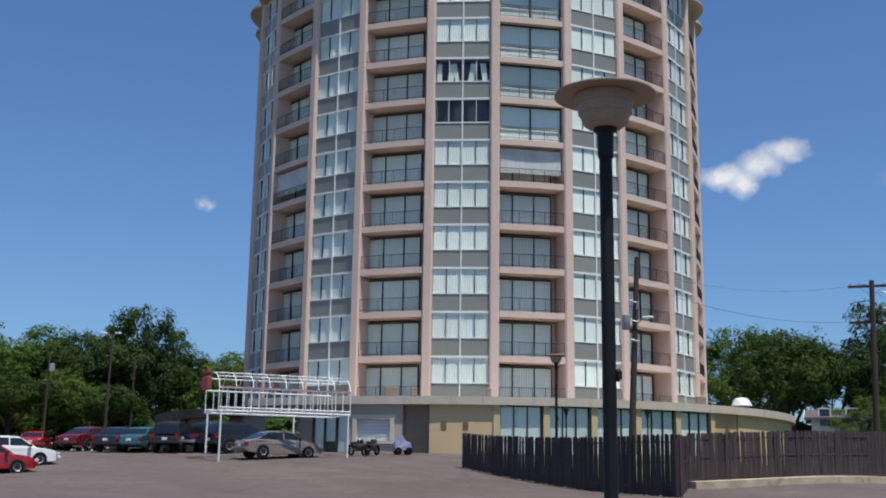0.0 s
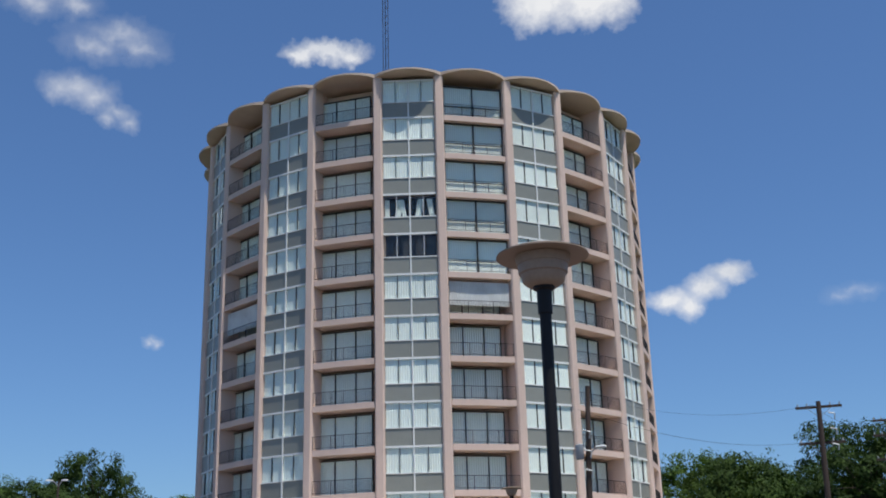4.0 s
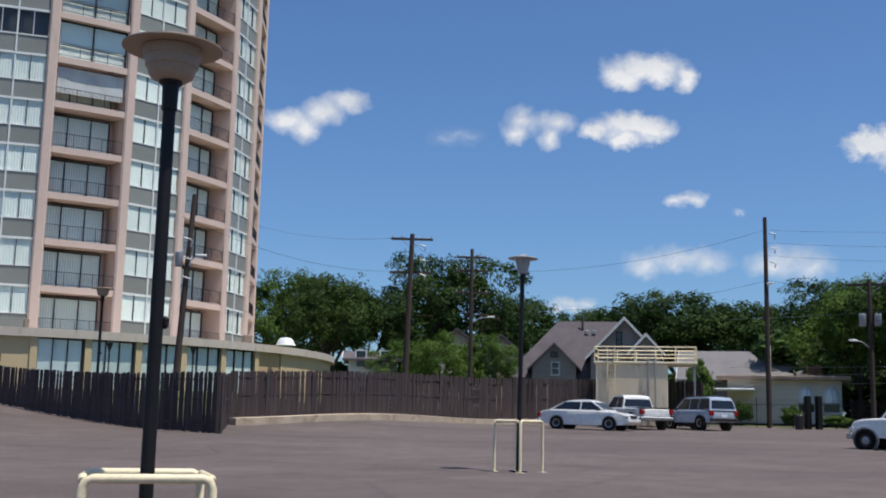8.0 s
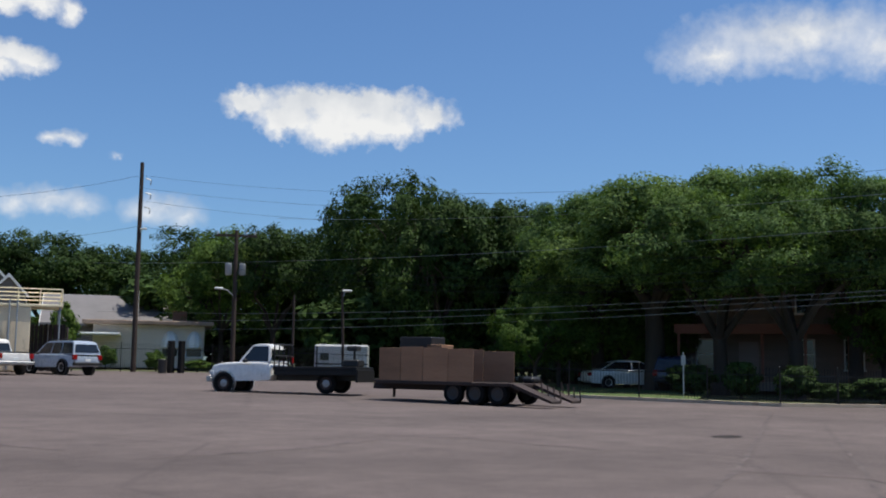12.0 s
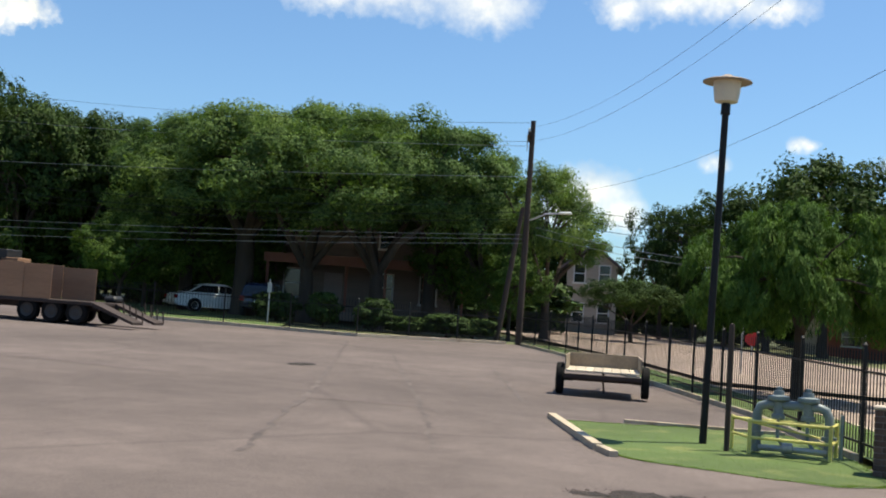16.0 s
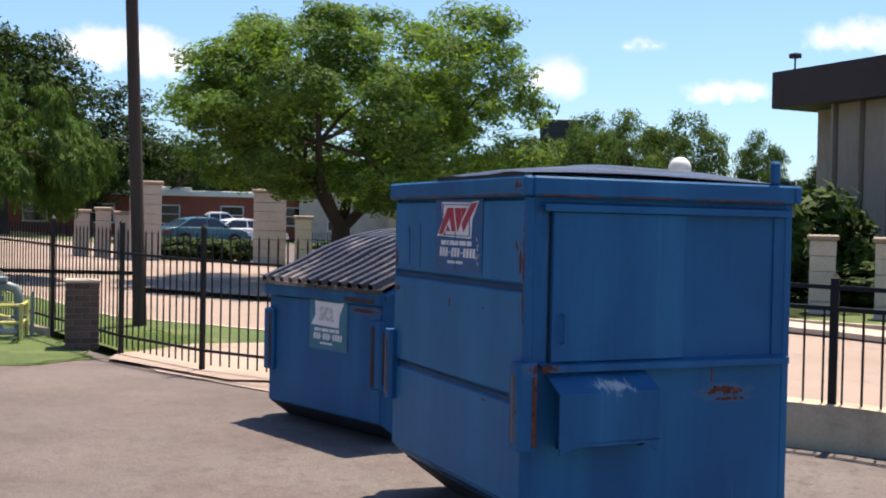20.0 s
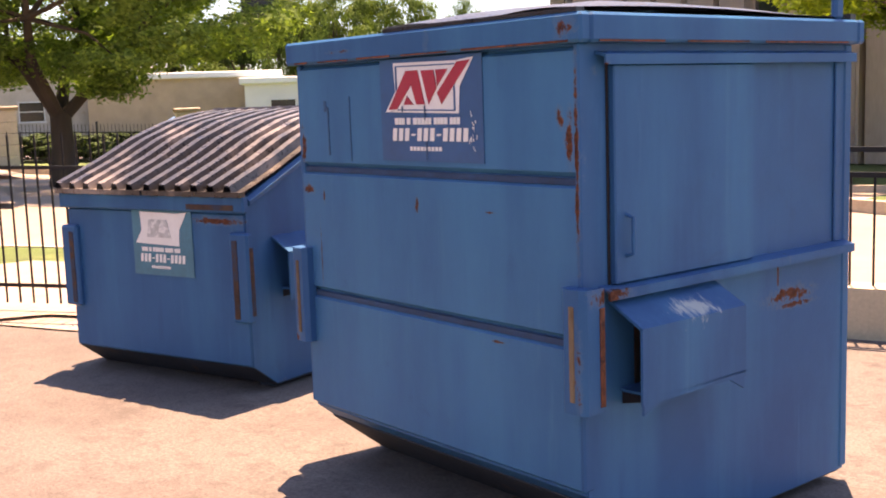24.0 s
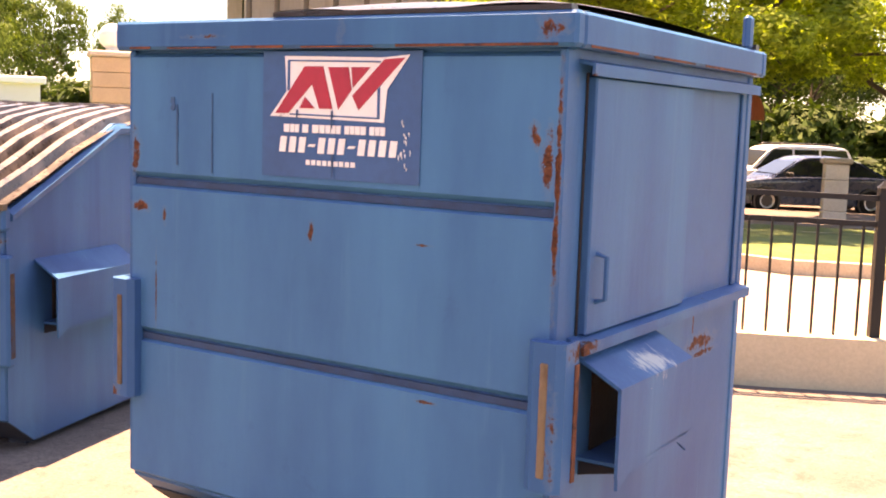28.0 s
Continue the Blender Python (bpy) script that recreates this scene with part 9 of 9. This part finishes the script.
for az, d, h, w in ((98.9, 39, 1.5, 0.5), (99.9, 38.5, 1.6, 0.5), (100.9, 38, 1.5, 0.6), (101.9, 37.5, 2.5, 1.0), (108.0, 37, 2.4, 1.05), (109.7, 36, 1.6, 0.55), (117.5, 33, 1.5, 0.6), (135.6, 25.5, 1.65, 0.55), (138.6, 25.0, 1.65, 0.55), (146, 24, 1.65, 0.55), (162.4, 26.4, 1.35, 0.5), (179, 24, 1.5, 0.5)):
    stone_pillar(az, d, h, w, -az)
stone_pillar(128.7, 26.6, 2.75, 0.85, -40, True, "tall tan block gate pillar with a white globe on top")
for a0, a1, d0, d1, rows in ((109.7, 117.3, 36, 33, 0), (139, 146, 25, 24, 0)):
    iron_fence([polar(a0, d0), polar((a0 + a1) / 2, (d0 + d1) / 2), polar(a1, d1)], 1.15, 0.05, "thin black iron fence between stone pillars", lambda x, y: False)
for az, d, h, w in ((103.4, 38.5, 1.0, 2.2), (104.8, 38.5, 1.0, 2.4), (106.2, 38.5, 1.0, 2.2), (112, 38, 1.1, 3), (114.5, 37, 1.1, 3), (138, 30, 1.4, 3.0), (142, 29, 1.4, 3.2), (136, 31, 2.8, 3.0), (134, 30, 3.6, 3.6), (131.5, 34, 3.2, 4.0), (171.2, 33, 1.2, 1.4), (163, 36, 1.6, 4), (167, 37, 1.8, 4)):
    tree("hedge" if h < 3 else "hedge_b", *polar(az, d), h, w, az * 40, "clipped dark-green hedge beyond the street", "hedges beyond the street", "bush")
me = sheet([polar(101.5, 24), polar(109.0, 22), polar(108.5, 40), polar(102.5, 41)], 0.07, 2.0)
me.materials.append(STREET)
tagged(link("road", me), "pale drive through the stone gate", "driveway", kind="structure")
me = sheet([polar(102.5, 41), polar(109, 39), polar(122, 40), polar(121, 62), polar(100, 66)], 0.075, 3.0)
me.materials.append(ASPHALT)
tagged(link("road", me), "grey parking court beyond the stone gate", "parking lot", kind="structure")
me = sheet([polar(158, 23.6), polar(181, 24.2), polar(181, 40), polar(158, 40)], 0.07, 2.0)
me.materials.append(ASPHALT)
tagged(link("road", me), "grey parking court beyond the street", "parking lot", kind="structure")
solid("pavement", strip([polar(181, 19.4), polar(168, 18.4), polar(150, 19.5), polar(138, 21.5), polar(126, 24)], -1.3, 0.0, 0.09), CONCRETE, "pale concrete footway beyond the street", "footway", kind="structure")


def low_building(az, d, turn, w, dep, h, wall, label, windows=True, band=None):
    x, y = polar(az, d)
    t = thing("building", label, "building", pose(x, y, gz(x, y) - 0.1, 0, 0, turn))
    part("wall", Shape().box(-w / 2, w / 2, -dep / 2, dep / 2, 0, h), wall, t)
    part("roof", Shape().soft_box(-w / 2 - 0.3, w / 2 + 0.3, -dep / 2 - 0.3, dep / 2 + 0.3, h, h + 0.4, 0.05), band or FRAME_W, t)
    if windows:
        k = int(w / 4)
        for i in range(k):
            house_window(t, -w / 2 + w * (i + 0.5) / k, -dep / 2 - 0.02, 1.0, 1.6, 1.3, 0)
    return t


RED_BRICK = surface("red_brick_wall", (0.28, 0.085, 0.06), 0.9, var=0.12, big=0.8, fine=25)
low_building(104.5, 84, -104, 26, 10, 2.9, RED_BRICK, "long low red brick building with a white roof edge")
low_building(99.0, 86, -100, 14, 10, 3.0, STONE, "low cream building with a white roof edge")
low_building(113.5, 82, -113, 11, 9, 4.2, STONE, "plain cream building behind the street oak")
low_building(118.5, 80, -118, 12, 8, 3.6, TAN_B, "plain tan building beyond the lawn", False)
low_building(125.0, 74, -125, 9, 8, 3.2, WHITEBOARD, "small white flat building among trees")


def billboard():
    x, y = polar(122.75, 112)
    t = thing("billboard", "dark blank back of a tall billboard", "billboard", pose(x, y, gz(x, y), 0, 0, -123))
    part("panel", Shape().soft_box(-2.0, 2.3, -0.2, 0.2, 9.2, 12.6, 0.05), FRAME_D, t)
    for k in range(4):
        part("rib", Shape().box(-1.9, 2.2, -0.3, -0.2, 9.5 + k * 0.85, 9.6 + k * 0.85), TRIM, t)
    part("pole", Shape().tube([(-1.6, 0.3, 0), (-1.6, 0.3, 9.4)], 0.12, 10), GREYMETAL, t)


billboard()


def office():
    """Two-storey office with fluted concrete walls below a dark fascia."""
    a, b = Vector((11.2, -25.2, 0)), Vector((24.6, -25.4, 0))
    d = b - a
    L = d.length
    m = Matrix.Translation((a.x, a.y, gz(b.x, b.y))) @ Matrix.Rotation(math.atan2(d.y, d.x), 4, "Z")
    t = thing("office_building", "two-storey brown office with fluted concrete walls and dark fascia", "office building", m)
    FL = surface("fluted_concrete", (0.36, 0.29, 0.24), 0.9, var=0.12, big=0.6, fine=15, stretch=(1, 1, 0.2), stain=(0.22, 0.17, 0.14))
    FA = surface("dark_brown_fascia", (0.05, 0.032, 0.030), 0.7, var=0.15)
    # +x along the face, the face looks along +y
    E, T = 5.72, 6.85
    part("core_wall", Shape().prism([(0.5, -0.3), (L, -0.3), (L, -14), (5.2, -14)], 0, E + 0.3), FL, t)
    x, k = L - 1.0, 0
    while x > 0.9:
        part("flute", Shape().prism([(x - 0.06, -0.3), (x + 0.02, -0.02), (x + 0.78, -0.02), (x + 0.86, -0.3)], 0, E), FL, t)
        part("fin", Shape().prism([(x + 0.88, -0.3), (x + 0.88, 0.10), (x + 0.96, 0.10), (x + 0.96, -0.3)], 0, E), FL, t)
        x -= 1.02
        k += 1
        if k in (6, 11):
            w = part("window_bay", Shape().box(x - 0.1, x + 0.85, -0.32, -0.24, 0.4, E - 0.1), FA, t)
            part("pane", Shape().box(x, x + 0.75, -0.238, -0.225, 0.6, E - 0.3), CARGLASS, w)
            x -= 1.02
    part("fascia", Shape().prism([(-0.2, 0.55), (L + 2.0, 0.55), (L + 2.0, -14.4), (4.8, -14.4), (-0.2, -0.1)], E, T), FA, t)
    part("entry_wall", Shape().box(L, L + 1.5, -9, -0.9, 0, E), FL, t)
    part("entry_window", Shape().box(L + 0.35, L + 0.85, -0.9, -0.84, 2.6, E - 0.35), CARGLASS, t)
    part("roof_light", Shape().tube([(L + 1.4, 0.2, T), (L + 1.4, 0.2, T + 0.4)], 0.03, 6).soft_box(L + 1.25, L + 1.55, 0.05, 0.35, T + 0.4, T + 0.55, 0.03), TRIM, t)


office()
solid("stop_sign", Shape().prism([(0.38 * math.cos(math.pi * (2 * k + 1) / 8), 2.2 + 0.38 * math.sin(math.pi * (2 * k + 1) / 8)) for k in range(8)], -0.01, 0.01, place=lambda u, v, w: (u, w, v)), REDLIGHT, "red octagonal road sign half hidden by the willow", "sign", m=at(*polar(91.6, 36), -92))
solid("sign_post", Shape().tube([(0, 0, 0), (0, 0, 2.6)], 0.03, 6), GREYMETAL, "thin grey post of the road sign", "post", m=at(polar(91.6, 36.1)[0], polar(91.6, 36.1)[1]))


def dome_awning(x, y, turn):
    t = thing("awning", "dark red domed awning on thin black posts", "awning", at(x, y, turn) @ Matrix.Diagonal((0.55, 0.6, 1.08, 1)))
    RED = surface("red_canvas", (0.15, 0.035, 0.025), 0.8, var=0.12)
    vs, fs = [], []
    for j in range(7):
        b = math.pi / 2 * j / 6
        for i in range(13):
            a = math.pi * i / 12
            vs.append((1.1 * math.cos(a) * math.cos(b), -1.3 * math.sin(a) * math.cos(b), 2.5 + 1.0 * math.sin(b)))
    fs = [(j * 13 + i, j * 13 + i + 1, (j + 1) * 13 + i + 1, (j + 1) * 13 + i) for j in range(6) for i in range(12)]
    part("canvas", Shape().add(vs, fs).add([(x_ * 0.98, y_ * 0.98, z_ - 0.02) for x_, y_, z_ in vs], [f[::-1] for f in fs]), RED, t, smooth=True)
    for px in (-0.9, 0.9):
        part("post", Shape().tube([(px, -0.7, 0), (px, -0.7, 2.5)], 0.03, 6), BLACK, t)
    return t


dome_awning(14.4, -42.5, 10)

# ---- clouds: far sheets of white, each a few rounded heaps with a flat foot ----
def cloud_mat(heaps, seed, soft, dense):
    m, n, l, out = node_mat("cloud_white")
    v = coord_of(n, l, "Object")                     # in degrees across and up

    def math_(op, a, b, c=0.0):
        x = n.new("ShaderNodeMath")
        x.operation = op
        for s, q in zip(x.inputs, (a, b, c)):
            if isinstance(q, (int, float)):
                s.default_value = q
            else:
                l.new(q, s)
        return x.outputs[0]

    off = n.new("ShaderNodeVectorMath")
    off.operation = "ADD"
    off.inputs[1].default_value = (seed * 7.3, seed * 3.1, seed * 1.7)
    l.new(v, off.inputs[0])
    nz = n.new("ShaderNodeTexNoise")
    nz.inputs["Scale"].default_value, nz.inputs["Detail"].default_value, nz.inputs["Roughness"].default_value = 1.3, 5, 0.55
    l.new(off.outputs[0], nz.inputs["Vector"])
    warp = n.new("ShaderNodeVectorMath")
    warp.operation = "MULTIPLY_ADD"
    k = min(1.3, 0.55 + 0.12 * max(h[2] for h in heaps))
    warp.inputs[1].default_value = (1.25 * k, 1.25 * k, 1.25 * k)
    l.new(nz.outputs["Color"], warp.inputs[0])
    base = n.new("ShaderNodeVectorMath")
    base.operation = "SUBTRACT"
    base.inputs[1].default_value = (0.625 * k, 0.625 * k, 0.625 * k)
    l.new(v, base.inputs[0]), l.new(base.outputs[0], warp.inputs[2])
    body = None
    for cx, cz, rx, rz in heaps:
        mp = n.new("ShaderNodeMapping")
        mp.inputs["Location"].default_value = (-cx / rx, 0, -cz / rz)
        mp.inputs["Scale"].default_value = (1 / rx, 0, 1 / rz)
        l.new(warp.outputs[0], mp.inputs["Vector"])
        ln = n.new("ShaderNodeVectorMath")
        ln.operation = "LENGTH"
        l.new(mp.outputs["Vector"], ln.inputs[0])
        one = math_("SUBTRACT", 1.0, ln.outputs["Value"])
        body = one if body is None else math_("SMOOTH_MAX", body, one, 0.5)
    big, fine = noise_of(n, l, off.outputs[0], 0.8, 3, 0.5), noise_of(n, l, off.outputs[0], 2.4, 6, 0.55)
    rough_ = math_("ADD", math_("MULTIPLY", math_("SUBTRACT", big, 0.5), 0.4), math_("MULTIPLY", math_("SUBTRACT", fine, 0.5), 0.2))
    al = ramp_of(n, l, math_("ADD", body, rough_), [(0.05, (0, 0, 0)), (0.05 + soft * 0.5, (dense * 0.25,) * 3), (0.05 + soft * 1.8, (dense,) * 3)])
    sx = n.new("ShaderNodeSeparateXYZ")
    l.new(v, sx.inputs[0])
    lo_ = min(cz - rz for cx, cz, rx, rz in heaps)
    hi_ = max(cz + rz for cx, cz, rx, rz in heaps)
    up = math_("MULTIPLY_ADD", sx.outputs[2], 1 / (hi_ - lo_), -lo_ / (hi_ - lo_))
    em, tr, mx = n.new("ShaderNodeEmission"), n.new("ShaderNodeBsdfTransparent"), n.new("ShaderNodeMixShader")
    shade = ramp_of(n, l, math_("ADD", up, math_("MULTIPLY", math_("SUBTRACT", big, 0.5), 0.9)), [(0.1, (0.60, 0.64, 0.71)), (0.6, (0.83, 0.84, 0.86))])
    l.new(shade, em.inputs["Color"])
    em.inputs["Strength"].default_value = 1.0
    l.new(al, mx.inputs[0]), l.new(tr.outputs[0], mx.inputs[1]), l.new(em.outputs[0], mx.inputs[2])
    l.new(mx.outputs[0], out.inputs["Surface"])
    return m


def cloud(az, el, heaps, seed, soft=0.3, dense=1.0):
    """A cloud by its direction and its heaps (across, up, half width, half height) in degrees, two kilometres off."""
    d = 2000.0
    c = Vector((math.sin(radians(az)) * math.cos(radians(el)), math.cos(radians(az)) * math.cos(radians(el)), math.sin(radians(el)))) * d
    m = look(c, (0, 0, 1.6)) @ Matrix.Rotation(math.pi / 2, 4, "X")
    x0, x1 = min(h[0] - h[2] for h in heaps) - 1.2, max(h[0] + h[2] for h in heaps) + 1.2
    z0, z1 = min(h[1] - h[3] for h in heaps) - 1.0, max(h[1] + h[3] for h in heaps) + 1.0
    s = Shape().add([(x0, 0, z0), (x1, 0, z0), (x1, 0, z1), (x0, 0, z1)], [(0, 1, 2, 3)])
    k = d * math.tan(radians(1.0))
    ob = solid("cloud", s, cloud_mat(heaps, seed, soft, dense), "white summer cumulus cloud in a blue sky", "cloud", "clouds", kind="structure", m=m @ Matrix.Diagonal((k, 1, k, 1)))
    ob.visible_shadow = False
    return ob


def heap_row(wide, tall, seed):
    """Heaps of a long low cloud: a flat foot with uneven rounded tops."""
    r_ = random.Random(seed * 11)
    n_ = max(2, min(5, round(wide / max(tall, 0.8))))
    row = [(0, -tall * 0.12, wide / 2, tall * 0.36)]
    for i in range(n_):
        u = (i + 0.5) / n_ * 2 - 1
        q = (1 - u * u) ** 0.5
        row.append((u * wide * 0.38 + r_.uniform(-0.1, 0.1) * wide / n_, r_.uniform(-0.04, 0.14) * tall, wide / n_ * r_.uniform(0.55, 0.75), tall * 0.42 * (0.55 + 0.45 * q) * r_.uniform(0.8, 1.1)))
    return row


for k, (az, el, wide, tall, soft, dense) in enumerate((
        (10.7, 30.8, 7.6, 5.4, 0.35, 1), (-3.2, 28.0, 5.2, 1.8, 0.4, 0.9), (-14.9, 27.9, 5.6, 3.0, 0.9, 0.5), (-16.8, 25.2, 4.2, 2.6, 0.7, 0.6), (-14.5, 24.2, 2.4, 1.6, 0.7, 0.5), (-18.5, 29.5, 5, 2.6, 0.9, 0.5),
        (-12.0, 13.2, 1.3, 0.9, 0.8, 0.5), (24.0, 14.3, 3.0, 1.4, 1.0, 0.25), (36.0, 11.0, 2.4, 1.0, 0.5, 0.9),
        (35.5, 7.8, 6.4, 2.2, 0.6, 0.75), (41.0, 7.7, 4.4, 2.2, 0.6, 0.75), (30.1, 5.7, 3.0, 1.1, 0.6, 0.8), (38.6, 10.4, 0.9, 0.5, 0.8, 0.4), (73.3, 16.2, 15.0, 4.6, 0.6, 0.95), (88.4, 16.2, 12.5, 3.4, 0.6, 0.95),
        (83.6, 6.0, 6.0, 4.6, 0.5, 0.95), (89.6, 8.1, 2.0, 1.2, 0.6, 0.7), (100.8, 7.9, 7.0, 3.0, 0.4, 0.95), (93.9, 9.1, 1.6, 1.2, 0.5, 0.8), (119.5, 13.5, 6.0, 3.0, 0.5, 0.9), (137.4, 9.1, 6.5, 2.0, 0.6, 0.9), (131.0, 6.6, 4.6, 1.4, 0.7, 0.9),
        (122.5, 7.2, 3.2, 3.2, 0.6, 0.9), (126.9, 8.9, 2.6, 0.9, 0.9, 0.5), (60.0, 26.0, 9, 4, 0.4, 1), (-40.0, 20.0, 12, 4, 0.4, 1), (160.0, 16.0, 12, 4, 0.6, 1))):
    cloud(az, el + 0.35, heap_row(wide, tall, k + 1), k + 1, soft, dense)
# the clouds that stay longest in view, heap by heap
cloud(16.6, 15.4, [(-1.5, -0.85, 1.4, 0.75), (-0.3, -0.2, 1.4, 0.9), (0.6, 0.65, 1.0, 1.0), (1.6, 0.3, 1.3, 0.8)], 41, 0.4, 0.95)
cloud(34.0, 18.0, [(0, -0.1, 2.6, 0.9), (-1.9, 0.6, 0.8, 0.9), (-0.4, 0.3, 1.2, 0.75), (1.2, 0.4, 1.2, 0.85)], 42, 0.35, 1)
cloud(28.2, 15.4, [(-1.0, 0.0, 1.3, 0.8), (-0.7, 0.8, 0.8, 0.7), (0.7, -0.1, 1.2, 0.9), (1.1, 0.5, 0.9, 0.8)], 43, 0.45, 0.9)
cloud(33.2, 15.0, [(0, -0.25, 2.7, 0.75), (-1.2, 0.1, 1.2, 0.75), (0.4, 0.55, 1.2, 0.7), (1.9, 0.0, 1.0, 0.7)], 44, 0.35, 1)
cloud(49.9, 13.4, [(0, -0.6, 6.2, 1.0), (-4.5, 0.0, 1.6, 1.1), (-2.3, 0.3, 2.2, 1.3), (0.2, 0.6, 2.6, 1.5), (2.8, 0.3, 2.2, 1.3), (4.8, -0.4, 1.7, 0.9)], 45, 0.28, 1)
